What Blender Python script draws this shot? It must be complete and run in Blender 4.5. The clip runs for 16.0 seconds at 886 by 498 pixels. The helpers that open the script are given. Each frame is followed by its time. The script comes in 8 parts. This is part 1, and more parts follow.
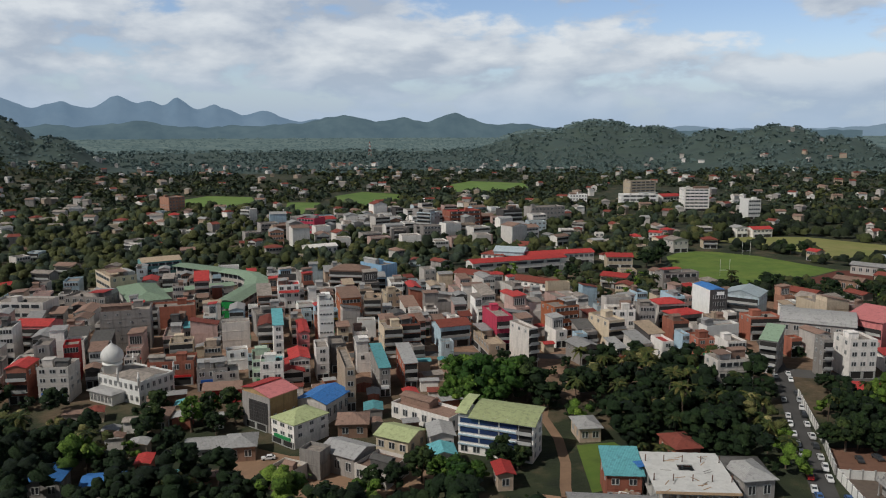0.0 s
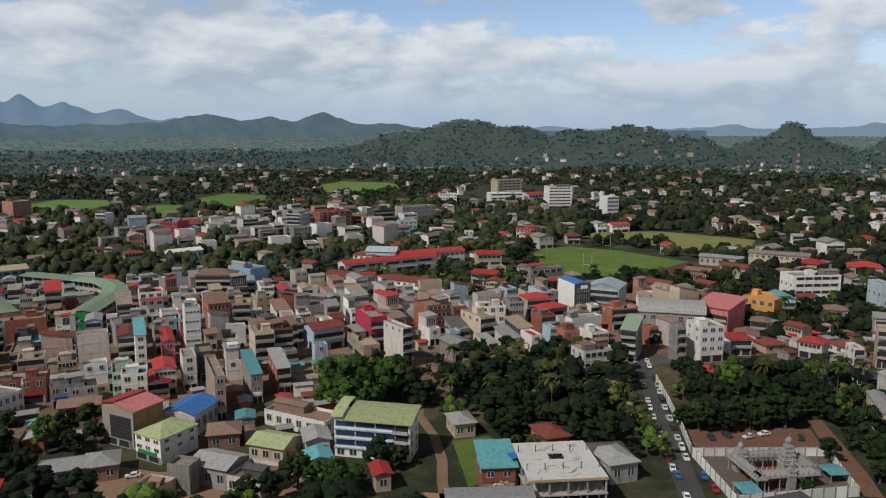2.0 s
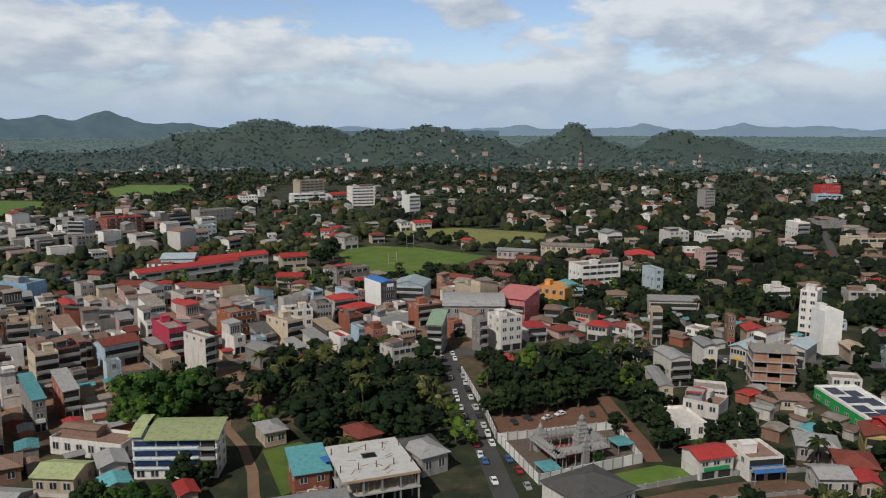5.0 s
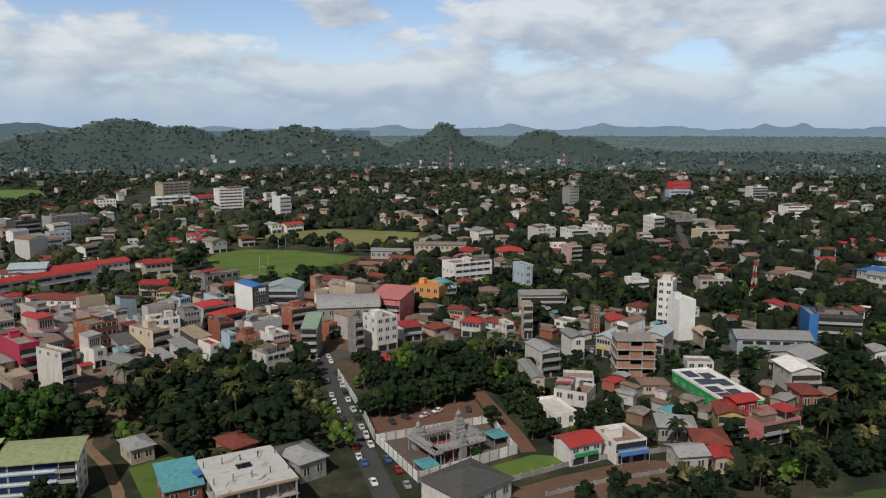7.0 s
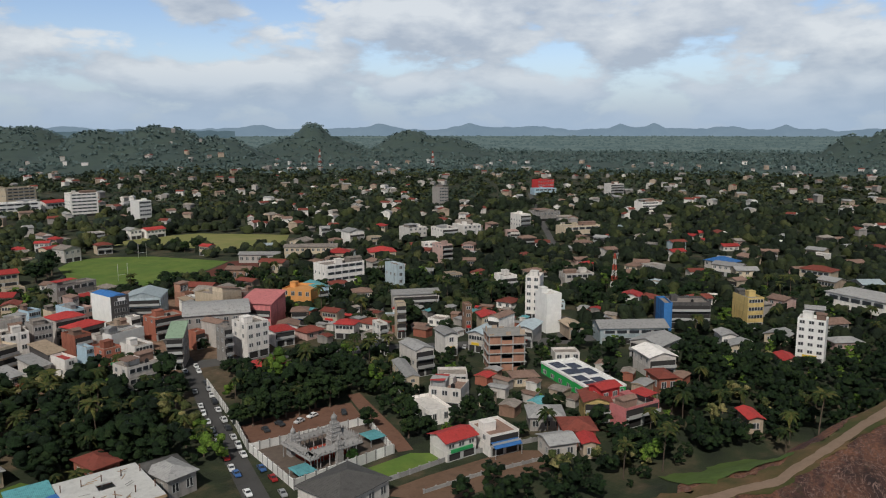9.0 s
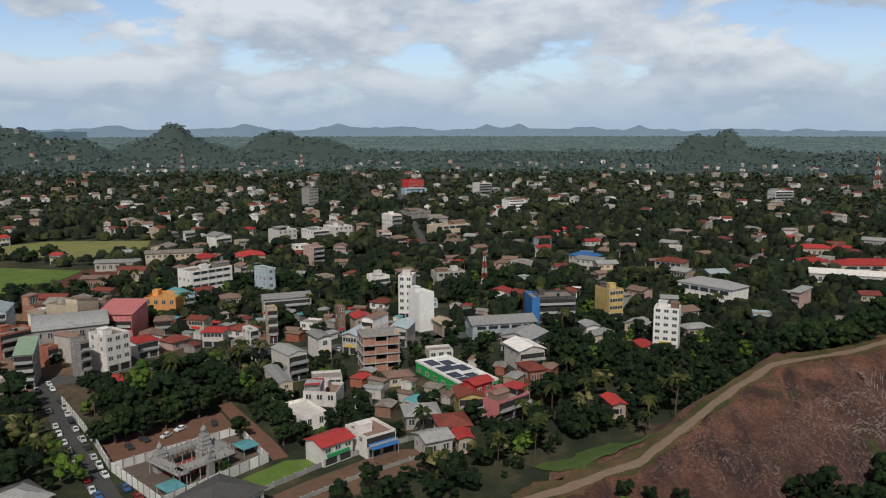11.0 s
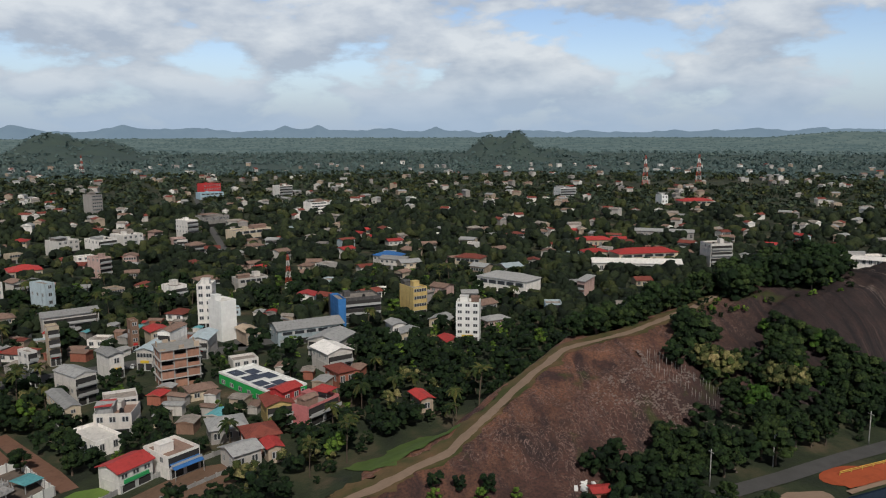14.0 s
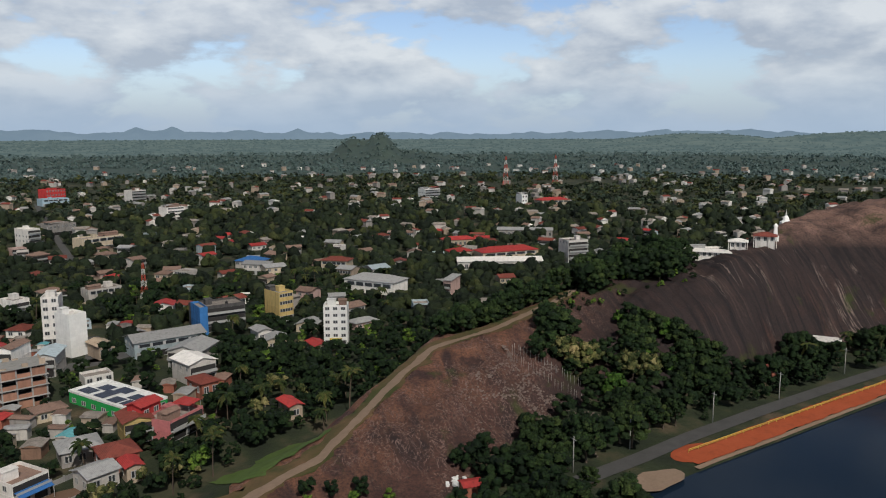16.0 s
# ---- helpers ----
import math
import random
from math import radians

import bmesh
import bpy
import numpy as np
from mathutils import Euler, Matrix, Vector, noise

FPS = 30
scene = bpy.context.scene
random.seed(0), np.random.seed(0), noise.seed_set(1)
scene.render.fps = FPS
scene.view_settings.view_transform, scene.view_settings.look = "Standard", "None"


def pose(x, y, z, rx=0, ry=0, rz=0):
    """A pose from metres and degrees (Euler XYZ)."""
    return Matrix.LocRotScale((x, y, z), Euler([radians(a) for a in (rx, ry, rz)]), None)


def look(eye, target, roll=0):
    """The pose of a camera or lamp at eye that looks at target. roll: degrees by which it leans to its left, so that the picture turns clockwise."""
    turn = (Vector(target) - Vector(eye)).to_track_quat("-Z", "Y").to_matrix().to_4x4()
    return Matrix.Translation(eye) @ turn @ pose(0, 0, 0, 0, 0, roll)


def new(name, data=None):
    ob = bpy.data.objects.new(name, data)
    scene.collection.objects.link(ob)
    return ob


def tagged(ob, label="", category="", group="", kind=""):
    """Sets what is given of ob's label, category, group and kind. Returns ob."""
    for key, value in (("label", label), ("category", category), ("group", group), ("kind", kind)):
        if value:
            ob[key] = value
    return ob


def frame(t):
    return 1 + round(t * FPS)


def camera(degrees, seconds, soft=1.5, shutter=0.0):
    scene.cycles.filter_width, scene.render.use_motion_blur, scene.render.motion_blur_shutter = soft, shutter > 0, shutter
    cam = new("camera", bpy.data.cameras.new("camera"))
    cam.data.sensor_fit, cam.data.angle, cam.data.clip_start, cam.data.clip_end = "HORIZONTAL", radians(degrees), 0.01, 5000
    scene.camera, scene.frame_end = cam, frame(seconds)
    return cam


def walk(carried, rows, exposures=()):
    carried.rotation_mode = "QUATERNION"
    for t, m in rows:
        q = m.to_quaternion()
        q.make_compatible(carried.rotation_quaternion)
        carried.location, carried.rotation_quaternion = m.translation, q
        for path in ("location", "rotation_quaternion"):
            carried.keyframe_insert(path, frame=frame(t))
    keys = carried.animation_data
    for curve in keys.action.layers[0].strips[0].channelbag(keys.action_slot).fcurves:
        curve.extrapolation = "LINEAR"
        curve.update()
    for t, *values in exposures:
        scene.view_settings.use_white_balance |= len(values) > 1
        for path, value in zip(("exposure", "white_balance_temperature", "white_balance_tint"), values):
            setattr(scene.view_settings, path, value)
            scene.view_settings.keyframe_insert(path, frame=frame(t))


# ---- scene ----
FOV, EYE, EXPOSURE = 60.03, 80.0, 0.0
# seconds, east, north, rise, heading, pitch, roll: a drone that hovers and turns to its right
ROWS = [
    (0.0, 0.00, 0.00, 0.00, -0.00, -8.87, -0.17),
    (0.5, -0.04, 0.06, 0.03, -2.37, -8.88, -0.11),
    (1.0, -0.06, 0.12, 0.07, -4.82, -8.89, -0.07),
    (1.5, -0.08, 0.16, 0.10, -7.23, -8.89, -0.03),
    (2.0, -0.09, 0.20, 0.14, -9.67, -8.90, 0.00),
    (2.5, -0.09, 0.22, 0.18, -12.09, -8.90, 0.03),
    (3.0, -0.08, 0.24, 0.21, -14.54, -8.90, 0.04),
    (3.5, -0.07, 0.26, 0.25, -16.95, -8.90, 0.05),
    (4.0, -0.05, 0.26, 0.29, -19.41, -8.90, 0.06),
    (6.5, 0.10, 0.21, 0.46, -31.47, -8.89, 0.04),
    (7.0, 0.14, 0.19, 0.49, -33.81, -8.89, 0.03),
    (7.5, 0.18, 0.16, 0.52, -36.18, -8.89, 0.01),
    (8.0, 0.22, 0.13, 0.55, -38.60, -8.88, -0.00),
    (8.5, 0.26, 0.10, 0.57, -41.01, -8.88, -0.02),
    (9.0, 0.30, 0.07, 0.60, -43.45, -8.88, -0.03),
    (11.5, 0.46, -0.11, 0.67, -55.48, -8.85, -0.09),
    (12.0, 0.48, -0.14, 0.68, -57.91, -8.84, -0.10),
    (12.5, 0.49, -0.17, 0.68, -60.40, -8.82, -0.10),
    (13.0, 0.50, -0.20, 0.68, -62.85, -8.81, -0.11),
    (13.5, 0.50, -0.22, 0.68, -65.34, -8.79, -0.11),
    (14.0, 0.50, -0.25, 0.67, -67.80, -8.77, -0.11),
    (14.5, 0.48, -0.27, 0.66, -70.31, -8.75, -0.11),
    (15.0, 0.46, -0.28, 0.64, -72.83, -8.72, -0.11),
    (15.5, 0.43, -0.29, 0.62, -75.36, -8.69, -0.10),
    (16.0, 0.38, -0.30, 0.59, -77.87, -8.65, -0.10),
]
cam = camera(FOV, 16.0, soft=1.1)
walk(cam, [(t, pose(x, y, EYE + z, 90 + pitch, 0, yaw) @ pose(0, 0, 0, 0, 0, roll)) for t, x, y, z, yaw, pitch, roll in ROWS],
     exposures=[(0.0, EXPOSURE, 6020, 8), (16.0, EXPOSURE, 6020, 8)])

# ---- light ----
SUN_FROM, SUN_UP = -122.0, 46.0  # degrees clockwise from north, degrees over the horizon


def sock(node, name, value):
    node.inputs[name].default_value = value
    return node


def make_world():
    w = bpy.data.worlds.new("sky")
    scene.world = w
    w.use_nodes = True
    nt = w.node_tree
    nt.nodes.clear()
    N, L = nt.nodes.new, nt.links.new

    def math_node(op, a, b=None, clamp=False):
        n = N("ShaderNodeMath")
        n.operation, n.use_clamp = op, clamp
        for i, v in enumerate((a, b)):
            if v is None:
                continue
            if isinstance(v, (int, float)):
                n.inputs[i].default_value = v
            else:
                L(v, n.inputs[i])
        return n.outputs[0]

    sky = N("ShaderNodeTexSky")
    sky.sky_type, sky.sun_disc = "NISHITA", False
    sky.sun_elevation, sky.sun_rotation = radians(SUN_UP), radians(SUN_FROM)
    sky.air_density, sky.dust_density, sky.ozone_density = 1.0, 0.4, 1.0
    way = N("ShaderNodeTexCoord").outputs["Generated"]
    xyz = N("ShaderNodeSeparateXYZ")
    L(way, xyz.inputs[0])
    up = math_node("MAXIMUM", xyz.outputs[2], 0.0)
    # heaps of cloud, wider than high, with flat grey undersides
    flat = N("ShaderNodeVectorMath")
    flat.operation = "MULTIPLY"
    flat.inputs[1].default_value = (1.0, 1.0, 2.5)
    L(way, flat.inputs[0])

    def noise_of(scale, detail, rough, shift, warp=0.0):
        mv = N("ShaderNodeVectorMath")
        mv.operation = "ADD"
        L(flat.outputs[0], mv.inputs[0])
        mv.inputs[1].default_value = shift
        n = N("ShaderNodeTexNoise")
        L(mv.outputs[0], n.inputs["Vector"])
        for k, v in (("Scale", scale), ("Detail", detail), ("Roughness", rough), ("Distortion", warp)):
            n.inputs[k].default_value = v
        return n.outputs["Fac"]

    big = noise_of(6.4, 12, 0.54, (3.1, 7.7, 1.0), 0.1)
    lit = noise_of(6.4, 9, 0.52, (3.1 - 0.02, 7.7, 1.0 + 0.06), 0.1)
    ramp = N("ShaderNodeMapRange")
    ramp.interpolation_type = "SMOOTHSTEP"
    L(big, ramp.inputs[0])
    sock(ramp, 1, 0.405), sock(ramp, 2, 0.50)
    shade = N("ShaderNodeMapRange")
    L(math_node("SUBTRACT", big, lit), shade.inputs[0])
    sock(shade, 1, -0.10), sock(shade, 2, 0.13)
    tone = N("ShaderNodeValToRGB")
    tone.color_ramp.elements[0].color, tone.color_ramp.elements[1].color = (4.3, 4.6, 5.1, 1), (7.5, 7.4, 7.2, 1)
    L(shade.outputs[0], tone.inputs[0])
    cover = math_node("MULTIPLY", ramp.outputs[0], 0.9)
    mix = N("ShaderNodeMix")
    mix.data_type = "RGBA"
    clear = N("ShaderNodeVectorMath")
    clear.operation = "MULTIPLY"
    clear.inputs[1].default_value = (1.06, 1.01, 1.09)
    L(sky.outputs[0], clear.inputs[0])
    L(cover, mix.inputs[0]), L(clear.outputs[0], mix.inputs[6]), L(tone.outputs[0], mix.inputs[7])
    # the far air turns pale blue just over the horizon
    low = N("ShaderNodeMapRange")
    low.interpolation_type = "SMOOTHSTEP"
    L(up, low.inputs[0])
    sock(low, 1, 0.0), sock(low, 2, 0.10), sock(low, 3, 0.9), sock(low, 4, 0.0)
    haze = N("ShaderNodeMix")
    haze.data_type = "RGBA"
    L(low.outputs[0], haze.inputs[0]), L(mix.outputs[2], haze.inputs[6])
    haze.inputs[7].default_value = (3.9, 4.75, 5.8, 1)
    # overhead the cloud is thick and grey, and lets less light through
    thick = N("ShaderNodeMapRange")
    thick.interpolation_type = "SMOOTHSTEP"
    L(up, thick.inputs[0])
    sock(thick, 1, 0.17), sock(thick, 2, 0.38), sock(thick, 3, 1.0), sock(thick, 4, 0.22)
    dim = N("ShaderNodeVectorMath")
    dim.operation = "SCALE"
    L(haze.outputs[2], dim.inputs[0]), L(thick.outputs[0], dim.inputs["Scale"])
    bg = N("ShaderNodeBackground")
    L(dim.outputs[0], bg.inputs[0])
    bg.inputs[1].default_value = 0.1
    L(bg.outputs[0], N("ShaderNodeOutputWorld").inputs[0])


make_world()
sun = new("sun", bpy.data.lights.new("sun", "SUN"))
sun.data.energy, sun.data.angle, sun.data.color = 2.9, radians(0.6), (1.0, 0.90, 0.77)
_a, _e = radians(SUN_FROM), radians(SUN_UP)
sun.matrix_world = look((400 * math.sin(_a) * math.cos(_e), 400 * math.cos(_a) * math.cos(_e), 400 * math.sin(_e)), (0, 0, 0))


# ---- materials ----
MATS = {}


def surface(name, colour, rough=0.8, metal=0.0, vary=0.35, stain=0.35, scale=0.35, fine=3.0, bump=0.25, ribs=0.0, streak=False, second=None, alpha=None, spec=0.3):
    """A weathered surface: colour, blotches at two scales, stains that may run down, fine relief and, for sheet roofs, ribs (their spacing)."""
    m = bpy.data.materials.new(name)
    m.use_nodes = True
    nt = m.node_tree
    N, L = nt.nodes.new, nt.links.new
    p = nt.nodes["Principled BSDF"]
    p.inputs["Roughness"].default_value, p.inputs["Metallic"].default_value = rough, metal
    p.inputs["Specular IOR Level"].default_value = spec
    co = N("ShaderNodeTexCoord").outputs["Object"]
    rnd = N("ShaderNodeObjectInfo").outputs["Random"]
    off = N("ShaderNodeVectorMath")
    off.operation = "MULTIPLY_ADD"
    comb = N("ShaderNodeCombineXYZ")
    for i in range(3):
        L(rnd, comb.inputs[i])
    off.inputs[1].default_value = (40, 40, 40)
    L(comb.outputs[0], off.inputs[0]), L(co, off.inputs[2])

    def noise_of(sc, detail=5, stretch=(1, 1, 1)):
        mp = N("ShaderNodeMapping")
        mp.inputs["Scale"].default_value = stretch
        L(off.outputs[0], mp.inputs[0])
        n = N("ShaderNodeTexNoise")
        L(mp.outputs[0], n.inputs["Vector"])
        n.inputs["Scale"].default_value, n.inputs["Detail"].default_value, n.inputs["Roughness"].default_value = sc, detail, 0.62
        return n.outputs["Fac"]

    def ranged(v, a, b, c, d):
        r = N("ShaderNodeMapRange")
        L(v, r.inputs[0])
        for i, x in enumerate((a, b, c, d)):
            r.inputs[i + 1].default_value = x
        return r.outputs[0]

    def mixed(f, a, b, mode="MIX"):
        x = N("ShaderNodeMix")
        x.data_type, x.blend_type = "RGBA", mode
        for i, v in ((0, f), (6, a), (7, b)):
            if isinstance(v, (int, float)):
                x.inputs[i].default_value = v
            elif isinstance(v, tuple):
                x.inputs[i].default_value = (*v, 1)
            else:
                L(v, x.inputs[i])
        return x.outputs[2]

    dark = tuple(c * 0.42 + 0.012 for c in colour)
    light = tuple(min(1, c * 1.12 + 0.01) for c in colour)
    c = mixed(ranged(noise_of(scale, 6), 0.35, 0.7, 0, 1), colour, second or light)
    c = mixed(ranged(noise_of(scale * (1.6 if streak else 2.2), 6, (1, 1, 0.16) if streak else (1, 1, 1)), 0.5, 0.72, 0, stain), c, dark)
    c = mixed(ranged(noise_of(fine, 4), 0.3, 0.8, 0, vary), c, tuple(v * 0.62 for v in colour))
    hsv = N("ShaderNodeHueSaturation")
    L(c, hsv.inputs["Color"])
    L(ranged(rnd, 0, 1, 0.78, 1.16), hsv.inputs["Value"])
    L(hsv.outputs[0], p.inputs["Base Color"])
    if ribs:
        wv = N("ShaderNodeTexWave")
        wv.wave_type, wv.bands_direction = "BANDS", "X"
        L(co, wv.inputs["Vector"])
        wv.inputs["Scale"].default_value = 0.314 / ribs
        wv.inputs["Distortion"].default_value = 0.2
        h = wv.outputs["Fac"]
    else:
        h = noise_of(fine * 2.5, 6)
    b = N("ShaderNodeBump")
    b.inputs["Strength"].default_value, b.inputs["Distance"].default_value = bump, 0.08
    L(h, b.inputs["Height"]), L(b.outputs[0], p.inputs["Normal"])
    MATS[name] = m
    return m


WALLS = {
    "white": (0.80, 0.76, 0.715), "whiteclean": (0.84, 0.83, 0.80), "pale": (0.57, 0.53, 0.49), "grey": (0.33, 0.305, 0.285), "dark": (0.085, 0.08, 0.08),
    "cream": (0.60, 0.50, 0.37), "tan": (0.45, 0.355, 0.27), "brown": (0.28, 0.17, 0.12), "brick": (0.36, 0.13, 0.085), "red": (0.52, 0.045, 0.045),
    "pink": (0.58, 0.20, 0.20), "pinkpale": (0.52, 0.36, 0.32), "magenta": (0.56, 0.055, 0.11), "mint": (0.44, 0.55, 0.42), "yellow": (0.58, 0.43, 0.17),
    "orange": (0.44, 0.15, 0.07), "orangeclean": (0.70, 0.34, 0.11), "blue": (0.27, 0.44, 0.62), "bluepale": (0.46, 0.54, 0.58), "bluebold": (0.05, 0.19, 0.48),
    "bluewhite": (0.42, 0.55, 0.64), "olive": (0.38, 0.25, 0.12), "terracotta": (0.42, 0.22, 0.15), "tealwall": (0.15, 0.33, 0.32),
}
ROOFS = {
    "concrete": (0.24, 0.222, 0.205), "redsheet": (0.46, 0.050, 0.045), "redtile": (0.23, 0.060, 0.042), "rust": (0.27, 0.175, 0.135), "darksheet": (0.12, 0.115, 0.11), "greysheet": (0.36, 0.355, 0.35),
    "bluesheet": (0.05, 0.18, 0.48), "greensheet": (0.27, 0.37, 0.26), "limesheet": (0.44, 0.49, 0.25), "teal": (0.14, 0.40, 0.44), "tan": (0.46, 0.36, 0.26),
}
for _k, _c in WALLS.items():
    surface("wall_" + _k, _c, 0.85, stain=0.15 if "clean" in _k else 0.55 if _k in ("white", "pale", "bluewhite", "cream") else 0.8, streak=True, vary=0.2 if "clean" in _k else 0.5, scale=0.5, fine=1.6, bump=0.15)
for _k, _c in ROOFS.items():
    surface("roof_" + _k, _c, 0.7 if "sheet" in _k else 0.85, stain=0.8, vary=0.6, scale=0.45, fine=1.8, ribs=0.0 if _k in ("concrete", "tan") else 0.35, bump=0.5)
surface("roof_concrete", (0.26, 0.228, 0.20), 0.9, stain=0.8, vary=0.7, scale=0.5, fine=2.0, bump=0.5, second=(0.48, 0.42, 0.37))
# ground colour paled and blued to paint in the haze of distance
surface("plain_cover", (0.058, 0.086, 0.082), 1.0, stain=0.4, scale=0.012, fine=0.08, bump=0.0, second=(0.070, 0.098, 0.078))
for _k in ("white", "whiteclean", "bluepale", "pink", "orangeclean"):
    surface("roof_" + _k, WALLS[_k], 0.75, stain=0.5, bump=0.2)
surface("glass", (0.022, 0.026, 0.032), 0.35, vary=0.1, stain=0.1, bump=0.02, spec=0.6)
surface("window_frame", (0.45, 0.45, 0.44), 0.6, stain=0.2, bump=0.05)
# near-black colour painted where openings would show only deep shade
surface("void_shade", (0.035, 0.033, 0.032), 0.9, stain=0.3)
surface("rail", (0.42, 0.42, 0.41), 0.7, stain=0.5)
surface("tank", (0.015, 0.015, 0.016), 0.45, stain=0.1, bump=0.05)
surface("bark", (0.12, 0.09, 0.065), 0.9, fine=5, bump=0.6)
surface("asphalt", (0.095, 0.092, 0.090), 0.85, stain=0.4, scale=0.12, fine=2)
surface("paving", (0.27, 0.24, 0.21), 0.9, stain=0.5, scale=0.1, fine=1.2)
surface("earth", (0.30, 0.19, 0.12), 0.95, stain=0.4, scale=0.1, fine=1.0)
surface("forecourt_earth", (0.20, 0.105, 0.07), 0.95, stain=0.5, scale=0.25, fine=1.5)
surface("yard", (0.135, 0.105, 0.085), 0.95, stain=0.5, scale=0.25, fine=1.5)
surface("red_earth", (0.44, 0.092, 0.032), 0.95, stain=0.5, scale=0.15, fine=1.5)
surface("red_yard", (0.16, 0.05, 0.035), 0.95, stain=0.5, scale=0.2, fine=1.5)
surface("trodden", (0.14, 0.085, 0.055), 0.95, stain=0.5, scale=0.2, fine=1.5)
surface("verge_cover", (0.075, 0.082, 0.024), 0.95, stain=0.4, scale=0.10, fine=1.4, second=(0.22, 0.125, 0.07))
surface("paddy", (0.115, 0.20, 0.045), 0.95, stain=0.5, scale=0.03, fine=0.3, second=(0.17, 0.24, 0.06))
surface("lawn_rough", (0.080, 0.125, 0.026), 0.95, stain=0.5, scale=0.2, fine=1.0)
surface("path_earth", (0.27, 0.19, 0.135), 0.95, stain=0.25, scale=0.2, fine=1.5)
surface("lawn", (0.10, 0.17, 0.030), 0.95, stain=0.5, scale=0.06, fine=0.8, second=(0.17, 0.22, 0.045))
surface("lawn_dry", (0.22, 0.24, 0.07), 0.95, stain=0.3, scale=0.05, fine=0.8, second=(0.30, 0.27, 0.11))
surface("rubble", (0.21, 0.16, 0.14), 0.9, stain=0.5, scale=0.6, fine=3)
surface("concrete_raw", (0.36, 0.35, 0.33), 0.9, stain=0.5, scale=0.3)
surface("plaster_white", (0.74, 0.73, 0.70), 0.85, stain=0.35, streak=True)
surface("temple_stone", (0.33, 0.32, 0.31), 0.9, stain=0.5, scale=1.0, fine=6, bump=0.6)
surface("timber", (0.42, 0.29, 0.18), 0.85, stain=0.4, fine=6)
surface("yellow_paint", (0.62, 0.45, 0.08), 0.7)
surface("mast_red", (0.45, 0.07, 0.04), 0.7)
surface("solar", (0.012, 0.018, 0.045), 0.18, stain=0.1, vary=0.1, bump=0.02, spec=0.6)
surface("green_paint", (0.03, 0.36, 0.08), 0.7, stain=0.2)
for _k, _c in (("sign_red", (0.55, 0.03, 0.03)), ("sign_blue", (0.03, 0.12, 0.45)), ("sign_white", (0.80, 0.80, 0.78)), ("sign_yellow", (0.70, 0.48, 0.05)), ("sign_green", (0.04, 0.30, 0.10))):
    surface(_k, _c, 0.5, stain=0.1, vary=0.15, bump=0.05)
surface("tyre", (0.02, 0.02, 0.02), 0.9)
for _k, _c in (("car_white", (0.75, 0.75, 0.75)), ("car_silver", (0.42, 0.43, 0.44)), ("car_dark", (0.04, 0.045, 0.05)), ("car_red", (0.40, 0.03, 0.03)), ("car_blue", (0.05, 0.12, 0.3))):
    surface(_k, _c, 0.3, stain=0.05, vary=0.05, bump=0.0, spec=0.5)


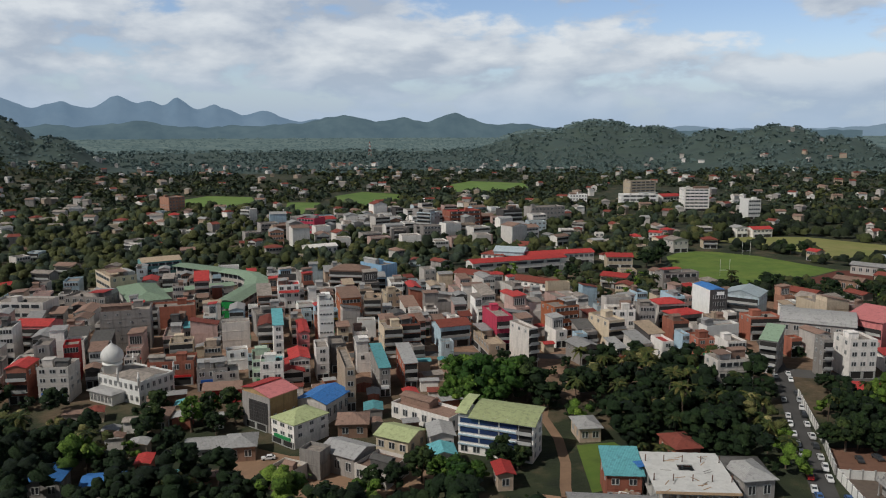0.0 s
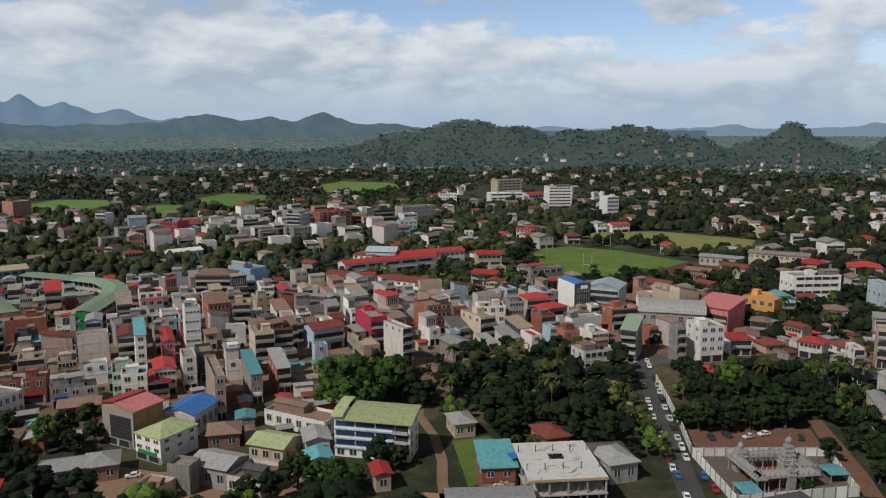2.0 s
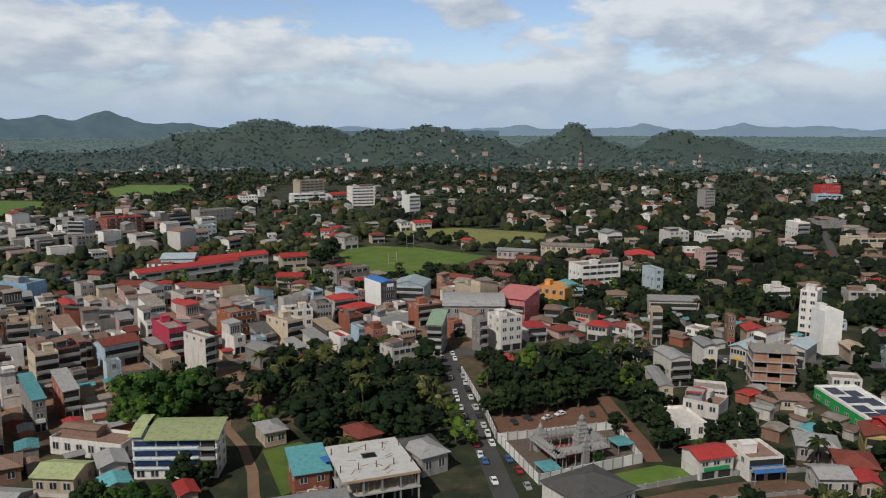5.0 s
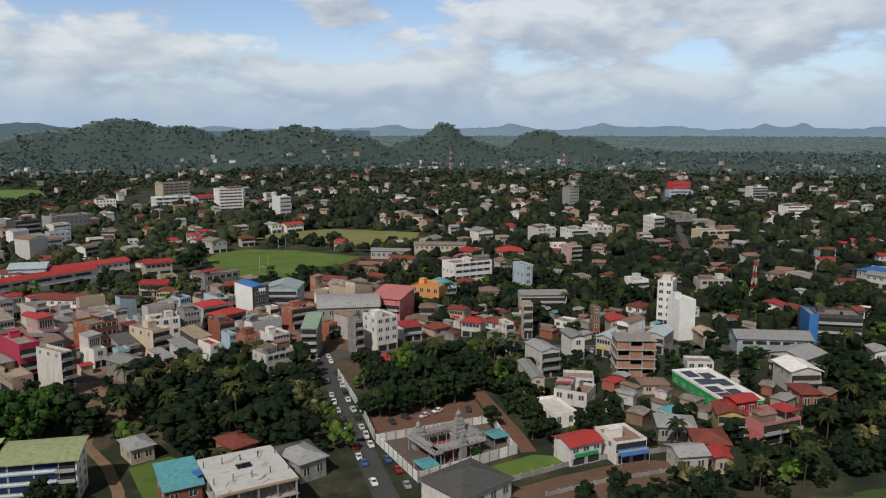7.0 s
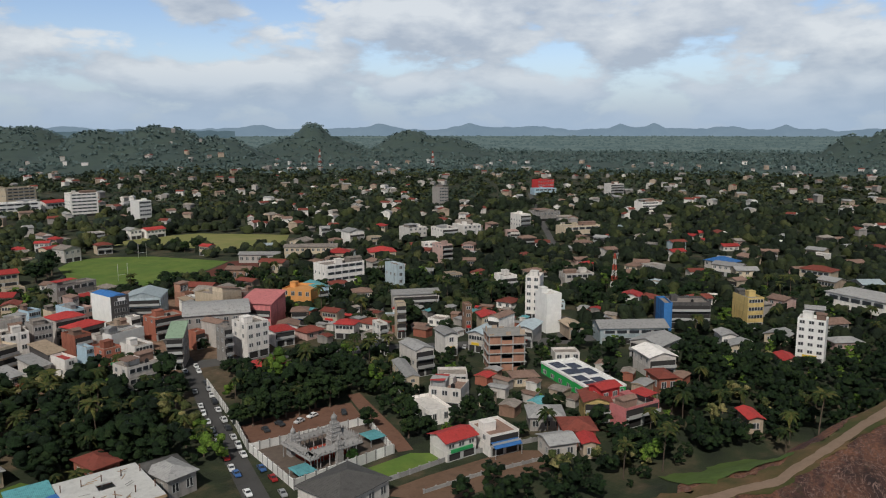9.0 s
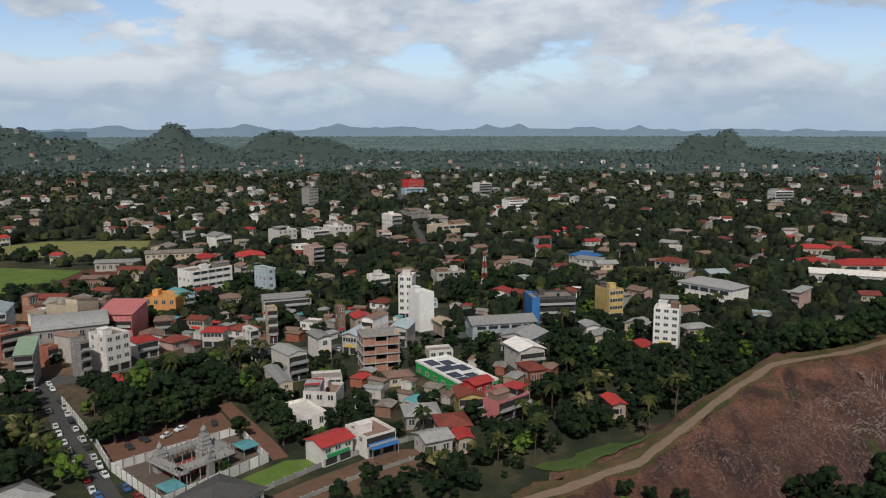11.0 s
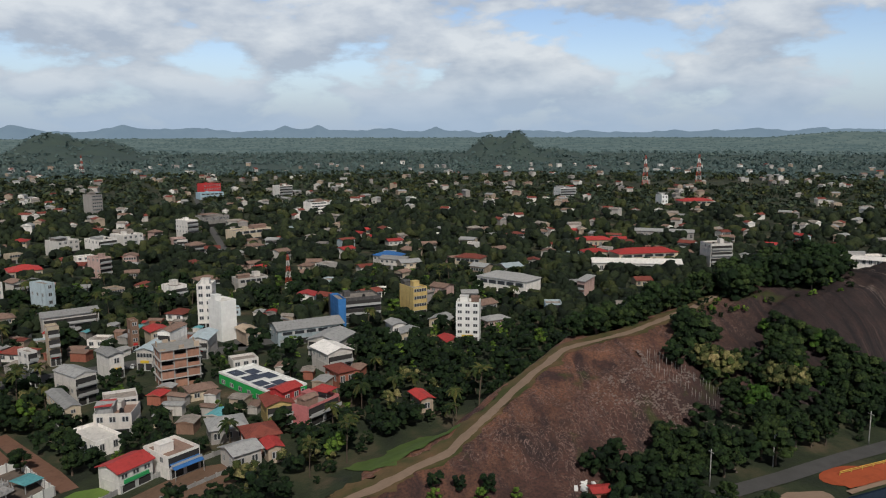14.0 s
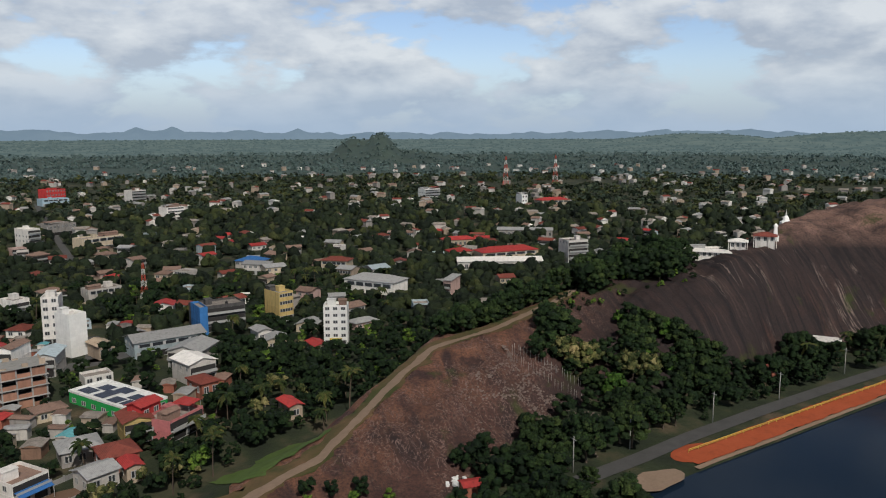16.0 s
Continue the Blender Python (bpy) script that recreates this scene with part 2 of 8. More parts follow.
def rock_material():
    """Dark weathered rock: brown and red patches, moss, pale and black runs down the slope."""
    m = bpy.data.materials.new("rock")
    m.use_nodes = True
    nt = m.node_tree
    N, L = nt.nodes.new, nt.links.new
    p = nt.nodes["Principled BSDF"]
    p.inputs["Roughness"].default_value = 0.85
    p.inputs["Specular IOR Level"].default_value = 0.25
    co = N("ShaderNodeTexCoord").outputs["Object"]

    turned = N("ShaderNodeMapping")
    turned.inputs["Rotation"].default_value = (0, 0, radians(-27))
    L(co, turned.inputs[0])

    def noise_of(sc, d=6, stretch=(1, 1, 1), warp=0.0):
        mp = N("ShaderNodeMapping")
        mp.inputs["Scale"].default_value = stretch
        L(turned.outputs[0], mp.inputs[0])
        n = N("ShaderNodeTexNoise")
        L(mp.outputs[0], n.inputs["Vector"])
        n.inputs["Scale"].default_value, n.inputs["Detail"].default_value, n.inputs["Roughness"].default_value, n.inputs["Distortion"].default_value = sc, d, 0.62, warp
        return n.outputs["Fac"]

    def veins(v, wide):
        """Thin lines where the noise crosses its middle."""
        k = N("ShaderNodeMath")
        k.operation = "SUBTRACT"
        L(v, k.inputs[0])
        k.inputs[1].default_value = 0.5
        q = N("ShaderNodeMath")
        q.operation = "ABSOLUTE"
        L(k.outputs[0], q.inputs[0])
        return part_of(q.outputs[0], wide, wide * 0.25, 1.0)

    def times(v, w):
        k = N("ShaderNodeMath")
        k.operation, k.use_clamp = "MULTIPLY", True
        L(v, k.inputs[0]), L(w, k.inputs[1])
        return k.outputs[0]

    def part_of(v, a, b, top=1.0):
        r = N("ShaderNodeMapRange")
        L(v, r.inputs[0])
        for i, q in enumerate((a, b, 0.0, top)):
            r.inputs[i + 1].default_value = q
        return r.outputs[0]

    def mixed(f, a, b):
        x = N("ShaderNodeMix")
        x.data_type = "RGBA"
        L(f, x.inputs[0])
        for i, v in ((6, a), (7, b)):
            if isinstance(v, tuple):
                x.inputs[i].default_value = (*v, 1)
            else:
                L(v, x.inputs[i])
        return x.outputs[2]

    c = mixed(part_of(noise_of(0.035, 8), 0.38, 0.62), (0.032, 0.021, 0.021), (0.092, 0.046, 0.038))
    c = mixed(part_of(noise_of(0.09, 8), 0.50, 0.66, 0.7), c, (0.142, 0.070, 0.052))
    xyz = N("ShaderNodeSeparateXYZ")
    L(co, xyz.inputs[0])
    steep, tame = part_of(xyz.outputs[1], 22, -12), part_of(xyz.outputs[1], -12, 15)
    # red-brown earth washed down from the path, in tongues
    side = N("ShaderNodeVectorMath")
    side.operation = "DOT_PRODUCT"
    side.inputs[1].default_value = (0.355, 0.935, 0.0)
    L(co, side.inputs[0])
    c = mixed(times(part_of(side.outputs["Value"], 92, 117), part_of(noise_of(0.10, 7, (0.5, 1.6, 1), 0.6), 0.40, 0.60, 0.9)), c, (0.25, 0.115, 0.068))
    # the steep face: near black, with rusty and pale runs down the slope
    c = mixed(times(steep, part_of(noise_of(0.05, 5), 0.28, 0.46, 0.85)), c, (0.037, 0.027, 0.027))
    c = mixed(times(steep, part_of(noise_of(0.50, 6, (0.05, 1, 0.05), 0.5), 0.47, 0.62, 0.85)), c, (0.016, 0.014, 0.016))
    c = mixed(times(steep, part_of(noise_of(0.22, 6, (0.05, 1, 0.05), 0.5), 0.56, 0.66, 0.6)), c, (0.115, 0.072, 0.060))
    c = mixed(times(times(steep, veins(noise_of(0.12, 5, (0.06, 1, 0.06), 0.4), 0.010)), part_of(noise_of(0.03, 5), 0.50, 0.60)), c, (0.24, 0.18, 0.155))
    # the broad top far along the ridge is bare and pink-brown, its sunlight painted in
    sunlit_top = part_of(xyz.outputs[2], 33, 41)
    c = mixed(times(sunlit_top, part_of(noise_of(0.07, 6), 0.34, 0.55, 0.85)), c, (0.31, 0.185, 0.145))
    # thin bright chips where the rock flakes
    c = mixed(times(times(tame, veins(noise_of(0.30, 8, (0.7, 1, 0.7), 1.6), 0.026)), part_of(noise_of(0.05, 4), 0.45, 0.55, 0.8)), c, (0.25, 0.165, 0.14))
    c = mixed(part_of(noise_of(1.4, 7), 0.42, 0.70, 0.75), c, (0.022, 0.018, 0.018))
    c = mixed(part_of(noise_of(0.040, 7), 0.60, 0.66, 0.8), c, (0.045, 0.056, 0.016))
    L(c, p.inputs["Base Color"])
    b = N("ShaderNodeBump")
    b.inputs["Strength"].default_value, b.inputs["Distance"].default_value = 0.9, 0.5
    L(noise_of(0.9, 8, (0.5, 1, 0.5)), b.inputs["Height"]), L(b.outputs[0], p.inputs["Normal"])
    MATS["rock"] = m


rock_material()
surface("water", (0.008, 0.018, 0.036), 0.12, vary=0.1, stain=0.1, scale=0.02, fine=0.6, bump=0.06, spec=0.35)
surface("glass_blue", (0.02, 0.04, 0.11), 0.2, vary=0.1, stain=0.1, bump=0.02, spec=0.5)


def haze_material(name, a, b, scale):
    """The far backdrop: haze painted as soft blue-green tones, mostly emitted, as bright air would."""
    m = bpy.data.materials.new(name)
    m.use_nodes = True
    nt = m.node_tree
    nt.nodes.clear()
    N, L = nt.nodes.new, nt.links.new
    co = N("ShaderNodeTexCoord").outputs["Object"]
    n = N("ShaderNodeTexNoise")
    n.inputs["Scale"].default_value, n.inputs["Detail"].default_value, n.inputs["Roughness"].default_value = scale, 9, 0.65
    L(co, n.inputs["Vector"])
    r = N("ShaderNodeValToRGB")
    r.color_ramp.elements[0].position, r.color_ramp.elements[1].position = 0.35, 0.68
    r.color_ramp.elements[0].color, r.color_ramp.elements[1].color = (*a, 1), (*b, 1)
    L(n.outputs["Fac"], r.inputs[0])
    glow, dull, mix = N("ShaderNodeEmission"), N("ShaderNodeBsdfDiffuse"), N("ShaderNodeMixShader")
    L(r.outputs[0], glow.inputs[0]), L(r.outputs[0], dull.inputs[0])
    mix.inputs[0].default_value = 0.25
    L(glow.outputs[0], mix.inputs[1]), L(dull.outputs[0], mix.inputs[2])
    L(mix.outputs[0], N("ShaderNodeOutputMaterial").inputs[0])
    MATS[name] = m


haze_material("mountain_far", (0.156, 0.2225, 0.294), (0.1885, 0.2562, 0.324), 0.006)
haze_material("plain_haze", (0.0968, 0.1364, 0.1342), (0.165, 0.2002, 0.1782), 0.010)
haze_material("woods_haze", (0.082, 0.118, 0.118), (0.135, 0.170, 0.155), 0.014)
haze_material("mountain_haze", (0.190, 0.255, 0.315), (0.215, 0.280, 0.335), 0.006)
haze_material("mountain_mid", (0.0875, 0.1296, 0.1525), (0.1225, 0.1704, 0.185), 0.008)


def leaf_material(name, a, b, c, near=True):
    """Foliage: the tone wanders from clump to clump and from tree to tree; light passes a little through the leaves."""
    m = bpy.data.materials.new(name)
    m.use_nodes = True
    nt = m.node_tree
    N, L = nt.nodes.new, nt.links.new
    p = nt.nodes["Principled BSDF"]
    p.inputs["Roughness"].default_value = 0.75
    p.inputs["Specular IOR Level"].default_value = 0.25
    isl = N("ShaderNodeNewGeometry").outputs["Random Per Island"]
    rnd = N("ShaderNodeObjectInfo").outputs["Random"]
    r = N("ShaderNodeValToRGB")
    e = r.color_ramp.elements
    e[0].color, e[1].color = (*a, 1), (*b, 1)
    e[1].position = 0.62
    x = e.new(1.0)
    x.color = (*c, 1)
    L(isl, r.inputs[0])
    h = N("ShaderNodeHueSaturation")
    v = N("ShaderNodeMapRange")
    L(rnd, v.inputs[0])
    for i, q in enumerate((0, 1, 0.6, 1.4)):
        v.inputs[i + 1].default_value = q
    u = N("ShaderNodeMapRange")
    L(rnd, u.inputs[0])
    for i, q in enumerate((0, 1, 0.515, 0.475)):
        u.inputs[i + 1].default_value = q
    L(r.outputs[0], h.inputs["Color"]), L(v.outputs[0], h.inputs["Value"]), L(u.outputs[0], h.inputs["Hue"])
    # noise scales the leaf colour: bright sprays, dark gaps with their shade painted in
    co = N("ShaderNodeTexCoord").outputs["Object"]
    gap_shade, relief = N("ShaderNodeTexNoise"), N("ShaderNodeTexNoise")
    for n, sc, dt in ((gap_shade, 2.6, 6), (relief, 1.6, 6)):
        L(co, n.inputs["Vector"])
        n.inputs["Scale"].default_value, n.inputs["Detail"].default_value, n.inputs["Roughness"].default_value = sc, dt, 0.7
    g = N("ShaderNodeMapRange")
    L(gap_shade.outputs["Fac"], g.inputs[0])
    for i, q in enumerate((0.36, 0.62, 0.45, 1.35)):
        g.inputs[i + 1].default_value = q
    if not near:
        L(h.outputs[0], p.inputs["Base Color"])
        MATS[name] = m
        return m
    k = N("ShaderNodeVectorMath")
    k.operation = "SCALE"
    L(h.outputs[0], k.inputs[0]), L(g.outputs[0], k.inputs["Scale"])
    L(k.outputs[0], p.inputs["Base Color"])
    b = N("ShaderNodeBump")
    b.inputs["Strength"].default_value, b.inputs["Distance"].default_value = 0.9, 0.7
    L(relief.outputs["Fac"], b.inputs["Height"]), L(b.outputs[0], p.inputs["Normal"])
    MATS[name] = m
    return m


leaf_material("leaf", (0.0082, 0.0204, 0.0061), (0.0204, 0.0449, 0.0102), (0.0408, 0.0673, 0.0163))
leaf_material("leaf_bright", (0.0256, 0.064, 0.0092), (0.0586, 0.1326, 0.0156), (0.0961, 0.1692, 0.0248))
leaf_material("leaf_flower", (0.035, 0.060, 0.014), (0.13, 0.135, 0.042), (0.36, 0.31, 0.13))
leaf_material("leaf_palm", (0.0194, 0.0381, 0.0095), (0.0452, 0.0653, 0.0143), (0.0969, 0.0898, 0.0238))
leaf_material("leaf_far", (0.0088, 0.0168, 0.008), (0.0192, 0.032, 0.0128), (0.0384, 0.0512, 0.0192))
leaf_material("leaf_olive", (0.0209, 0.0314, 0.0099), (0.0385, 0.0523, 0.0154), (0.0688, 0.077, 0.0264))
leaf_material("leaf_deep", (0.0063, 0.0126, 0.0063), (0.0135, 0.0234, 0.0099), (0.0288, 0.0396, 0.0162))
# the next two leaf colours are paled and cooled to paint distance haze
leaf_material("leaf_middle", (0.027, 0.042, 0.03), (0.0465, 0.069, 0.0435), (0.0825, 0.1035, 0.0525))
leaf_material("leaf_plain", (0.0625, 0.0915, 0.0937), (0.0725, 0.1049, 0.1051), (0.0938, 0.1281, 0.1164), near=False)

# ---- the land ----
def smooth(a, b, v):
    t = np.clip((v - a) / (b - a), 0, 1)
    return t * t * (3 - 2 * t)


# a rock ridge runs east: bearing from the drone, distance and height of its crest, distance of its foot
RIDGE_AZ = [55, 61.2, 68.3, 73.9, 77.3, 81.9, 86.1, 88.8, 92, 95.2, 98.6, 100.7, 101.9, 105.1, 108, 120, 170]
RIDGE_R = [150, 154.4, 170.8, 202.6, 229.7, 244.3, 271.3, 301.2, 315, 318, 325.6, 343.7, 364, 395, 400, 410, 400]
RIDGE_Z = [0, 3, 6, 12, 15, 17, 20, 22, 25, 28, 32, 36, 40, 46, 50, 52, 40]
RIDGE_FOOT = [140, 141, 146, 149, 152, 178, 206, 219, 230, 239, 257, 275, 287, 311, 325, 329, 330]


def ridge_z(x, y):
    az, r = np.degrees(np.arctan2(x, y)), np.hypot(x, y)
    rc, zc, rf = (np.interp(az, RIDGE_AZ, v) for v in (RIDGE_R, RIDGE_Z, RIDGE_FOOT))
    zc = zc * smooth(RIDGE_AZ[0], RIDGE_AZ[0] + 5, az) * (1 - smooth(150, 170, az))
    u = np.clip((r - rf) / (rc - rf), 0, 1)
    near = 1.0 + (zc - 1.0) * np.sin(u * math.pi / 2) ** 1.15
    back = zc * (1 - smooth(8, 22 + zc * 1.6, r - rc))
    return np.where(r < rf, np.minimum(1.0, zc) * smooth(rf - 25, rf, r), np.where(r < rc, np.minimum(near, zc + 0.5), back))


def shore(x, y):
    """Metres inland from the lake's edge; below 0 is water."""
    a = (x - 188.5) * 0.695 + (y + 20.5) * 0.7196 + 4.2
    b = (y + 9) * 0.80 - (x - 167) * 0.45
    return np.maximum(a, b)


HILLS = [  # bearing, distance, height of the top over the drone in degrees, half widths in degrees and metres
    (11.3, 2700, 0.62, 3.2, 330), (7.0, 2750, 0.0, 2.6, 290), (15.0, 2500, 0.15, 2.4, 250), (23.3, 2000, 0.18, 3.0, 250), (19.6, 2050, -0.1, 2.4, 220), (27.3, 1950, -0.6, 2.2, 200),
    (33.9, 2600, 0.46, 1.15, 170), (33.8, 2600, -0.35, 2.4, 220), (41.0, 2500, -0.12, 1.7, 190), (43.6, 2450, -0.6, 1.8, 170), (73.2, 2300, -0.08, 1.05, 150), (71.4, 2300, -0.42, 1.2, 140),
    (75.6, 2300, -1.3, 1.6, 140), (-30.5, 1900, 0.9, 2.6, 260), (-27.0, 1800, -0.5, 2.0, 220), (96.0, 3800, -0.1, 4.0, 250), (107, 3700, 0.0, 5.0, 250),
]


def land_z(x, y):
    x, y = np.asarray(x, float), np.asarray(y, float)
    az, r = np.degrees(np.arctan2(x, y)), np.hypot(x, y)
    # the plain climbs with distance as much as a farther, flat plain would
    reach = 2000 * np.exp(np.clip(r - 2000, 0, None) / 2850 * 1.75)
    z = np.where(r > 2000, 80 - 80 * r / reach, 0.0)
    top = np.zeros_like(z)
    for a, d, el, wa, wd in HILLS:
        h = 80 + d * math.tan(radians(el)) - (80 - 80 * d / (2000 * math.exp(max(0, d - 2000) / 2850 * 1.75)) if d > 2000 else 0)
        top = np.maximum(top, h * np.exp(-0.5 * (np.abs(((az - a + 180) % 360 - 180) / wa) ** 2.4 + ((r - d) / wd) ** 2)))
    z = z + top
    z = np.maximum(z, ridge_z(x, y))
    s = shore(x, y)
    return np.where((s < 4) & (r < 900), np.minimum(z, -1.6 + 1.6 * smooth(-6, 4, s)), z)


def ground_at(x, y):
    return float(land_z(x, y))


def mesh_from(name, verts, faces, mats):
    me = bpy.data.meshes.new(name)
    me.from_pydata(verts, [], faces)
    for m in mats if isinstance(mats, (list, tuple)) else [mats]:
        me.materials.append(MATS[m] if isinstance(m, str) else m)
    me.update()
    return me


def grid_mesh(name, xs, ys, zfun, mat, smooth_shade=True):
    """A sheet over the grid of two coordinate arrays, with the height of zfun."""
    n, m = xs.shape
    zs = zfun(xs, ys)
    v = np.stack([xs, ys, zs], -1).reshape(-1, 3)
    i = np.arange(n * m).reshape(n, m)
    f = np.stack([i[:-1, :-1], i[1:, :-1], i[1:, 1:], i[:-1, 1:]], -1).reshape(-1, 4)
    me = mesh_from(name, v.tolist(), f.tolist(), mat)
    if smooth_shade:
        me.polygons.foreach_set("use_smooth", [True] * len(me.polygons))
    return me


def ground_material():
    m = bpy.data.materials.new("ground_cover")
    m.use_nodes = True
    nt = m.node_tree
    N, L = nt.nodes.new, nt.links.new
    p = nt.nodes["Principled BSDF"]
    p.inputs["Roughness"].default_value = 0.95
    co = N("ShaderNodeTexCoord").outputs["Object"]

    def noise_of(sc, d=6):
        n = N("ShaderNodeTexNoise")
        L(co, n.inputs["Vector"])
        n.inputs["Scale"].default_value, n.inputs["Detail"].default_value, n.inputs["Roughness"].default_value = sc, d, 0.6
        return n.outputs["Fac"]

    def ramp(v, *stops):
        r = N("ShaderNodeValToRGB")
        e = r.color_ramp.elements
        for i, (q, c) in enumerate(stops):
            k = e[i] if i < 2 else e.new(q)
            k.position, k.color = q, (*c, 1)
        L(v, r.inputs[0])
        return r.outputs[0]

    def mixed(f, a, b):
        x = N("ShaderNodeMix")
        x.data_type = "RGBA"
        L(f, x.inputs[0]), L(a, x.inputs[6]), L(b, x.inputs[7])
        return x.outputs[2]

    green = ramp(noise_of(0.06, 9), (0.36, (0.011, 0.017, 0.007)), (0.52, (0.026, 0.036, 0.013)), (0.68, (0.085, 0.070, 0.038)))
    soil = ramp(noise_of(0.3), (0.3, (0.17, 0.10, 0.065)), (0.6, (0.29, 0.18, 0.12)), (0.8, (0.34, 0.26, 0.20)))
    # bare trodden ground in the town, green outside it
    d = N("ShaderNodeVectorMath")
    d.operation = "DISTANCE"
    flat = N("ShaderNodeVectorMath")
    flat.operation = "MULTIPLY"
    flat.inputs[1].default_value = (0.5, 1, 0)
    L(co, flat.inputs[0]), L(flat.outputs[0], d.inputs[0])
    d.inputs[1].default_value = (-10, 315, 0)
    t = N("ShaderNodeMapRange")
    L(d.outputs["Value"], t.inputs[0])
    for i, q in enumerate((70, 135, 1, 0)):
        t.inputs[i + 1].default_value = q
    k = N("ShaderNodeMath")
    k.operation, k.use_clamp = "MULTIPLY_ADD", True
    L(noise_of(0.05), k.inputs[0])
    k.inputs[1].default_value = 2.6
    o = N("ShaderNodeMath")
    o.operation = "SUBTRACT"
    L(t.outputs[0], o.inputs[0])
    o.inputs[1].default_value = 1.45
    L(o.outputs[0], k.inputs[2])
    L(mixed(k.outputs[0], green, soil), p.inputs["Base Color"])
    b = N("ShaderNodeBump")
    b.inputs["Strength"].default_value, b.inputs["Distance"].default_value = 0.6, 0.5
    L(noise_of(0.8), b.inputs["Height"]), L(b.outputs[0], p.inputs["Normal"])
    MATS["ground_cover"] = m


ground_material()
az = np.radians(np.concatenate([np.arange(-180, -34, 4.0), np.arange(-34, 112, 0.35), np.arange(112, 180.1, 4.0)]))
rr = np.concatenate([np.append([0.001], np.arange(2.0, 130, 16)), 130 * 1.022 ** np.arange(0, 168)])
rr = np.append(rr[rr < 4850], 4880)
A, R = np.meshgrid(az, rr)


def sheet_z(x, y):
    z = land_z(x, y)
    r = np.hypot(x, y)
    rock = ridge_z(x, y) > 2.5
    return np.where(rock & (r < 900), z - 2.2, z)


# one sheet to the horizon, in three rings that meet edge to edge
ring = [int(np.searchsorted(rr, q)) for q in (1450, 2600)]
# the outer two rings have distance haze painted into their colour
for _name, _i, _j, _mat, _label in (("ground", 0, ring[0] + 1, "ground_cover", "green and bare brown ground of a town in a plain"), ("plain", ring[0], ring[1] + 1, "plain_cover", "wooded plain beyond the town, its green paled for haze"),
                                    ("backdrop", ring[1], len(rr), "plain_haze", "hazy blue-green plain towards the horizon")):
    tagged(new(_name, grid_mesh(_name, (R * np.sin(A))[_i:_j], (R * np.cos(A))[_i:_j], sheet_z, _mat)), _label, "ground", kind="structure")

# the rock itself, in a finer sheet with cracks and shelves
RA, RD = np.meshgrid(np.radians(np.arange(61.5, 124, 0.2)), np.concatenate([np.arange(128, 400, 1.6), np.arange(400, 560, 6.0)]))


RIDGE_WAY = [(132, 80), (140, 73), (158.7, 63.2), (176, 59), (194.7, 56.2), (210, 53.5), (224, 50.7), (241.8, 34.6), (270.6, 18.3), (301, 6.5)]


def from_way(x, y):
    """Metres from the path along the ridge."""
    best = np.full(np.shape(x), 1e9)
    for (x0, y0), (x1, y1) in zip(RIDGE_WAY, RIDGE_WAY[1:]):
        q = np.clip(((x - x0) * (x1 - x0) + (y - y0) * (y1 - y0)) / ((x1 - x0) ** 2 + (y1 - y0) ** 2), 0, 1)
        best = np.minimum(best, np.hypot(x - x0 - q * (x1 - x0), y - y0 - q * (y1 - y0)))
    return best


def rock_z(x, y):
    z = ridge_z(x, y)
    n = np.zeros_like(z)
    for i, (sx, sy, a, ph) in enumerate(((0.021, 0.033, 1.1, 0.3), (0.057, -0.041, 0.6, 1.7), (-0.093, 0.117, 0.32, 2.9), (0.19, 0.23, 0.20, 0.9), (0.43, -0.37, 0.11, 4.1))):
        n = n + a * np.sin(x * sx * 6.28 + ph + 1.5 * np.sin(y * sy * 4.1 + ph)) * np.cos(y * sy * 6.28 + 2 * ph)
    return np.where(z > 1.2, z + n * np.clip((z - 1.2) / 5, 0, 1) * smooth(3, 14, from_way(x, y)), z - 1.5)


rock = new("rock_outcrop", grid_mesh("rock_outcrop", RD * np.sin(RA), RD * np.cos(RA), rock_z, "rock"))
tagged(rock, "long bare ridge of dark brown weathered rock", "rock", kind="structure")


def rock_at(x, y):
    """The height of what one stands on, rock or ground."""
    return max(float(rock_z(np.float64(x), np.float64(y))), ground_at(x, y)) if ridge_z(np.float64(x), np.float64(y)) > 2.5 else ground_at(x, y)


def mountain(name, label, dist, peaks, mat, depth=260, step=0.12):
    """A far range: peaks of (bearing, height over the drone's level in degrees, half width in degrees)."""
    a0, a1 = min(p[0] - 4 * p[2] for p in peaks), max(p[0] + 4 * p[2] for p in peaks)
    a, d = np.meshgrid(np.radians(np.arange(a0, a1, step)), np.linspace(-depth, depth, 15))
    r = dist + d

    def z(x, y):
        b = np.degrees(a)
        total = np.exp(5 * np.full_like(b, -0.6))
        for q, e, w in peaks:
            total = total + np.exp(5 * (-0.6 + (e + 0.6) * np.exp(-np.abs((b - q) / w) ** 1.35)))
        el = np.log(total) / 5 + 0.10
        for k, s in ((1.3, 0.06), (2.9, 0.035), (5.7, 0.012), (13.1, 0.006)):
            el = el + s * np.sin(b * k + 1.7 * np.sin(b * k * 0.61 + k) + d * 0.004)
        return (80 + dist * np.tan(np.radians(el))) * (1 - (d / depth) ** 2 * 0.9) - 6

    return tagged(new(name, grid_mesh(name, r * np.sin(a), r * np.cos(a), z, mat)), label, "mountain", kind="structure")


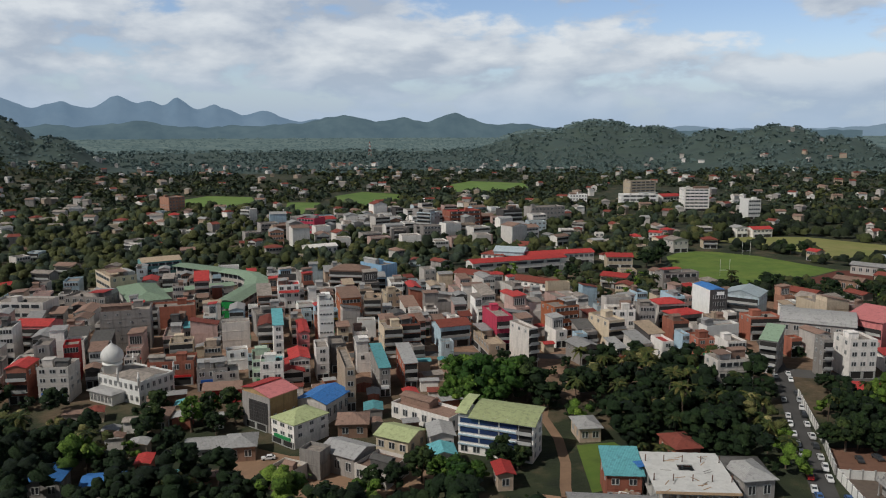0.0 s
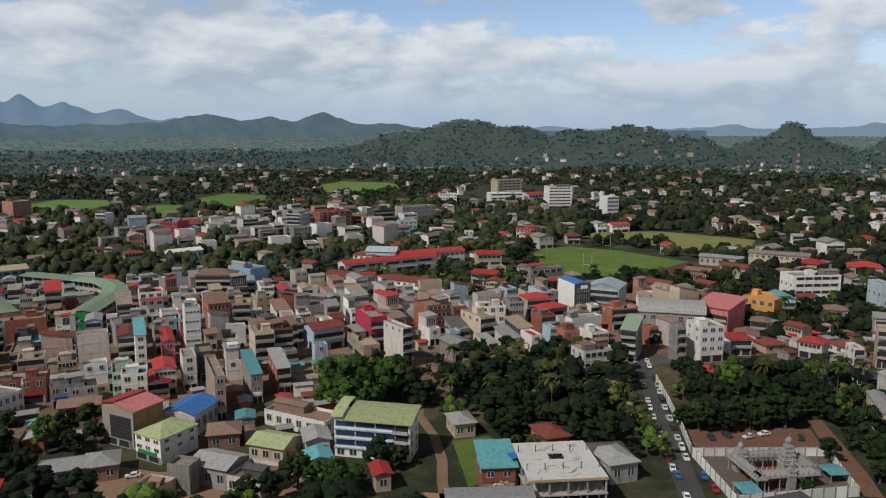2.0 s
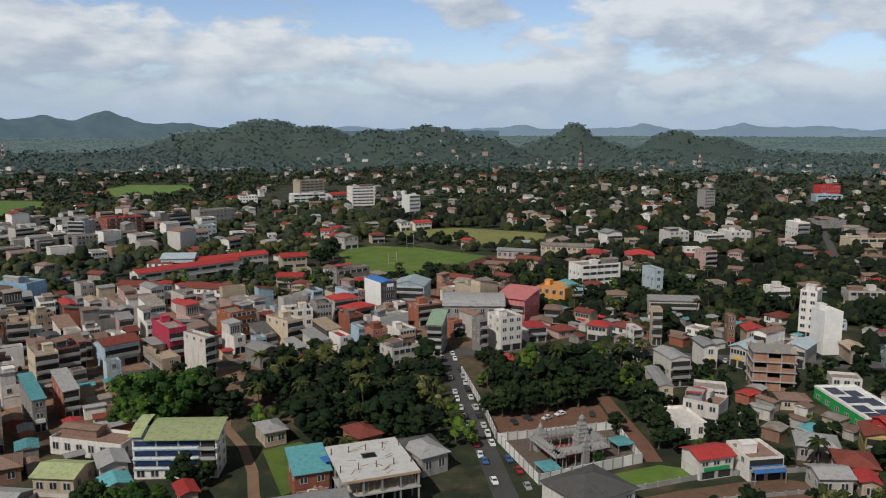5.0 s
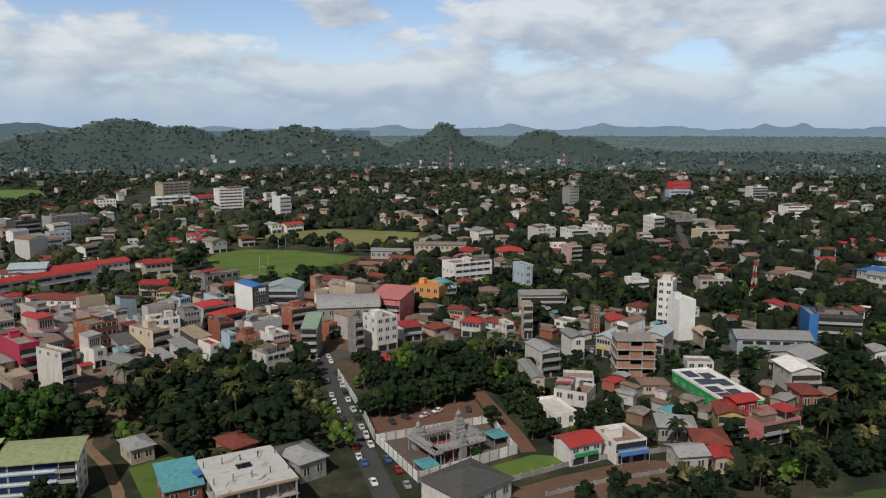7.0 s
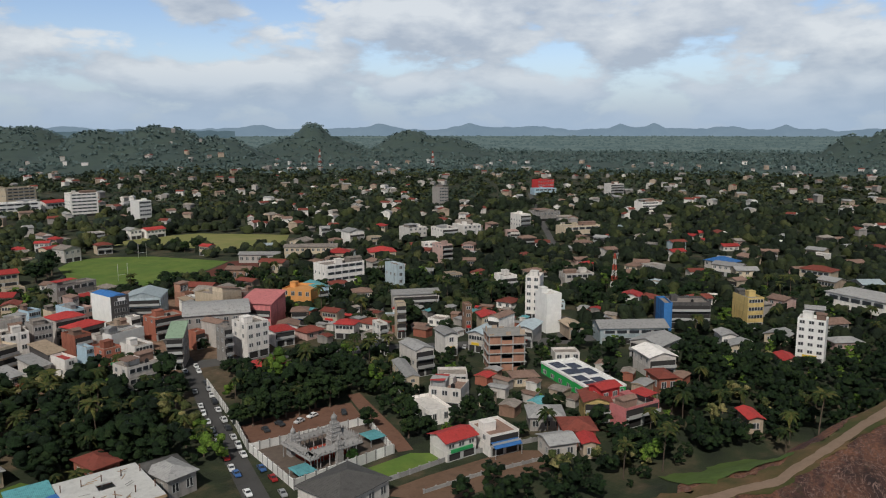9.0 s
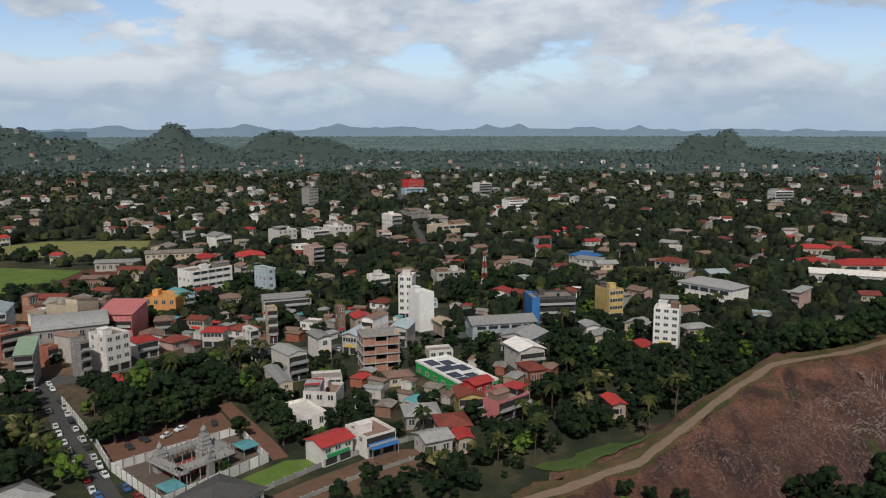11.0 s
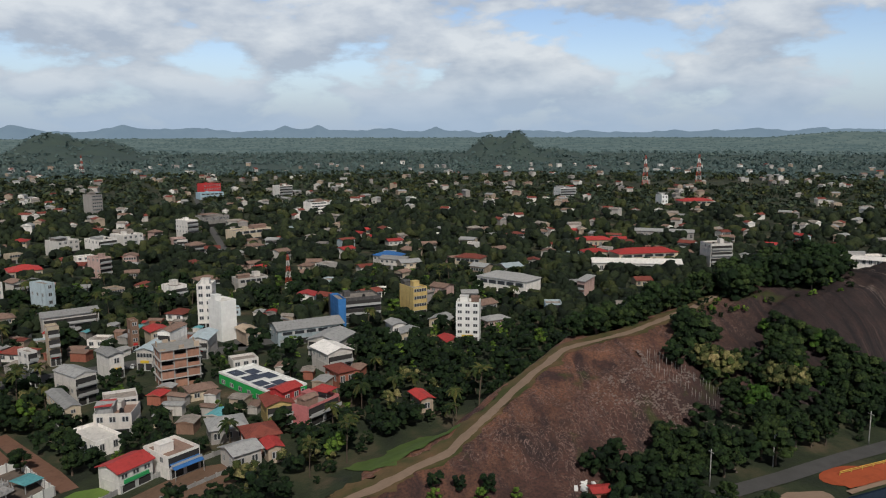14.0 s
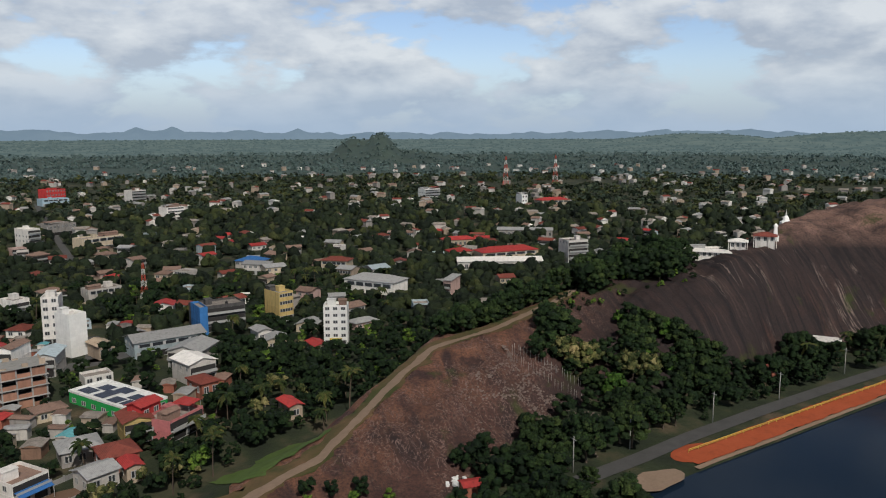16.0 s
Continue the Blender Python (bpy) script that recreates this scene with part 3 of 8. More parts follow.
# haze is painted on the ranges: mostly emitted colour, little real shading
mountain("backdrop", "haze-blue distant mountain range under the clouds", 4640,
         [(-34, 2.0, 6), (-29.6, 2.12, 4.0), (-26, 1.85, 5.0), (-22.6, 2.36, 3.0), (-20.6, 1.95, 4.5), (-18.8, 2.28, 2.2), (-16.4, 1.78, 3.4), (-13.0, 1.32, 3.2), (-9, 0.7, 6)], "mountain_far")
mountain("backdrop", "low haze-blue distant hills on the horizon", 4700,
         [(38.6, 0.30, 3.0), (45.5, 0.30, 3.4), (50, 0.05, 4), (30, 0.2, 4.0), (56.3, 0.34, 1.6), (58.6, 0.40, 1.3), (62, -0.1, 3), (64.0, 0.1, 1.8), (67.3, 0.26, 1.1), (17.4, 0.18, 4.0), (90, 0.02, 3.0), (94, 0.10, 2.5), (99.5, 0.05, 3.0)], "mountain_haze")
mountain("backdrop", "wooded hills, haze-tinted blue-green, in front of a far range", 4350,
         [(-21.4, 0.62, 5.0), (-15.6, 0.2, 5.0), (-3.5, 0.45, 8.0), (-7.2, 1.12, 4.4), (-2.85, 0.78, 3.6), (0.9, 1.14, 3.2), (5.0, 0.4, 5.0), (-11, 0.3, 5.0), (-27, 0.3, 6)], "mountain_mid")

# ---- builders ----
def part(name, me, parent, label="", at=(0, 0, 0), scale=(1, 1, 1), turn=0.0):
    """Links a mesh as one part under a thing or another part."""
    ob = new(name, me)
    ob.parent = parent
    ob.location, ob.scale, ob.rotation_euler = at, scale, (0, 0, radians(turn))
    if label:
        ob["label"] = label
    return ob


def thing(name, x, y, z, yaw, label, category, group=""):
    e = new(name)
    e.empty_display_size = 0.5
    e.matrix_world = pose(x, y, z, 0, 0, yaw)
    return tagged(e, label, category, group)


def boxes_mesh(name, boxes, mats, bevel=0.0):
    """One mesh of boxes (x0, y0, z0, x1, y1, z1, material slot)."""
    v, f, mi = [], [], []
    for x0, y0, z0, x1, y1, z1, *k in boxes:
        b = len(v)
        v += [(x0, y0, z0), (x1, y0, z0), (x1, y1, z0), (x0, y1, z0), (x0, y0, z1), (x1, y0, z1), (x1, y1, z1), (x0, y1, z1)]
        f += [(b, b + 3, b + 2, b + 1), (b + 4, b + 5, b + 6, b + 7), (b, b + 1, b + 5, b + 4), (b + 1, b + 2, b + 6, b + 5), (b + 2, b + 3, b + 7, b + 6), (b + 3, b, b + 4, b + 7)]
        mi += [k[0] if k else 0] * 6
    me = mesh_from(name, v, f, mats)
    me.polygons.foreach_set("material_index", mi)
    return me


def prism(name, profile, y0, y1, mat):
    """A solid with the profile (x, z), counter-clockwise as seen from the front, drawn from y0 to y1."""
    n = len(profile)
    v = [(x, y0, z) for x, z in profile] + [(x, y1, z) for x, z in profile]
    f = [tuple(range(n)), tuple(range(2 * n - 1, n - 1, -1))] + [((i + 1) % n, i, n + i, n + (i + 1) % n) for i in range(n)]
    return mesh_from(name, v, f, mat)


# shared meshes, one metre wide and high, the wall behind them at y = 0; each is one connected skin
def framed(name, cols, rows, proud, deep, frame, mats, sill=0.0):
    """A plate that stands proud of the wall, with a recessed pane in each cell."""
    v, f, mi = [], [], []
    xs, zs = [i / cols - 0.5 for i in range(cols + 1)], [j / rows for j in range(rows + 1)]
    at = {}

    def vert(p):
        k = tuple(round(q, 5) for q in p)
        if k not in at:
            at[k] = len(v)
            v.append(p)
        return at[k]

    for i in range(cols):
        for j in range(rows):
            x0, x1, z0, z1 = xs[i], xs[i + 1], zs[j], zs[j + 1]
            o = [vert((x0, -proud, z0)), vert((x1, -proud, z0)), vert((x1, -proud, z1)), vert((x0, -proud, z1))]
            n = [vert((x0 + frame, -proud, z0 + frame)), vert((x1 - frame, -proud, z0 + frame)), vert((x1 - frame, -proud, z1 - frame)), vert((x0 + frame, -proud, z1 - frame))]
            p = [vert((x0 + frame, deep, z0 + frame)), vert((x1 - frame, deep, z0 + frame)), vert((x1 - frame, deep, z1 - frame)), vert((x0 + frame, deep, z1 - frame))]
            for k in range(4):
                q = (k + 1) % 4
                f += [(o[k], o[q], n[q], n[k]), (n[k], n[q], p[q], p[k])]
                mi += [0, 0]
            f.append(tuple(p)), mi.append(1)
    for x in (-0.5, 0.5):
        f.append(tuple(vert(q) for q in ((x, -proud, 0), (x, -proud, 1), (x, 0.05, 1), (x, 0.05, 0)))), mi.append(0)
    top, bottom = [vert((x, -proud, 1)) for x in xs], [vert((x, -proud, 0)) for x in xs]
    f += [tuple(top) + (vert((0.5, 0.05, 1)), vert((-0.5, 0.05, 1))), tuple(bottom) + (vert((0.5, 0.05 - sill, 0)), vert((-0.5, 0.05 - sill, 0)))]
    mi += [0, 0]
    me = mesh_from(name, v, f, mats)
    me.polygons.foreach_set("material_index", mi)
    return me


WINDOW = framed("window", 2, 1, 0.10, -0.012, 0.07, ["window_frame", "glass"])
BAND = framed("window_band", 5, 1, 0.12, -0.012, 0.02, ["window_frame", "glass"])
# shop openings are closed by panes painted near black as indoor shade
SHOP = framed("shopfront", 2, 1, 0.25, -0.02, 0.05, ["rail", "void_shade"])


def profile_mesh(name, loop, mats, slots=None):
    """One connected solid along x from -0.5 to 0.5 with the outline loop of (y, z)."""
    n = len(loop)
    v = [(-0.5, y, z) for y, z in loop] + [(0.5, y, z) for y, z in loop]
    f = [tuple(range(n)), tuple(range(2 * n - 1, n - 1, -1))] + [((i + 1) % n, i, n + i, n + (i + 1) % n) for i in range(n)]
    me = mesh_from(name, v, f, mats)
    if slots:
        me.polygons.foreach_set("material_index", [0, 0] + slots)
    return me


# the wall behind each balcony is painted near black as shade
BALCONY = profile_mesh("balcony", [(0.04, -0.14), (-1.1, -0.14), (-1.1, 0.9), (-1.0, 0.9), (-1.0, 0.02), (-0.02, 0.02), (-0.02, 2.2), (0.04, 2.2)], ["rail", "void_shade"], [0, 0, 0, 0, 0, 1, 0, 0])


def loft_mesh(name, rings, mats):
    """A hollow-free stack of rectangles (half width, half depth, z), closed below and above: one connected skin."""
    v, f = [], []
    for a, b, z in rings:
        v += [(-a, -b, z), (a, -b, z), (a, b, z), (-a, b, z)]
    for i in range(len(rings) - 1):
        for k in range(4):
            q = (k + 1) % 4
            f.append((4 * i + k, 4 * i + q, 4 * i + 4 + q, 4 * i + 4 + k))
    f += [(3, 2, 1, 0), tuple(4 * (len(rings) - 1) + k for k in range(4))]
    return mesh_from(name, v, f, mats)


def wall_rings(a, b, h, storeys, flat):
    r = [(a, b, -1.5)]
    for k in range(1, storeys):
        z = h * k / storeys
        r += [(a, b, z - 0.12), (a + 0.07, b + 0.07, z - 0.12), (a + 0.07, b + 0.07, z + 0.10), (a, b, z + 0.10)]
    r.append((a, b, h))
    if flat:
        r += [(a - 0.18, b - 0.18, h), (a - 0.18, b - 0.18, h - 0.9)]
    return r


SIGNS = [boxes_mesh("signboard", [(-0.5, -0.1, 0, 0.5, 0.28, 0.8)], [m]) for m in ("sign_red", "sign_blue", "sign_white", "sign_yellow", "sign_green", "sign_white")]


def tank_mesh():
    bm = bmesh.new()
    for r0, r1, z0, z1 in ((0.62, 0.62, 0.0, 1.1), (0.62, 0.22, 1.1, 1.35), (0.22, 0.22, 1.35, 1.45)):
        bmesh.ops.create_cone(bm, cap_ends=True, segments=12, radius1=r0, radius2=r1, depth=z1 - z0, matrix=Matrix.Translation((0, 0, (z0 + z1) / 2)))
    me = bpy.data.meshes.new("water_tank")
    bm.to_mesh(me), bm.free()
    me.materials.append(MATS["tank"])
    return me


TANK = tank_mesh()
TAKEN = set()  # 3 m cells of the plan that something stands on
CELL = 3.0


def cells_of(x, y, w, d, yaw, grow=1.0):
    a = radians(yaw)
    c, s = math.cos(a), math.sin(a)
    out = set()
    nx, ny = max(2, int((w + 2 * grow) / 1.5) + 1), max(2, int((d + 2 * grow) / 1.5) + 1)
    for i in range(nx):
        for j in range(ny):
            u, v = (i / (nx - 1) - 0.5) * (w + 2 * grow), (j / (ny - 1) - 0.5) * (d + 2 * grow)
            out.add((round((x + u * c - v * s) / CELL), round((y + u * s + v * c) / CELL)))
    return out


def take(x, y, w, d, yaw=0.0, grow=0.0):
    TAKEN.update(cells_of(x, y, w, d, yaw, grow))


def free(x, y, w=0.0, d=0.0, yaw=0.0, grow=0.0):
    return not (cells_of(x, y, w, d, yaw, grow) & TAKEN)


def pitched_roof(style, w, d, over=0.5):
    """Roof solids that stand on z = 0 at the eaves, with thickness and an overhang."""
    a, b, t = w / 2 + over, d / 2 + over, 0.16
    if style == "shed":
        rise = min(2.6, d * 0.2)
        v = [(-a, -b, 0), (a, -b, 0), (a, b, rise), (-a, b, rise)]
        top = [(x, y, z + t) for x, y, z in v]
        side = [(-w / 2, -d / 2, -0.05), (w / 2, -d / 2, -0.05), (w / 2, d / 2, -0.05), (-w / 2, d / 2, -0.05), (w / 2, d / 2, rise * 0.96), (-w / 2, d / 2, rise * 0.96)]
        f = [(3, 2, 1, 0), (4, 5, 6, 7), (0, 1, 5, 4), (1, 2, 6, 5), (2, 3, 7, 6), (3, 0, 4, 7)]
        g = [(8, 12 + 1 - 1, 13, 11), (9, 10, 12), (8, 13, 11), (10, 11, 13, 12)]
        return v + top + side, f + g[1:], [0] * 6 + [1] * 3
    if style == "gable":
        along = w >= d
        A, B = (a, b) if along else (b, a)
        rise = min(2.4, B * 0.30)
        v = [(-A, -B, 0), (A, -B, 0), (A, B, 0), (-A, B, 0), (-A, 0, rise), (A, 0, rise)]
        v += [(x, y, z + t) for x, y, z in v]
        f = [(0, 4, 5, 1), (4, 3, 2, 5), (6, 7, 11, 10), (10, 11, 8, 9), (0, 1, 7, 6), (2, 3, 9, 8), (1, 5, 11, 7), (5, 2, 8, 11), (3, 4, 10, 9), (4, 0, 6, 10)]
        n = len(v)
        for s in (-1, 1):
            v += [(s * (A - over), -(B - over), 0), (s * (A - over), B - over, 0), (s * (A - over), 0, rise * (B - over) / B)]
        f += [(n, n + 2, n + 1), (n + 3, n + 4, n + 5)]
        if not along:
            v = [(-y, x, z) for x, y, z in v]
        return v, f, [0] * 10 + [1] * 2
    if style == "hip":
        along = w >= d
        A, B = (a, b) if along else (b, a)
        rise, r = min(2.6, B * 0.36), max(0.3, A - B)
        v = [(-A, -B, 0), (A, -B, 0), (A, B, 0), (-A, B, 0), (-r, 0, rise), (r, 0, rise)]
        v += [(-A, -B, -t), (A, -B, -t), (A, B, -t), (-A, B, -t)]
        f = [(0, 1, 5, 4), (1, 2, 5), (2, 3, 4, 5), (3, 0, 4), (1, 0, 6, 7), (2, 1, 7, 8), (3, 2, 8, 9), (0, 3, 9, 6), (6, 9, 8, 7)]
        if not along:
            v = [(-y, x, z) for x, y, z in v]
        return v, f, [0] * 9
    # arch: a barrel of sheet
    n, rise = 10, min(3.5, d * 0.22)
    v, f = [], []
    for i in range(n + 1):
        u = math.pi * i / n
        y, z = -math.cos(u) * b, math.sin(u) * rise
        v += [(-a, y, z), (a, y, z), (-a, y * 0.985, max(0, z - t)), (a, y * 0.985, max(0, z - t))]
    for i in range(n):
        p, q = 4 * i, 4 * i + 4
        f += [(p, p + 1, q + 1, q), (p + 2, q + 2, q + 3, p + 3), (p, q, q + 2, p + 2), (p + 1, p + 3, q + 3, q + 1)]
    return v, f, [0] * len(f)


STOREY_WORD = {1: "one", 2: "two", 3: "three", 4: "four", 5: "five", 6: "six", 7: "seven"}
WALL_WORD = {"white": "stained white", "whiteclean": "bright white", "pale": "pale grey", "grey": "grey concrete", "dark": "dark grey", "cream": "cream", "tan": "tan", "brown": "brown", "brick": "brick red",
             "red": "red", "pink": "pink", "pinkpale": "pale pink", "magenta": "magenta red", "mint": "mint green", "yellow": "dull yellow", "orange": "orange brown", "orangeclean": "bright orange",
             "blue": "sky blue", "bluepale": "pale blue", "bluebold": "bold blue", "bluewhite": "blue and white", "olive": "olive brown", "terracotta": "terracotta", "tealwall": "teal"}
ROOF_WORD = {"concrete": "flat concrete roof", "redsheet": "red sheet roof", "redtile": "red tiled roof", "rust": "rusty sheet roof", "darksheet": "dark grey sheet roof", "greysheet": "grey sheet roof", "bluesheet": "blue sheet roof",
             "greensheet": "green sheet roof", "limesheet": "pale green sheet roof", "teal": "teal sheet roof", "tan": "tan roof", "white": "white roof", "whiteclean": "white roof", "bluepale": "pale blue roof",
             "pink": "pink roof", "orangeclean": "orange roof"}
DICE = random.Random(5)
MORE = random.Random(8)


def building(x, y, w, d, h, yaw, storeys, wall, style, roof, base=None, look_far=False, group="", windows=True, name="", label="", front=""):
    """A town building, its front towards local -y: walls with a parapet, roof, windows storey by storey, shopfront or balconies."""
    z = ground_at(x, y) if base is None else base
    far = math.hypot(x, y)
    take(x, y, w, d, yaw, 0.6)
    kind = name or ("house" if storeys <= 2 and style in ("hip", "gable") else "building")
    e = thing(kind, x, y, z, yaw, label or f"{WALL_WORD[wall]} {STOREY_WORD[storeys]}-storey {'house' if kind == 'house' else 'building'} with a {ROOF_WORD[roof]}", kind, group)
    a, b = w / 2, d / 2
    wm, rm = "wall_" + wall, "roof_" + roof
    flat = style == "flat"
    if flat:
        ph, pt = 0.9, 0.18
        setback = storeys >= 3 and name == "shop_house" and MORE.random() < 0.6
        hm = h - (h / storeys if setback else 0)
        part("wall", loft_mesh("wall", wall_rings(a, b, hm, storeys - setback, True), [wm]), e)
        part("roof", boxes_mesh("roof", [(-a + pt, -b + pt, hm - ph - 0.05, a - pt, b - pt, hm - ph + 0.06)], [rm]), e)
        if setback:
            # the top storey stands back from the street under its own roof
            ub, ua = b * MORE.uniform(0.4, 0.7), a * MORE.choice((0.97, 0.97, 0.6))
            ux = (a - ua - 0.05) * MORE.choice((-1, 1))
            over = [(ua, ub, -0.9), (ua, ub, h - hm + 0.3)]
            up = part("upper_storey", loft_mesh("upper_storey", over + [(ua + 0.25, ub + 0.35, h - hm + 0.3), (ua + 0.25, ub + 0.35, h - hm + 0.45)], [wm]), e, at=(ux, b - ub - 0.06, hm))
            sheet = MORE.choice(("greysheet", "rust", "concrete", "greysheet", "redsheet"))
            part("roof", prism("roof", [(-ua - 0.35, h - hm + 0.46), (ua + 0.35, h - hm + 0.9), (ua + 0.35, h - hm + 1.0), (-ua - 0.35, h - hm + 0.56)], -ub - 0.5, ub + 0.3, "roof_" + sheet), up)
            part("window_band", BAND, up, at=(0, -ub, 0.2), scale=(ua * 1.6, 1, h - hm - 0.6))
        elif w > 4.5 and not look_far and MORE.random() < 0.6 or name == "shop_house" and w > 4.5 and MORE.random() < 0.7:
            # a shed of sheet on the terrace
            sa, sb, st = a * MORE.uniform(0.3, 0.6), b * MORE.uniform(0.25, 0.5), MORE.uniform(1.9, 2.5)
            shed = part("rooftop_shed", loft_mesh("rooftop_shed", [(sa, sb, 0), (sa, sb, st), (sa + 0.3, sb + 0.3, st), (sa + 0.3, sb * 0.2, st + 0.6), (sa + 0.3, 0.02, st + 0.62)], ["roof_" + MORE.choice(("rust", "greysheet", "rust", "darksheet", "greysheet", "concrete"))]), e, at=((a - sa - 0.4) * MORE.choice((-1, 1)), (b - sb - 0.5) * MORE.choice((-0.6, 1)), h - ph + 0.06))
        if storeys >= 2 and not look_far and w > 5 and d > 5:
            sw, sd = 2.6 + DICE.random(), 2.4 + DICE.random() * 1.2
            sx, sy = DICE.uniform(-a + sw / 2 + 0.3, a - sw / 2 - 0.3), DICE.uniform(-b * 0.2, b - sd / 2 - 0.3)
            part("stair_head", loft_mesh("stair_head", [(sw / 2, sd / 2, 0), (sw / 2, sd / 2, 2.3), (sw / 2 + 0.15, sd / 2 + 0.15, 2.3), (sw / 2 + 0.15, sd / 2 + 0.15, 2.45)], [wm]), e, at=(sx, sy, h - ph))
            if DICE.random() < 0.6:
                wx, wy = (-sx if abs(sx) > 1.7 else sx + 2.4), -b * 0.45
                if abs(wx) < a - 0.9:
                    t = thing("water_tank", x + wx * math.cos(radians(yaw)) - wy * math.sin(radians(yaw)), y + wx * math.sin(radians(yaw)) + wy * math.cos(radians(yaw)), z + h - ph + 0.06, yaw,
                              "black plastic water tank on a flat roof", "water tank", "roof tanks")
                    part("tank_body", TANK, t)
            if DICE.random() < 0.35 and w > 7:
                # a lean-to of sheet over part of the terrace
                u = DICE.choice(("greysheet", "rust", "redsheet", "greysheet"))
                lw, lx = w * DICE.uniform(0.35, 0.6), DICE.choice((-1, 1))
                x0 = -a + 0.2 if lx < 0 else a - 0.2 - lw
                part("terrace_roof", prism("terrace_roof", [(x0, h + 1.6), (x0 + lw, h + 1.9), (x0 + lw, h + 2.0), (x0, h + 1.7)], -b + 0.3, b * 0.4, "roof_" + u), e, ROOF_WORD[u].replace("roof", "lean-to"))
                post = boxes_mesh("terrace_post", [(-0.06, -0.06, h - ph, 0.06, 0.06, h + 1.65)], ["rail"])
                for q in (x0 + 0.2, x0 + lw - 0.2):
                    part("terrace_post", post, e, at=(q, -b + 0.5, 0))
    else:
        part("wall", loft_mesh("wall", wall_rings(a, b, h, storeys, False), [wm]), e)
        v, f, mi = pitched_roof(style, w, d, 0.3 if storeys > 2 else 0.6)
        me = mesh_from("roof", v, f, [rm, wm])
        me.polygons.foreach_set("material_index", mi)
        part("roof", me, e, at=(0, 0, h))
    if not windows:
        return e
    sh = h / storeys
    r = {"b": 0.1, "c": 0.57, "w": 0.9, "n": 2.0, "s": 3.0}.get(front, DICE.random())  # balconies, window bands, single windows, a blank wall
    if r == 2.0:
        return e
    if r == 3.0:
        # a sheer wall with a few small openings
        for k in range(1, storeys):
            for i in range(4):
                part("window", WINDOW, e, at=((i + 0.5 + 0.25 * (k % 2)) / 4.4 * w - a, -b, k * sh + 1.3), scale=(0.9, 1, 0.6))
        return e
    for k in range(storeys - (flat and setback)):
        zz = k * sh
        n = max(1, round(w / 3.4))
        if k == 0 and storeys >= 2:
            part("shopfront", SHOP, e, at=(0, -b, 0), scale=(w * 0.94, 1, min(2.7, sh * 0.8)))
            if far < 330 and DICE.random() < 0.4:
                q = DICE.uniform(0.4, 0.9)
                part("signboard", SIGNS[DICE.randrange(len(SIGNS))], e, at=(0, -b - 0.3, min(2.75, sh * 0.85)), scale=(w * q, 1, DICE.uniform(0.7, 1.3)))
            continue
        if r < (0.55 if group else 0.34) and storeys >= 2 and w < 22:
            part("balcony", BALCONY, e, at=(0, -b, zz + 0.1), scale=(w * 0.96, 1, 1))
        elif r < (0.85 if look_far or group else 0.62) and storeys >= 2:
            part("window_band", BAND, e, at=(0, -b, zz + sh * 0.34), scale=(w * 0.9, 1, sh * 0.42))
        else:
            for i in range(n):
                part("window", WINDOW, e, at=((i + 0.5) / n * w - a, -b, zz + sh * 0.3), scale=(min(1.7, w / n * 0.6), 1, sh * 0.45))
        if not look_far:
            m = max(1, round(d / 4.2))
            for s in (-1, 1):
                seen = -s * (math.cos(radians(yaw)) * x + math.sin(radians(yaw)) * y) / far > 0.15
                if seen and DICE.random() < (0.6 if far < 280 else 0.25):
                    for i in range(m):
                        part("window", WINDOW, e, at=(s * a, (i + 0.5) / m * d - b, zz + sh * 0.32), scale=(1.2, 1, sh * 0.42), turn=90 * s)
    return e



HUT_LABEL = {"rust": "small shed with a rusty sheet roof", "greysheet": "small shed with a grey sheet roof", "redtile": "small outbuilding with a red tiled roof", "redsheet": "small shed with a red sheet roof",
             "teal": "small shed with a teal sheet roof", "bluesheet": "small shed with a blue sheet roof", "concrete": "small flat-roofed outbuilding of stained concrete"}


def hut(x, y, w, d, h, yaw, wall, roof, pitch=0.25, group="sheds between houses"):
    """A low shed in one skin: walls, eaves that stick out, and a shallow pitched roof."""
    a, b, o = w / 2, d / 2, 0.35
    rise = w / 2 * pitch
    prof = [(-a, -1), (-a, h - 0.1), (-a - o, h - 0.1), (-a - o, h), (0, h + rise), (a + o, h), (a + o, h - 0.1), (a, h - 0.1), (a, -1)]
    n = len(prof)
    v = [(p, -b - (o if 2 <= i <= 6 else 0), q) for i, (p, q) in enumerate(prof)] + [(p, b + (o if 2 <= i <= 6 else 0), q) for i, (p, q) in enumerate(prof)]
    f = [(0, 8, 7, 1), (1, 7, 6, 5, 4, 3, 2), (n + 8, n, n + 1, n + 7), (n + 7, n + 1, n + 2, n + 3, n + 4, n + 5, n + 6)]
    f += [((i + 1) % n, i, n + i, n + (i + 1) % n) for i in range(n)]
    me = mesh_from("hut", v, f, ["wall_" + wall, "roof_" + roof])
    me.polygons.foreach_set("material_index", [0, 0, 0, 0] + [0, 1, 1, 1, 1, 1, 1, 0, 0])
    ob = tagged(new("hut", me), HUT_LABEL[roof], "shed", group)
    ob.matrix_world = pose(x, y, ground_at(x, y), 0, 0, yaw)
    take(x, y, w, d, yaw, 0.2)

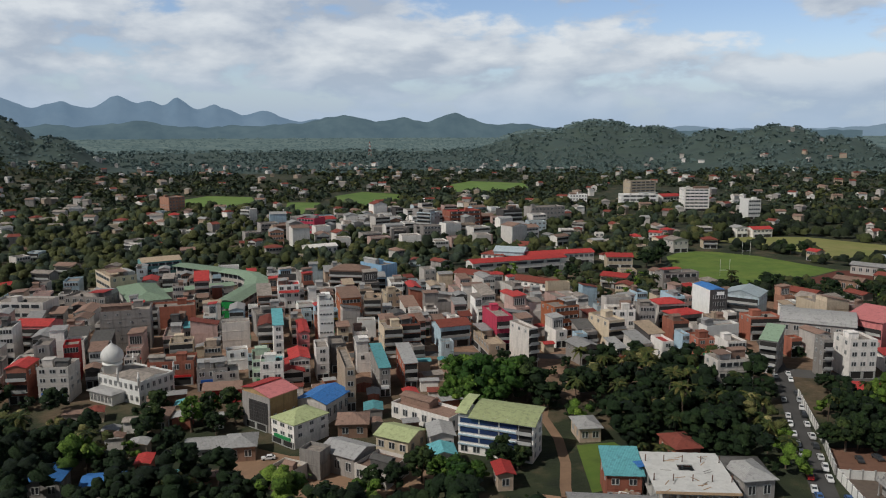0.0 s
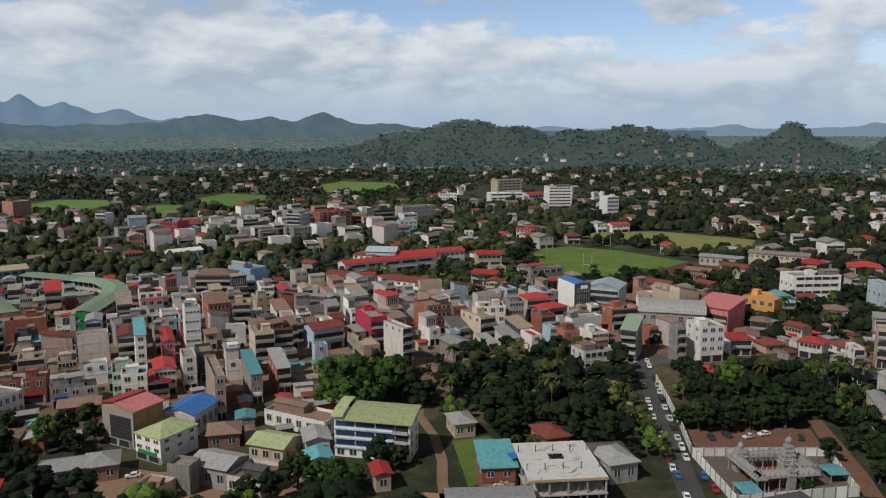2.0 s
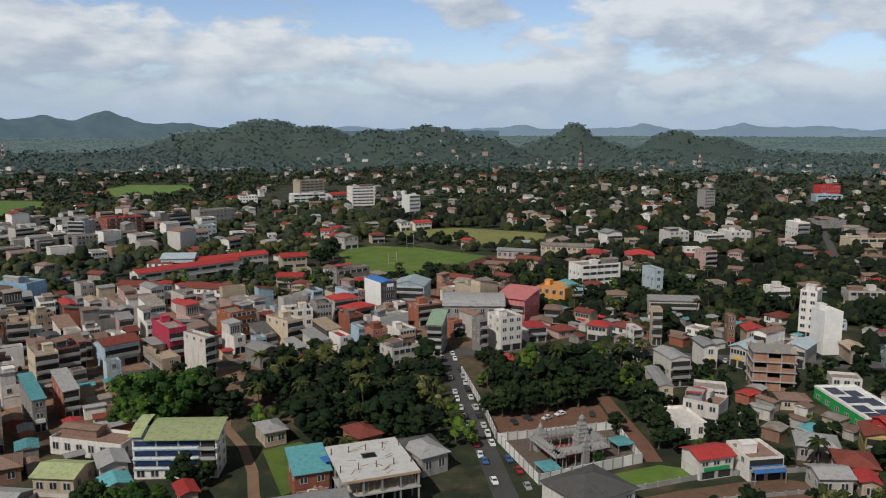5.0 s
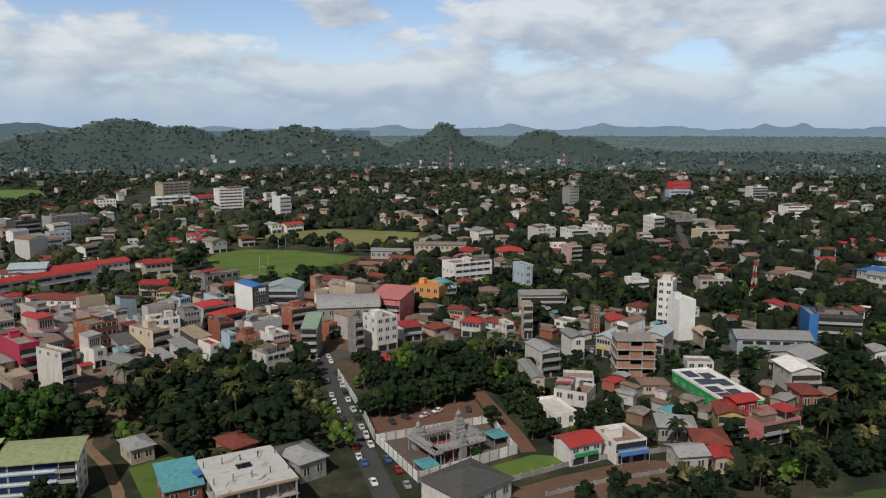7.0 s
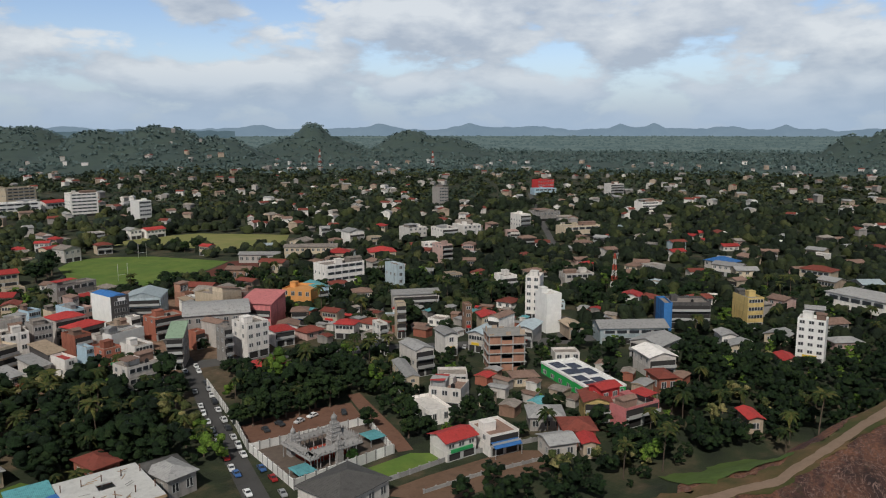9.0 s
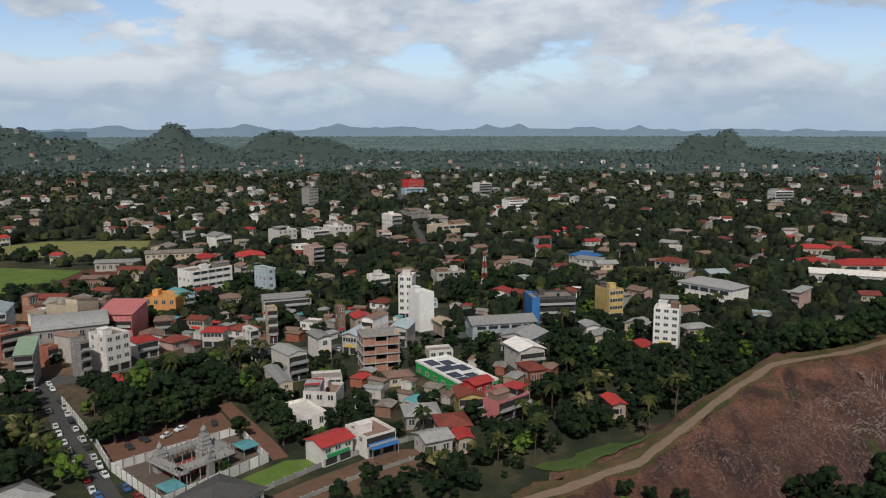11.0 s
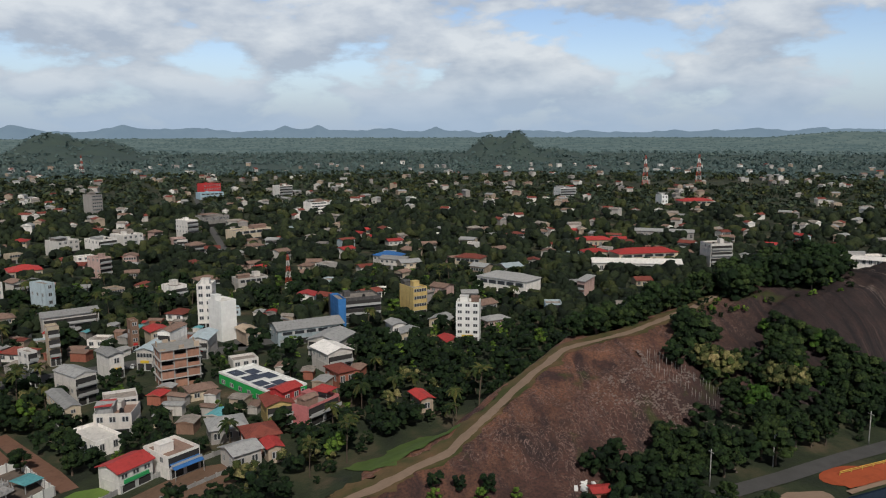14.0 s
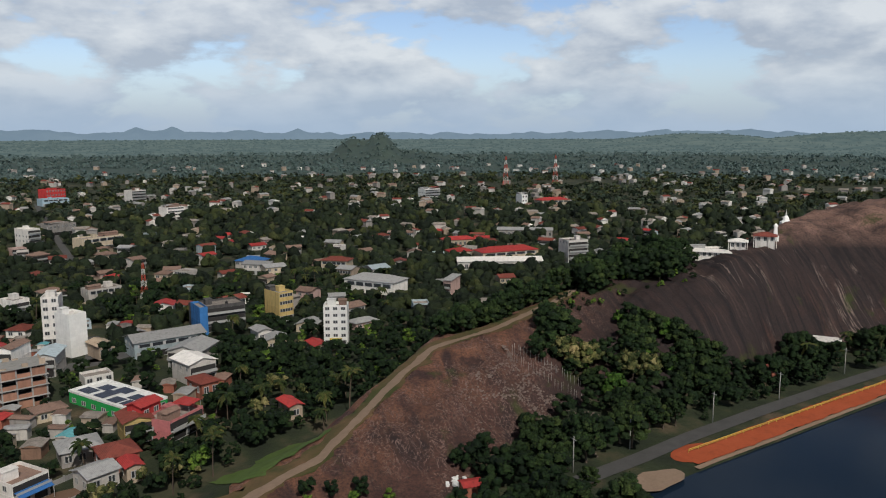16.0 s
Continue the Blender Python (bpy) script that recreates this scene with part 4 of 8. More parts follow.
# ---- trees ----
def quads_mesh(name, centres, normals, sizes, mat, rng, ratio=0.8):
    """Leaf sprays: one bent, pointed quad for each centre, turned to its normal."""
    n = len(centres)
    nrm = normals / np.linalg.norm(normals, axis=1, keepdims=True)
    ref = rng.normal(size=(n, 3))
    u = np.cross(nrm, ref)
    u /= np.linalg.norm(u, axis=1, keepdims=True)
    w = np.cross(nrm, u)
    s = sizes[:, None]
    v = np.stack([centres - u * s, centres - w * s * ratio + nrm * s * 0.18, centres + u * s, centres + w * s * ratio - nrm * s * 0.18], 1).reshape(-1, 3)
    f = np.arange(4 * n).reshape(n, 4)
    return mesh_from(name, v.tolist(), f.tolist(), mat)


def clump_shape(rng, around, rings, n):
    """n lumpy caps of leaves, open below: vertices (n, v, 3) of about unit size, and the faces of one."""
    th = np.linspace(0.0, 2.05, rings + 1)[1:]
    ph = np.arange(around) * 2 * math.pi / around
    base = [(0.0, 0.0, 1.0)] + [(math.sin(t) * math.cos(p + 0.4 * i), math.sin(t) * math.sin(p + 0.4 * i), math.cos(t)) for i, t in enumerate(th) for p in ph]
    f = [(0, 1 + k, 1 + (k + 1) % around) for k in range(around)]
    for i in range(rings - 1):
        o = 1 + i * around
        for k in range(around):
            q = (k + 1) % around
            f += [(o + k, o + around + k, o + around + q), (o + k, o + around + q, o + q)]
    v = np.array(base)[None] * rng.uniform(0.62, 1.30, (n, len(base), 1))
    return v, np.array(f)


def crown_mesh(name, rng, radius, height, blobs, mat, sprays=9, around=7, rings=3, wide=1.0):
    """An uneven crown of many overlapping clumps, loose sprays of leaves round them, and gaps between."""
    a, q = rng.uniform(0, 2 * math.pi, blobs), rng.uniform(0, 1, blobs) ** 0.55
    k = rng.uniform(-0.8, 1.0, blobs)
    reach = radius * 0.80 * np.sqrt(np.maximum(0.12, 1 - 0.6 * k * k))
    m = np.stack([np.cos(a) * q * reach, np.sin(a) * q * reach, k * height * 0.34 + (1 - q) * height * 0.06], -1)
    br = radius * rng.uniform(0.15, 0.30, blobs) * wide
    v, f = clump_shape(rng, around, rings, blobs)
    v = v * br[:, None, None] * np.array([1.0, 1.0, 0.78]) + m[:, None]
    nv = v.shape[1]
    faces = (f[None] + (np.arange(blobs) * nv)[:, None, None]).reshape(-1, 3).tolist()
    V = v.reshape(-1, 3)
    if sprays:
        d = rng.normal(size=(blobs, sprays, 3))
        d[..., 2] = np.abs(d[..., 2]) - 0.2
        d /= np.linalg.norm(d, axis=2, keepdims=True)
        c = (m[:, None] + d * br[:, None, None] * rng.uniform(0.92, 1.25, (blobs, sprays, 1)) * np.array([1, 1, 0.8])).reshape(-1, 3)
        sz = rng.uniform(0.22, 0.50, len(c))[:, None]
        u = rng.normal(size=(len(c), 3))
        u /= np.linalg.norm(u, axis=1, keepdims=True)
        w = np.cross(u, rng.normal(size=(len(c), 3)))
        w /= np.linalg.norm(w, axis=1, keepdims=True)
        leaf = np.stack([c - u * sz, c - w * sz * 0.6, c + u * sz, c + w * sz * 0.6], 1).reshape(-1, 3)
        faces += (np.arange(len(leaf)).reshape(-1, 4) + len(V)).tolist()
        V = np.concatenate([V, leaf])
    V = V + np.array([0, 0, height * 0.66])
    me = mesh_from(name, V.tolist(), faces, mat)
    me.polygons.foreach_set("use_smooth", [True] * len(me.polygons))
    return me


def tube(points, radii, sides=6):
    v, f = [], []
    for i, (p, r) in enumerate(zip(points, radii)):
        q = Vector(points[min(i + 1, len(points) - 1)]) - Vector(points[max(i - 1, 0)])
        x = q.orthogonal().normalized()
        y = q.cross(x).normalized()
        v += [tuple(Vector(p) + (x * math.cos(6.2832 * k / sides) + y * math.sin(6.2832 * k / sides)) * r) for k in range(sides)]
    for i in range(len(points) - 1):
        for k in range(sides):
            f.append((i * sides + k, i * sides + (k + 1) % sides, (i + 1) * sides + (k + 1) % sides, (i + 1) * sides + k))
    return v, f


def joined(name, pieces, mat):
    v, f = [], []
    for a, b in pieces:
        o = len(v)
        v += a
        f += [tuple(i + o for i in q) for q in b]
    return mesh_from(name, v, f, mat)


def trunk_mesh(rng, height, radius):
    fork = height * 0.34
    pieces = [tube([(0, 0, -0.6), (0.08, 0.02, fork * 0.5), (0.0, 0.1, fork)], [0.42, 0.32, 0.26])]
    for k in range(5):
        a = k * 1.26 + rng.uniform(-0.3, 0.3)
        r = radius * rng.uniform(0.45, 0.7)
        pieces.append(tube([(0, 0.1, fork), (math.cos(a) * r * 0.5, math.sin(a) * r * 0.5, fork + height * 0.2), (math.cos(a) * r, math.sin(a) * r, height * rng.uniform(0.62, 0.8))], [0.2, 0.14, 0.05], 5))
    return joined("trunk", pieces, "bark")


TREES = []
for k, (rad, hgt, mat, blobs) in enumerate(((4.2, 8.5, "leaf", 22), (5.2, 9.5, "leaf", 28), (3.4, 8.0, "leaf_bright", 18), (4.6, 8.0, "leaf_bright", 24), (5.4, 9.0, "leaf_flower", 26), (3.0, 6.5, "leaf", 15), (4.4, 10.0, "leaf", 24))):
    rng = np.random.default_rng(100 + k)
    fine = crown_mesh("crown", rng, rad, hgt, int(blobs * 1.7), mat)
    plain = crown_mesh("crown", rng, rad, hgt, 15, mat, sprays=6, around=6, rings=3, wide=1.3)
    TREES.append((fine, trunk_mesh(rng, hgt, rad), rad, mat, plain))


def palm_meshes(seed, height):
    rng = np.random.default_rng(seed)
    lean = rng.uniform(-0.9, 0.9, 2)
    pts = [(lean[0] * q * q, lean[1] * q * q, height * q) for q in (-0.05, 0.25, 0.5, 0.75, 1.0)]
    trunk = joined("trunk", [tube(pts, [0.24, 0.18, 0.15, 0.13, 0.12])], "bark")
    v, f = [], []
    for k in range(20):
        a = k * 2.4 + rng.uniform(-0.2, 0.2)
        rise, ln = rng.uniform(-0.35, 0.95), rng.uniform(3.0, 4.0)
        d, s = Vector((math.cos(a), math.sin(a), 0)), Vector((-math.sin(a), math.cos(a), 0))
        prev = None
        for i in range(7):
            q = i / 6
            p = Vector(pts[-1]) + d * ln * (q - 0.12 * q * q) + Vector((0, 0, ln * (rise * q - 0.72 * q * q)))
            wd = 0.55 * math.sin(math.pi * min(1, q * 0.86 + 0.12)) + 0.02
            o = len(v)
            v += [tuple(p + s * wd + Vector((0, 0, -wd * 0.5))), tuple(p), tuple(p - s * wd + Vector((0, 0, -wd * 0.5)))]
            if prev is not None:
                f += [(prev, prev + 1, o + 1, o), (prev + 1, prev + 2, o + 2, o + 1)]
            prev = o
    return mesh_from("crown", v, f, "leaf_palm"), trunk


PALMS = [palm_meshes(40 + k, h) for k, h in enumerate((9.5, 11.5, 8.0))]
TREE_WORD = {"leaf": "dark green broad-leaved tree with a dense crown", "leaf_bright": "bright green broad-leaved tree with a full crown", "leaf_flower": "broad-leaved tree with pale yellow blossom"}


SINGLE, SINGLE_PALMS = 290, 130  # trees that are things of their own; the rest of the groves is joined
GROVE = []


def tree(x, y, size=1.0, which=None, z=None):
    k = DICE.randrange(len(TREES)) if which is None else which
    crown, trunk, rad, mat, plain = TREES[k]
    s, tall, turn = size * DICE.uniform(0.85, 1.2), DICE.uniform(0.85, 1.1), DICE.uniform(0, 360)
    zz = rock_at(x, y) if z is None else z
    take(x, y, rad * s * 0.4, rad * s * 0.4)
    tree.made += 1
    if tree.made > SINGLE:
        GROVE.append((plain, mat, x, y, zz, s, s * tall, turn))
        return
    e = thing("tree", x, y, zz, turn, TREE_WORD[mat], "tree", "trees in the town")
    e.scale = (s, s, s * tall)
    part("trunk", trunk, e), part("crown", crown, e)


tree.made = 0


def plant_joined():
    """The trees past the single ones, in one object for each kind of leaf."""
    for mat in TREE_WORD:
        V, F, n = [], [], 0
        for crown, m, x, y, z, s, t, turn in GROVE:
            if m != mat:
                continue
            co = np.empty(len(crown.vertices) * 3)
            crown.vertices.foreach_get("co", co)
            co = co.reshape(-1, 3)
            a = radians(turn)
            V.append(np.stack([x + s * (co[:, 0] * math.cos(a) - co[:, 1] * math.sin(a)), y + s * (co[:, 0] * math.sin(a) + co[:, 1] * math.cos(a)), z + t * co[:, 2] - 0.8], -1))
            F += [tuple(i + n for i in p.vertices) for p in crown.polygons]
            n += len(co)
        if V:
            me = mesh_from("grove", np.concatenate(V).tolist(), F, mat)
            me.polygons.foreach_set("use_smooth", [True] * len(me.polygons))
            tagged(new("grove", me), TREE_WORD[mat].replace("tree", "trees"), "trees", kind="stuff")


def palm(x, y, size=1.0):
    crown, trunk = PALMS[DICE.randrange(len(PALMS))]
    e = thing("palm_tree", x, y, rock_at(x, y), DICE.uniform(0, 360), "tall coconut palm with drooping fronds", "palm", "palms in the town")
    s = size * DICE.uniform(0.75, 1.05)
    e.scale = (s, s, s)
    part("trunk", trunk, e), part("crown", crown, e)
    take(x, y, 2, 2)
    palm.made += 1


palm.made = 0


def inside(x, y, poly):
    hit, n = False, len(poly)
    for i in range(n):
        (x0, y0), (x1, y1) = poly[i], poly[i - 1]
        if (y0 > y) != (y1 > y) and x < (x1 - x0) * (y - y0) / (y1 - y0) + x0:
            hit = not hit
    return hit


def strip(name, pts, width, mat, lift, label, category="road", kind="structure", zfun=None, ragged=0.0, m=3):
    """A road or path along a line, laid on the ground."""
    line = []
    for (x0, y0), (x1, y1) in zip(pts, pts[1:]):
        n = max(1, int(math.hypot(x1 - x0, y1 - y0) / (1.5 if ragged else 3)))
        line += [(x0 + (x1 - x0) * i / n, y0 + (y1 - y0) * i / n) for i in range(n)]
    line.append(pts[-1])
    v, f = [], []
    for i, (x, y) in enumerate(line):
        (xa, ya), (xb, yb) = line[max(0, i - 1)], line[min(len(line) - 1, i + 1)]
        l = math.hypot(xb - xa, yb - ya)
        nx, ny = -(yb - ya) / l, (xb - xa) / l
        for k in range(m + 1):
            q = (k / m - 0.5) * width
            if ragged and k in (0, m):
                q *= 1 + ragged * (noise.noise(Vector((x * 0.13, y * 0.13, 3.0 + k))) + 0.7 * noise.noise(Vector((x * 0.45, y * 0.45, 9.0 + k))))
            px, py = x + nx * q, y + ny * q
            v.append((px, py, (zfun or rock_at)(px, py) + lift))
        take(x, y, width, width, 0, 0.5)
    for i in range(len(line) - 1):
        for k in range(m):
            a = i * (m + 1) + k
            f.append((a, a + m + 1, a + m + 2, a + 1))
    me = mesh_from(name, v, f, mat)
    me.polygons.foreach_set("use_smooth", [True] * len(me.polygons))
    return tagged(new(name, me), label, category, kind=kind)


# ---- roads, fields, water ----
STREET = [(66, 100), (84, 158), (96, 197), (105, 223), (112, 246), (124, 290), (150, 360)]
strip("road", STREET, 5.6, "asphalt", 0.06, "straight grey asphalt street with parked cars on both sides")
strip("road", [(112, 246), (60, 262), (-10, 268), (-80, 262)], 6.0, "asphalt", 0.05, "narrow asphalt street between shop buildings")
strip("road", [(112, 246), (150, 232), (190, 205), (232, 176), (262, 165)], 9.0, "asphalt", 0.05, "wide asphalt street lined with shops")
strip("road", [(232, 176), (262, 200)], 6.0, "asphalt", 0.05, "wide asphalt street at a junction")
strip("road", [(420, 330), (560, 460), (760, 640)], 5.0, "asphalt", 0.05, "straight main road leading out of the town")
strip("road", [(27, 155), (27.5, 163), (29.5, 175), (30, 190), (28, 206), (31, 222)], 2.6, "earth", 0.05, "bare brown lane beside a long building")
strip("road", [(20, 158), (40, 152), (60, 160)], 4.0, "earth", 0.05, "bare brown lane")


def field(name, poly, mat, label, lift=0.05):
    me = mesh_from(name, [(x, y, lift) for x, y in poly], [tuple(range(len(poly)))], mat)
    xs, ys = [p[0] for p in poly], [p[1] for p in poly]
    for i in range(int(min(xs)), int(max(xs)), 3):
        for j in range(int(min(ys)), int(max(ys)), 3):
            if inside(i, j, poly):
                TAKEN.add((round(i / CELL), round(j / CELL)))
    return tagged(new(name, me), label, "field", kind="structure")


FIELD = [(136, 405), (150, 391), (175, 397), (205, 414), (225, 430), (216, 448), (199, 480), (178, 497), (159, 501), (141, 478), (134, 440)]
def clear(poly, grow):
    """Keeps trees and houses off a plan outline, grown about its middle."""
    mx, my = sum(p[0] for p in poly) / len(poly), sum(p[1] for p in poly) / len(poly)
    big = [(mx + (x - mx) * grow, my + (y - my) * grow) for x, y in poly]
    xs, ys = [p[0] for p in big], [p[1] for p in big]
    for i in range(int(min(xs)), int(max(xs)), 3):
        for j in range(int(min(ys)), int(max(ys)), 3):
            if inside(i, j, big):
                TAKEN.add((round(i / CELL), round(j / CELL)))


clear(FIELD, 1.22)
field("sports_field", FIELD, "lawn", "wide green mown sports field")
field("earth_yard", [(176, 392), (184, 378), (236, 398), (232, 428), (224, 428), (204, 411)], "red_yard", "dark red bare earth beside a playing field")
field("sports_field", [(194, 549), (223, 570), (271, 564), (318, 508), (290, 470), (248, 453), (237, 492)], "lawn_dry", "worn yellow-green playing field")

field("paddy_field", [(-121, 811), (-69, 787), (-41, 829), (-54, 959), (-105, 995), (-131, 931)], "paddy", "bright green paddy field between trees")
field("paddy_field", [(5, 1000), (68, 978), (118, 1033), (121, 1154), (42, 1199), (10, 1120)], "paddy", "bright green paddy field between trees")
field("paddy_field", [(-273, 794), (-221, 769), (-195, 807), (-230, 922), (-287, 937), (-303, 879)], "paddy", "bright green paddy field between trees")
field("paddy_field", [(-155, 744), (-128, 729), (-118, 761), (-137, 849), (-173, 853)], "paddy", "bright green paddy field between trees")

field("earth_yard", [(-58, 190), (-38, 180), (-2, 176), (8, 168), (-2, 160), (-16, 157), (-34, 158), (-52, 172)], "earth", "bare brown earth yard between low houses")
field("lawn", [(33, 160), (47, 166), (50, 176), (44, 188), (34, 186)], "lawn", "rough green grass between trees")

water = new("water", grid_mesh("water", *np.meshgrid(np.linspace(40, 460, 40), np.linspace(-420, 30, 40)), lambda x, y: np.full_like(x, -0.75), "water"))
tagged(water, "still dark blue lake", "water", kind="structure")
strip("bank", [(189.6, -21.4), (193, -24.5), (212, -43), (242, -71.5), (275, -104), (330, -160)], 7.5, "red_earth", 0.14, "bank of bare orange-red earth along the lake", "bank", ragged=0.25, m=5, zfun=lambda x, y: max(0.0, ground_at(x, y)))
strip("bank_edge", [(x - 0.695 * 4.2, y - 0.7196 * 4.2) for x, y in ((188.5, -20.5), (193, -24.5), (212, -43), (242, -71.5), (275, -104), (330, -160))], 1.6, "path_earth", 0.10, "pale sandy rim of an earth bank at the water", "bank", zfun=lambda x, y: max(-0.25, ground_at(x, y)))
strip("road", [(172, 4), (187.2, -9.6), (205.4, -24.5), (230, -47), (256.5, -72.7), (290, -106), (345, -160)], 5.0, "asphalt", 0.16, "narrow grey road along the lake", zfun=lambda x, y: max(0.1, ground_at(x, y)))
field("bank_end", [(194.5 + 8.2 * math.cos(k * 0.3927) * 0.72 + 4.6 * math.sin(k * 0.3927) * 0.69, -24.2 - 8.2 * math.cos(k * 0.3927) * 0.69 + 4.6 * math.sin(k * 0.3927) * 0.72) for k in range(16)], "red_earth", "rounded end of a red earth bank at the lake", 0.13)
field("sand_spit", [(176.4 + 8.6 * math.cos(k * 0.3927) * 0.72 + 4.2 * math.sin(k * 0.3927) * 0.69 * (1 + 0.25 * math.sin(k * 1.9)), -13.6 - 8.6 * math.cos(k * 0.3927) * 0.69 + 4.2 * math.sin(k * 0.3927) * 0.72) for k in range(16)], "path_earth", "pale sandy spit at the lake", 0.12)
strip("verge", [(x * (1 + 2.2 / math.hypot(x, y)), y * (1 + 2.2 / math.hypot(x, y))) for x, y in RIDGE_WAY], 8.0, "verge_cover", 0.12, "rough grass and bare earth on both sides of a path", "ground", ragged=0.7, m=10)
strip("path", RIDGE_WAY, 3.0, "path_earth", 0.20, "trodden pale earth path along the rock ridge", "path", ragged=0.5, m=5)
strip("grass_slope", [(150, 82), (163, 76), (176, 71.5)], 11.0, "lawn_rough", 0.22, "rough green grass beside a path", "grass", ragged=0.5, m=8)
field("terrace", [(100, 127), (115, 126), (140, 122), (150, 112), (138, 108), (108, 114)], "trodden", "bare brown terrace with low walls", 0.05)

def lathe(name, profile, mats, sides=20):
    """A turned solid from (radius, z)."""
    v, f = [], []
    for r, z in profile:
        v += [(r * math.cos(6.28319 * k / sides), r * math.sin(6.28319 * k / sides), z) for k in range(sides)]
    for i in range(len(profile) - 1):
        f += [(i * sides + k, i * sides + (k + 1) % sides, (i + 1) * sides + (k + 1) % sides, (i + 1) * sides + k) for k in range(sides)]
    f.append(tuple(range(sides - 1, -1, -1)))
    f.append(tuple((len(profile) - 1) * sides + k for k in range(sides)))
    me = mesh_from(name, v, f, mats)
    me.polygons.foreach_set("use_smooth", [True] * len(me.polygons))
    return me


def row_of_windows(e, w, y, z, count, ww, wh, turn=0.0, x=0.0, mesh=None):
    for i in range(count):
        q = (i + 0.5) / count * w - w / 2
        a = radians(turn)
        part("window", mesh or WINDOW, e, at=(x + q * math.cos(a), y + q * math.sin(a), z), scale=(ww, 1, wh), turn=turn)


# ---- buildings of their own place ----
def show_hall(x, y, w, d, h, yaw):
    """A white hall: a blank long side, a dark glass front, a blue sheet roof behind a parapet."""
    take(x, y, w, d, yaw, 0.6)
    e = thing("hall", x, y, 0, yaw, "white hall with a dark glass front and a blue sheet roof", "building")
    a, b = w / 2, d / 2
    part("wall", loft_mesh("wall", [(a, b, -1.5), (a, b, h), (a - 0.2, b - 0.2, h), (a - 0.2, b - 0.2, h - 0.8)], ["wall_whiteclean"]), e)
    part("roof", prism("roof", [(-a + 0.2, h - 0.5), (a - 0.2, h - 0.5), (a - 0.2, h + 0.1), (0, h + 0.9), (-a + 0.2, h + 0.1)], -b + 0.25, b - 0.25, "roof_bluesheet"), e)
    part("dark_front", boxes_mesh("dark_front", [(-a - 0.05, -b - 0.35, 0.3, a + 0.05, -b - 0.02, h + 0.3)], ["wall_dark"]), e, "dark clad front")
    for k in range(1, 5):
        part("window_band", BAND, e, at=(0.2, -b - 0.36, k * h / 5 - 0.4), scale=(w * 0.72, 1, 1.7))
    part("lettering_board", boxes_mesh("lettering_board", [(-1.0, -b - 0.5, h - 1.9, 2.2, -b - 0.36, h - 0.5)], ["sign_white"]), e, "white board on the front")


def screen_house(x, y, w, d, h, yaw):
    """An ochre and grey house whose street front is a dark lattice, under a red lean-to roof."""
    take(x, y, w, d, yaw, 0.6)
    e = thing("building", x, y, 0, yaw, "ochre and grey house with a dark lattice front, red roof", "building")
    a, b = w / 2, d / 2
    part("wall", loft_mesh("wall", wall_rings(a, b, h, 3, False), ["wall_olive"]), e)
    part("front_wall", boxes_mesh("front_wall", [(-a - 0.05, -b - 0.25, -1, a + 0.05, -b - 0.004, h + 0.2)], ["wall_grey"]), e, "grey rendered front")
    # flat dark panel, painted as the shade behind the lattice
    part("recess_shade", boxes_mesh("recess_shade", [(-a + 3.0, -b - 0.30, 2.2, a - 0.8, -b - 0.254, h - 1.4)], ["void_shade"]), e)
    bar = boxes_mesh("screen_bar", [(-0.04, -0.10, 2.2, 0.04, 0.0, h - 1.4)], ["wall_dark"])
    rung = boxes_mesh("screen_rail", [(-a + 3.0, -0.08, -0.04, a - 0.8, 0.0, 0.04)], ["wall_dark"])
    for k in range(10):
        part("screen_bar", bar, e, at=(-a + 3.0 + (w - 3.8) * k / 9, -b - 0.304, 0))
    for k in range(7):
        part("screen_rail", rung, e, at=(0, -b - 0.42, 2.3 + (h - 3.9) * k / 6))
    part("shopfront", SHOP, e, at=(0, -b - 0.26, 0), scale=(w * 0.8, 1, 2.0))
    part("roof", prism("roof", [(-a - 0.3, h + 1.3), (-0.6, h + 2.3), (-0.6, h + 2.15), (-a - 0.3, h + 1.15)][::-1], -b - 0.4, b + 0.3, "roof_redsheet"), e, "red sheet half of the roof")
    part("roof", prism("roof", [(-1.0, h + 2.0), (a + 0.4, h + 0.5), (a + 0.4, h + 0.35), (-1.0, h + 1.85)][::-1], -b - 0.4, b + 0.3, "roof_pink"), e, "faded pink half of the roof")
    part("gable_wall", prism("gable_wall", [(-a, h), (a, h), (a, h + 0.4), (-0.8, h + 1.8), (-a, h + 1.1)], -b + 0.2, b, "wall_olive"), e)
    row_of_windows(e, d, 0, 4.0, 3, 1.0, 1.1, 90, a)


building(-118.0, 278.8, 17.2, 12.0, 15, 17.2, 5, "grey", "flat", "concrete", front="s")
building(-120.8, 242.0, 4.6, 7.1, 12, 19.7, 3, "red", "flat", "concrete")
building(-126.1, 235.1, 4.5, 8.3, 14, 14.1, 4, "grey", "flat", "concrete")
building(-115.8, 222.6, 8.9, 9.0, 11, 4.7, 4, "pale", "flat", "concrete")
building(-125.9, 221.3, 5.7, 9.0, 11, 6.2, 3, "brick", "gable", "redsheet")
building(-149.1, 274.8, 13.0, 10.0, 10, -3.0, 3, "pink", "gable", "redsheet")
building(-173.8, 310.8, 22.8, 12.0, 11, -2.3, 3, "pale", "flat", "concrete")
building(-156.6, 334.9, 19.0, 12.0, 8, -6.5, 2, "grey", "flat", "concrete")
building(-111.5, 310.2, 16.8, 10.0, 9, 16.8, 2, "brick", "flat", "concrete", front="n")
building(-103.0, 289.7, 5.5, 8.0, 8, 3.5, 2, "dark", "flat", "concrete")
building(-98.0, 290.8, 12.0, 9.0, 5, 17.4, 1, "pale", "gable", "teal")
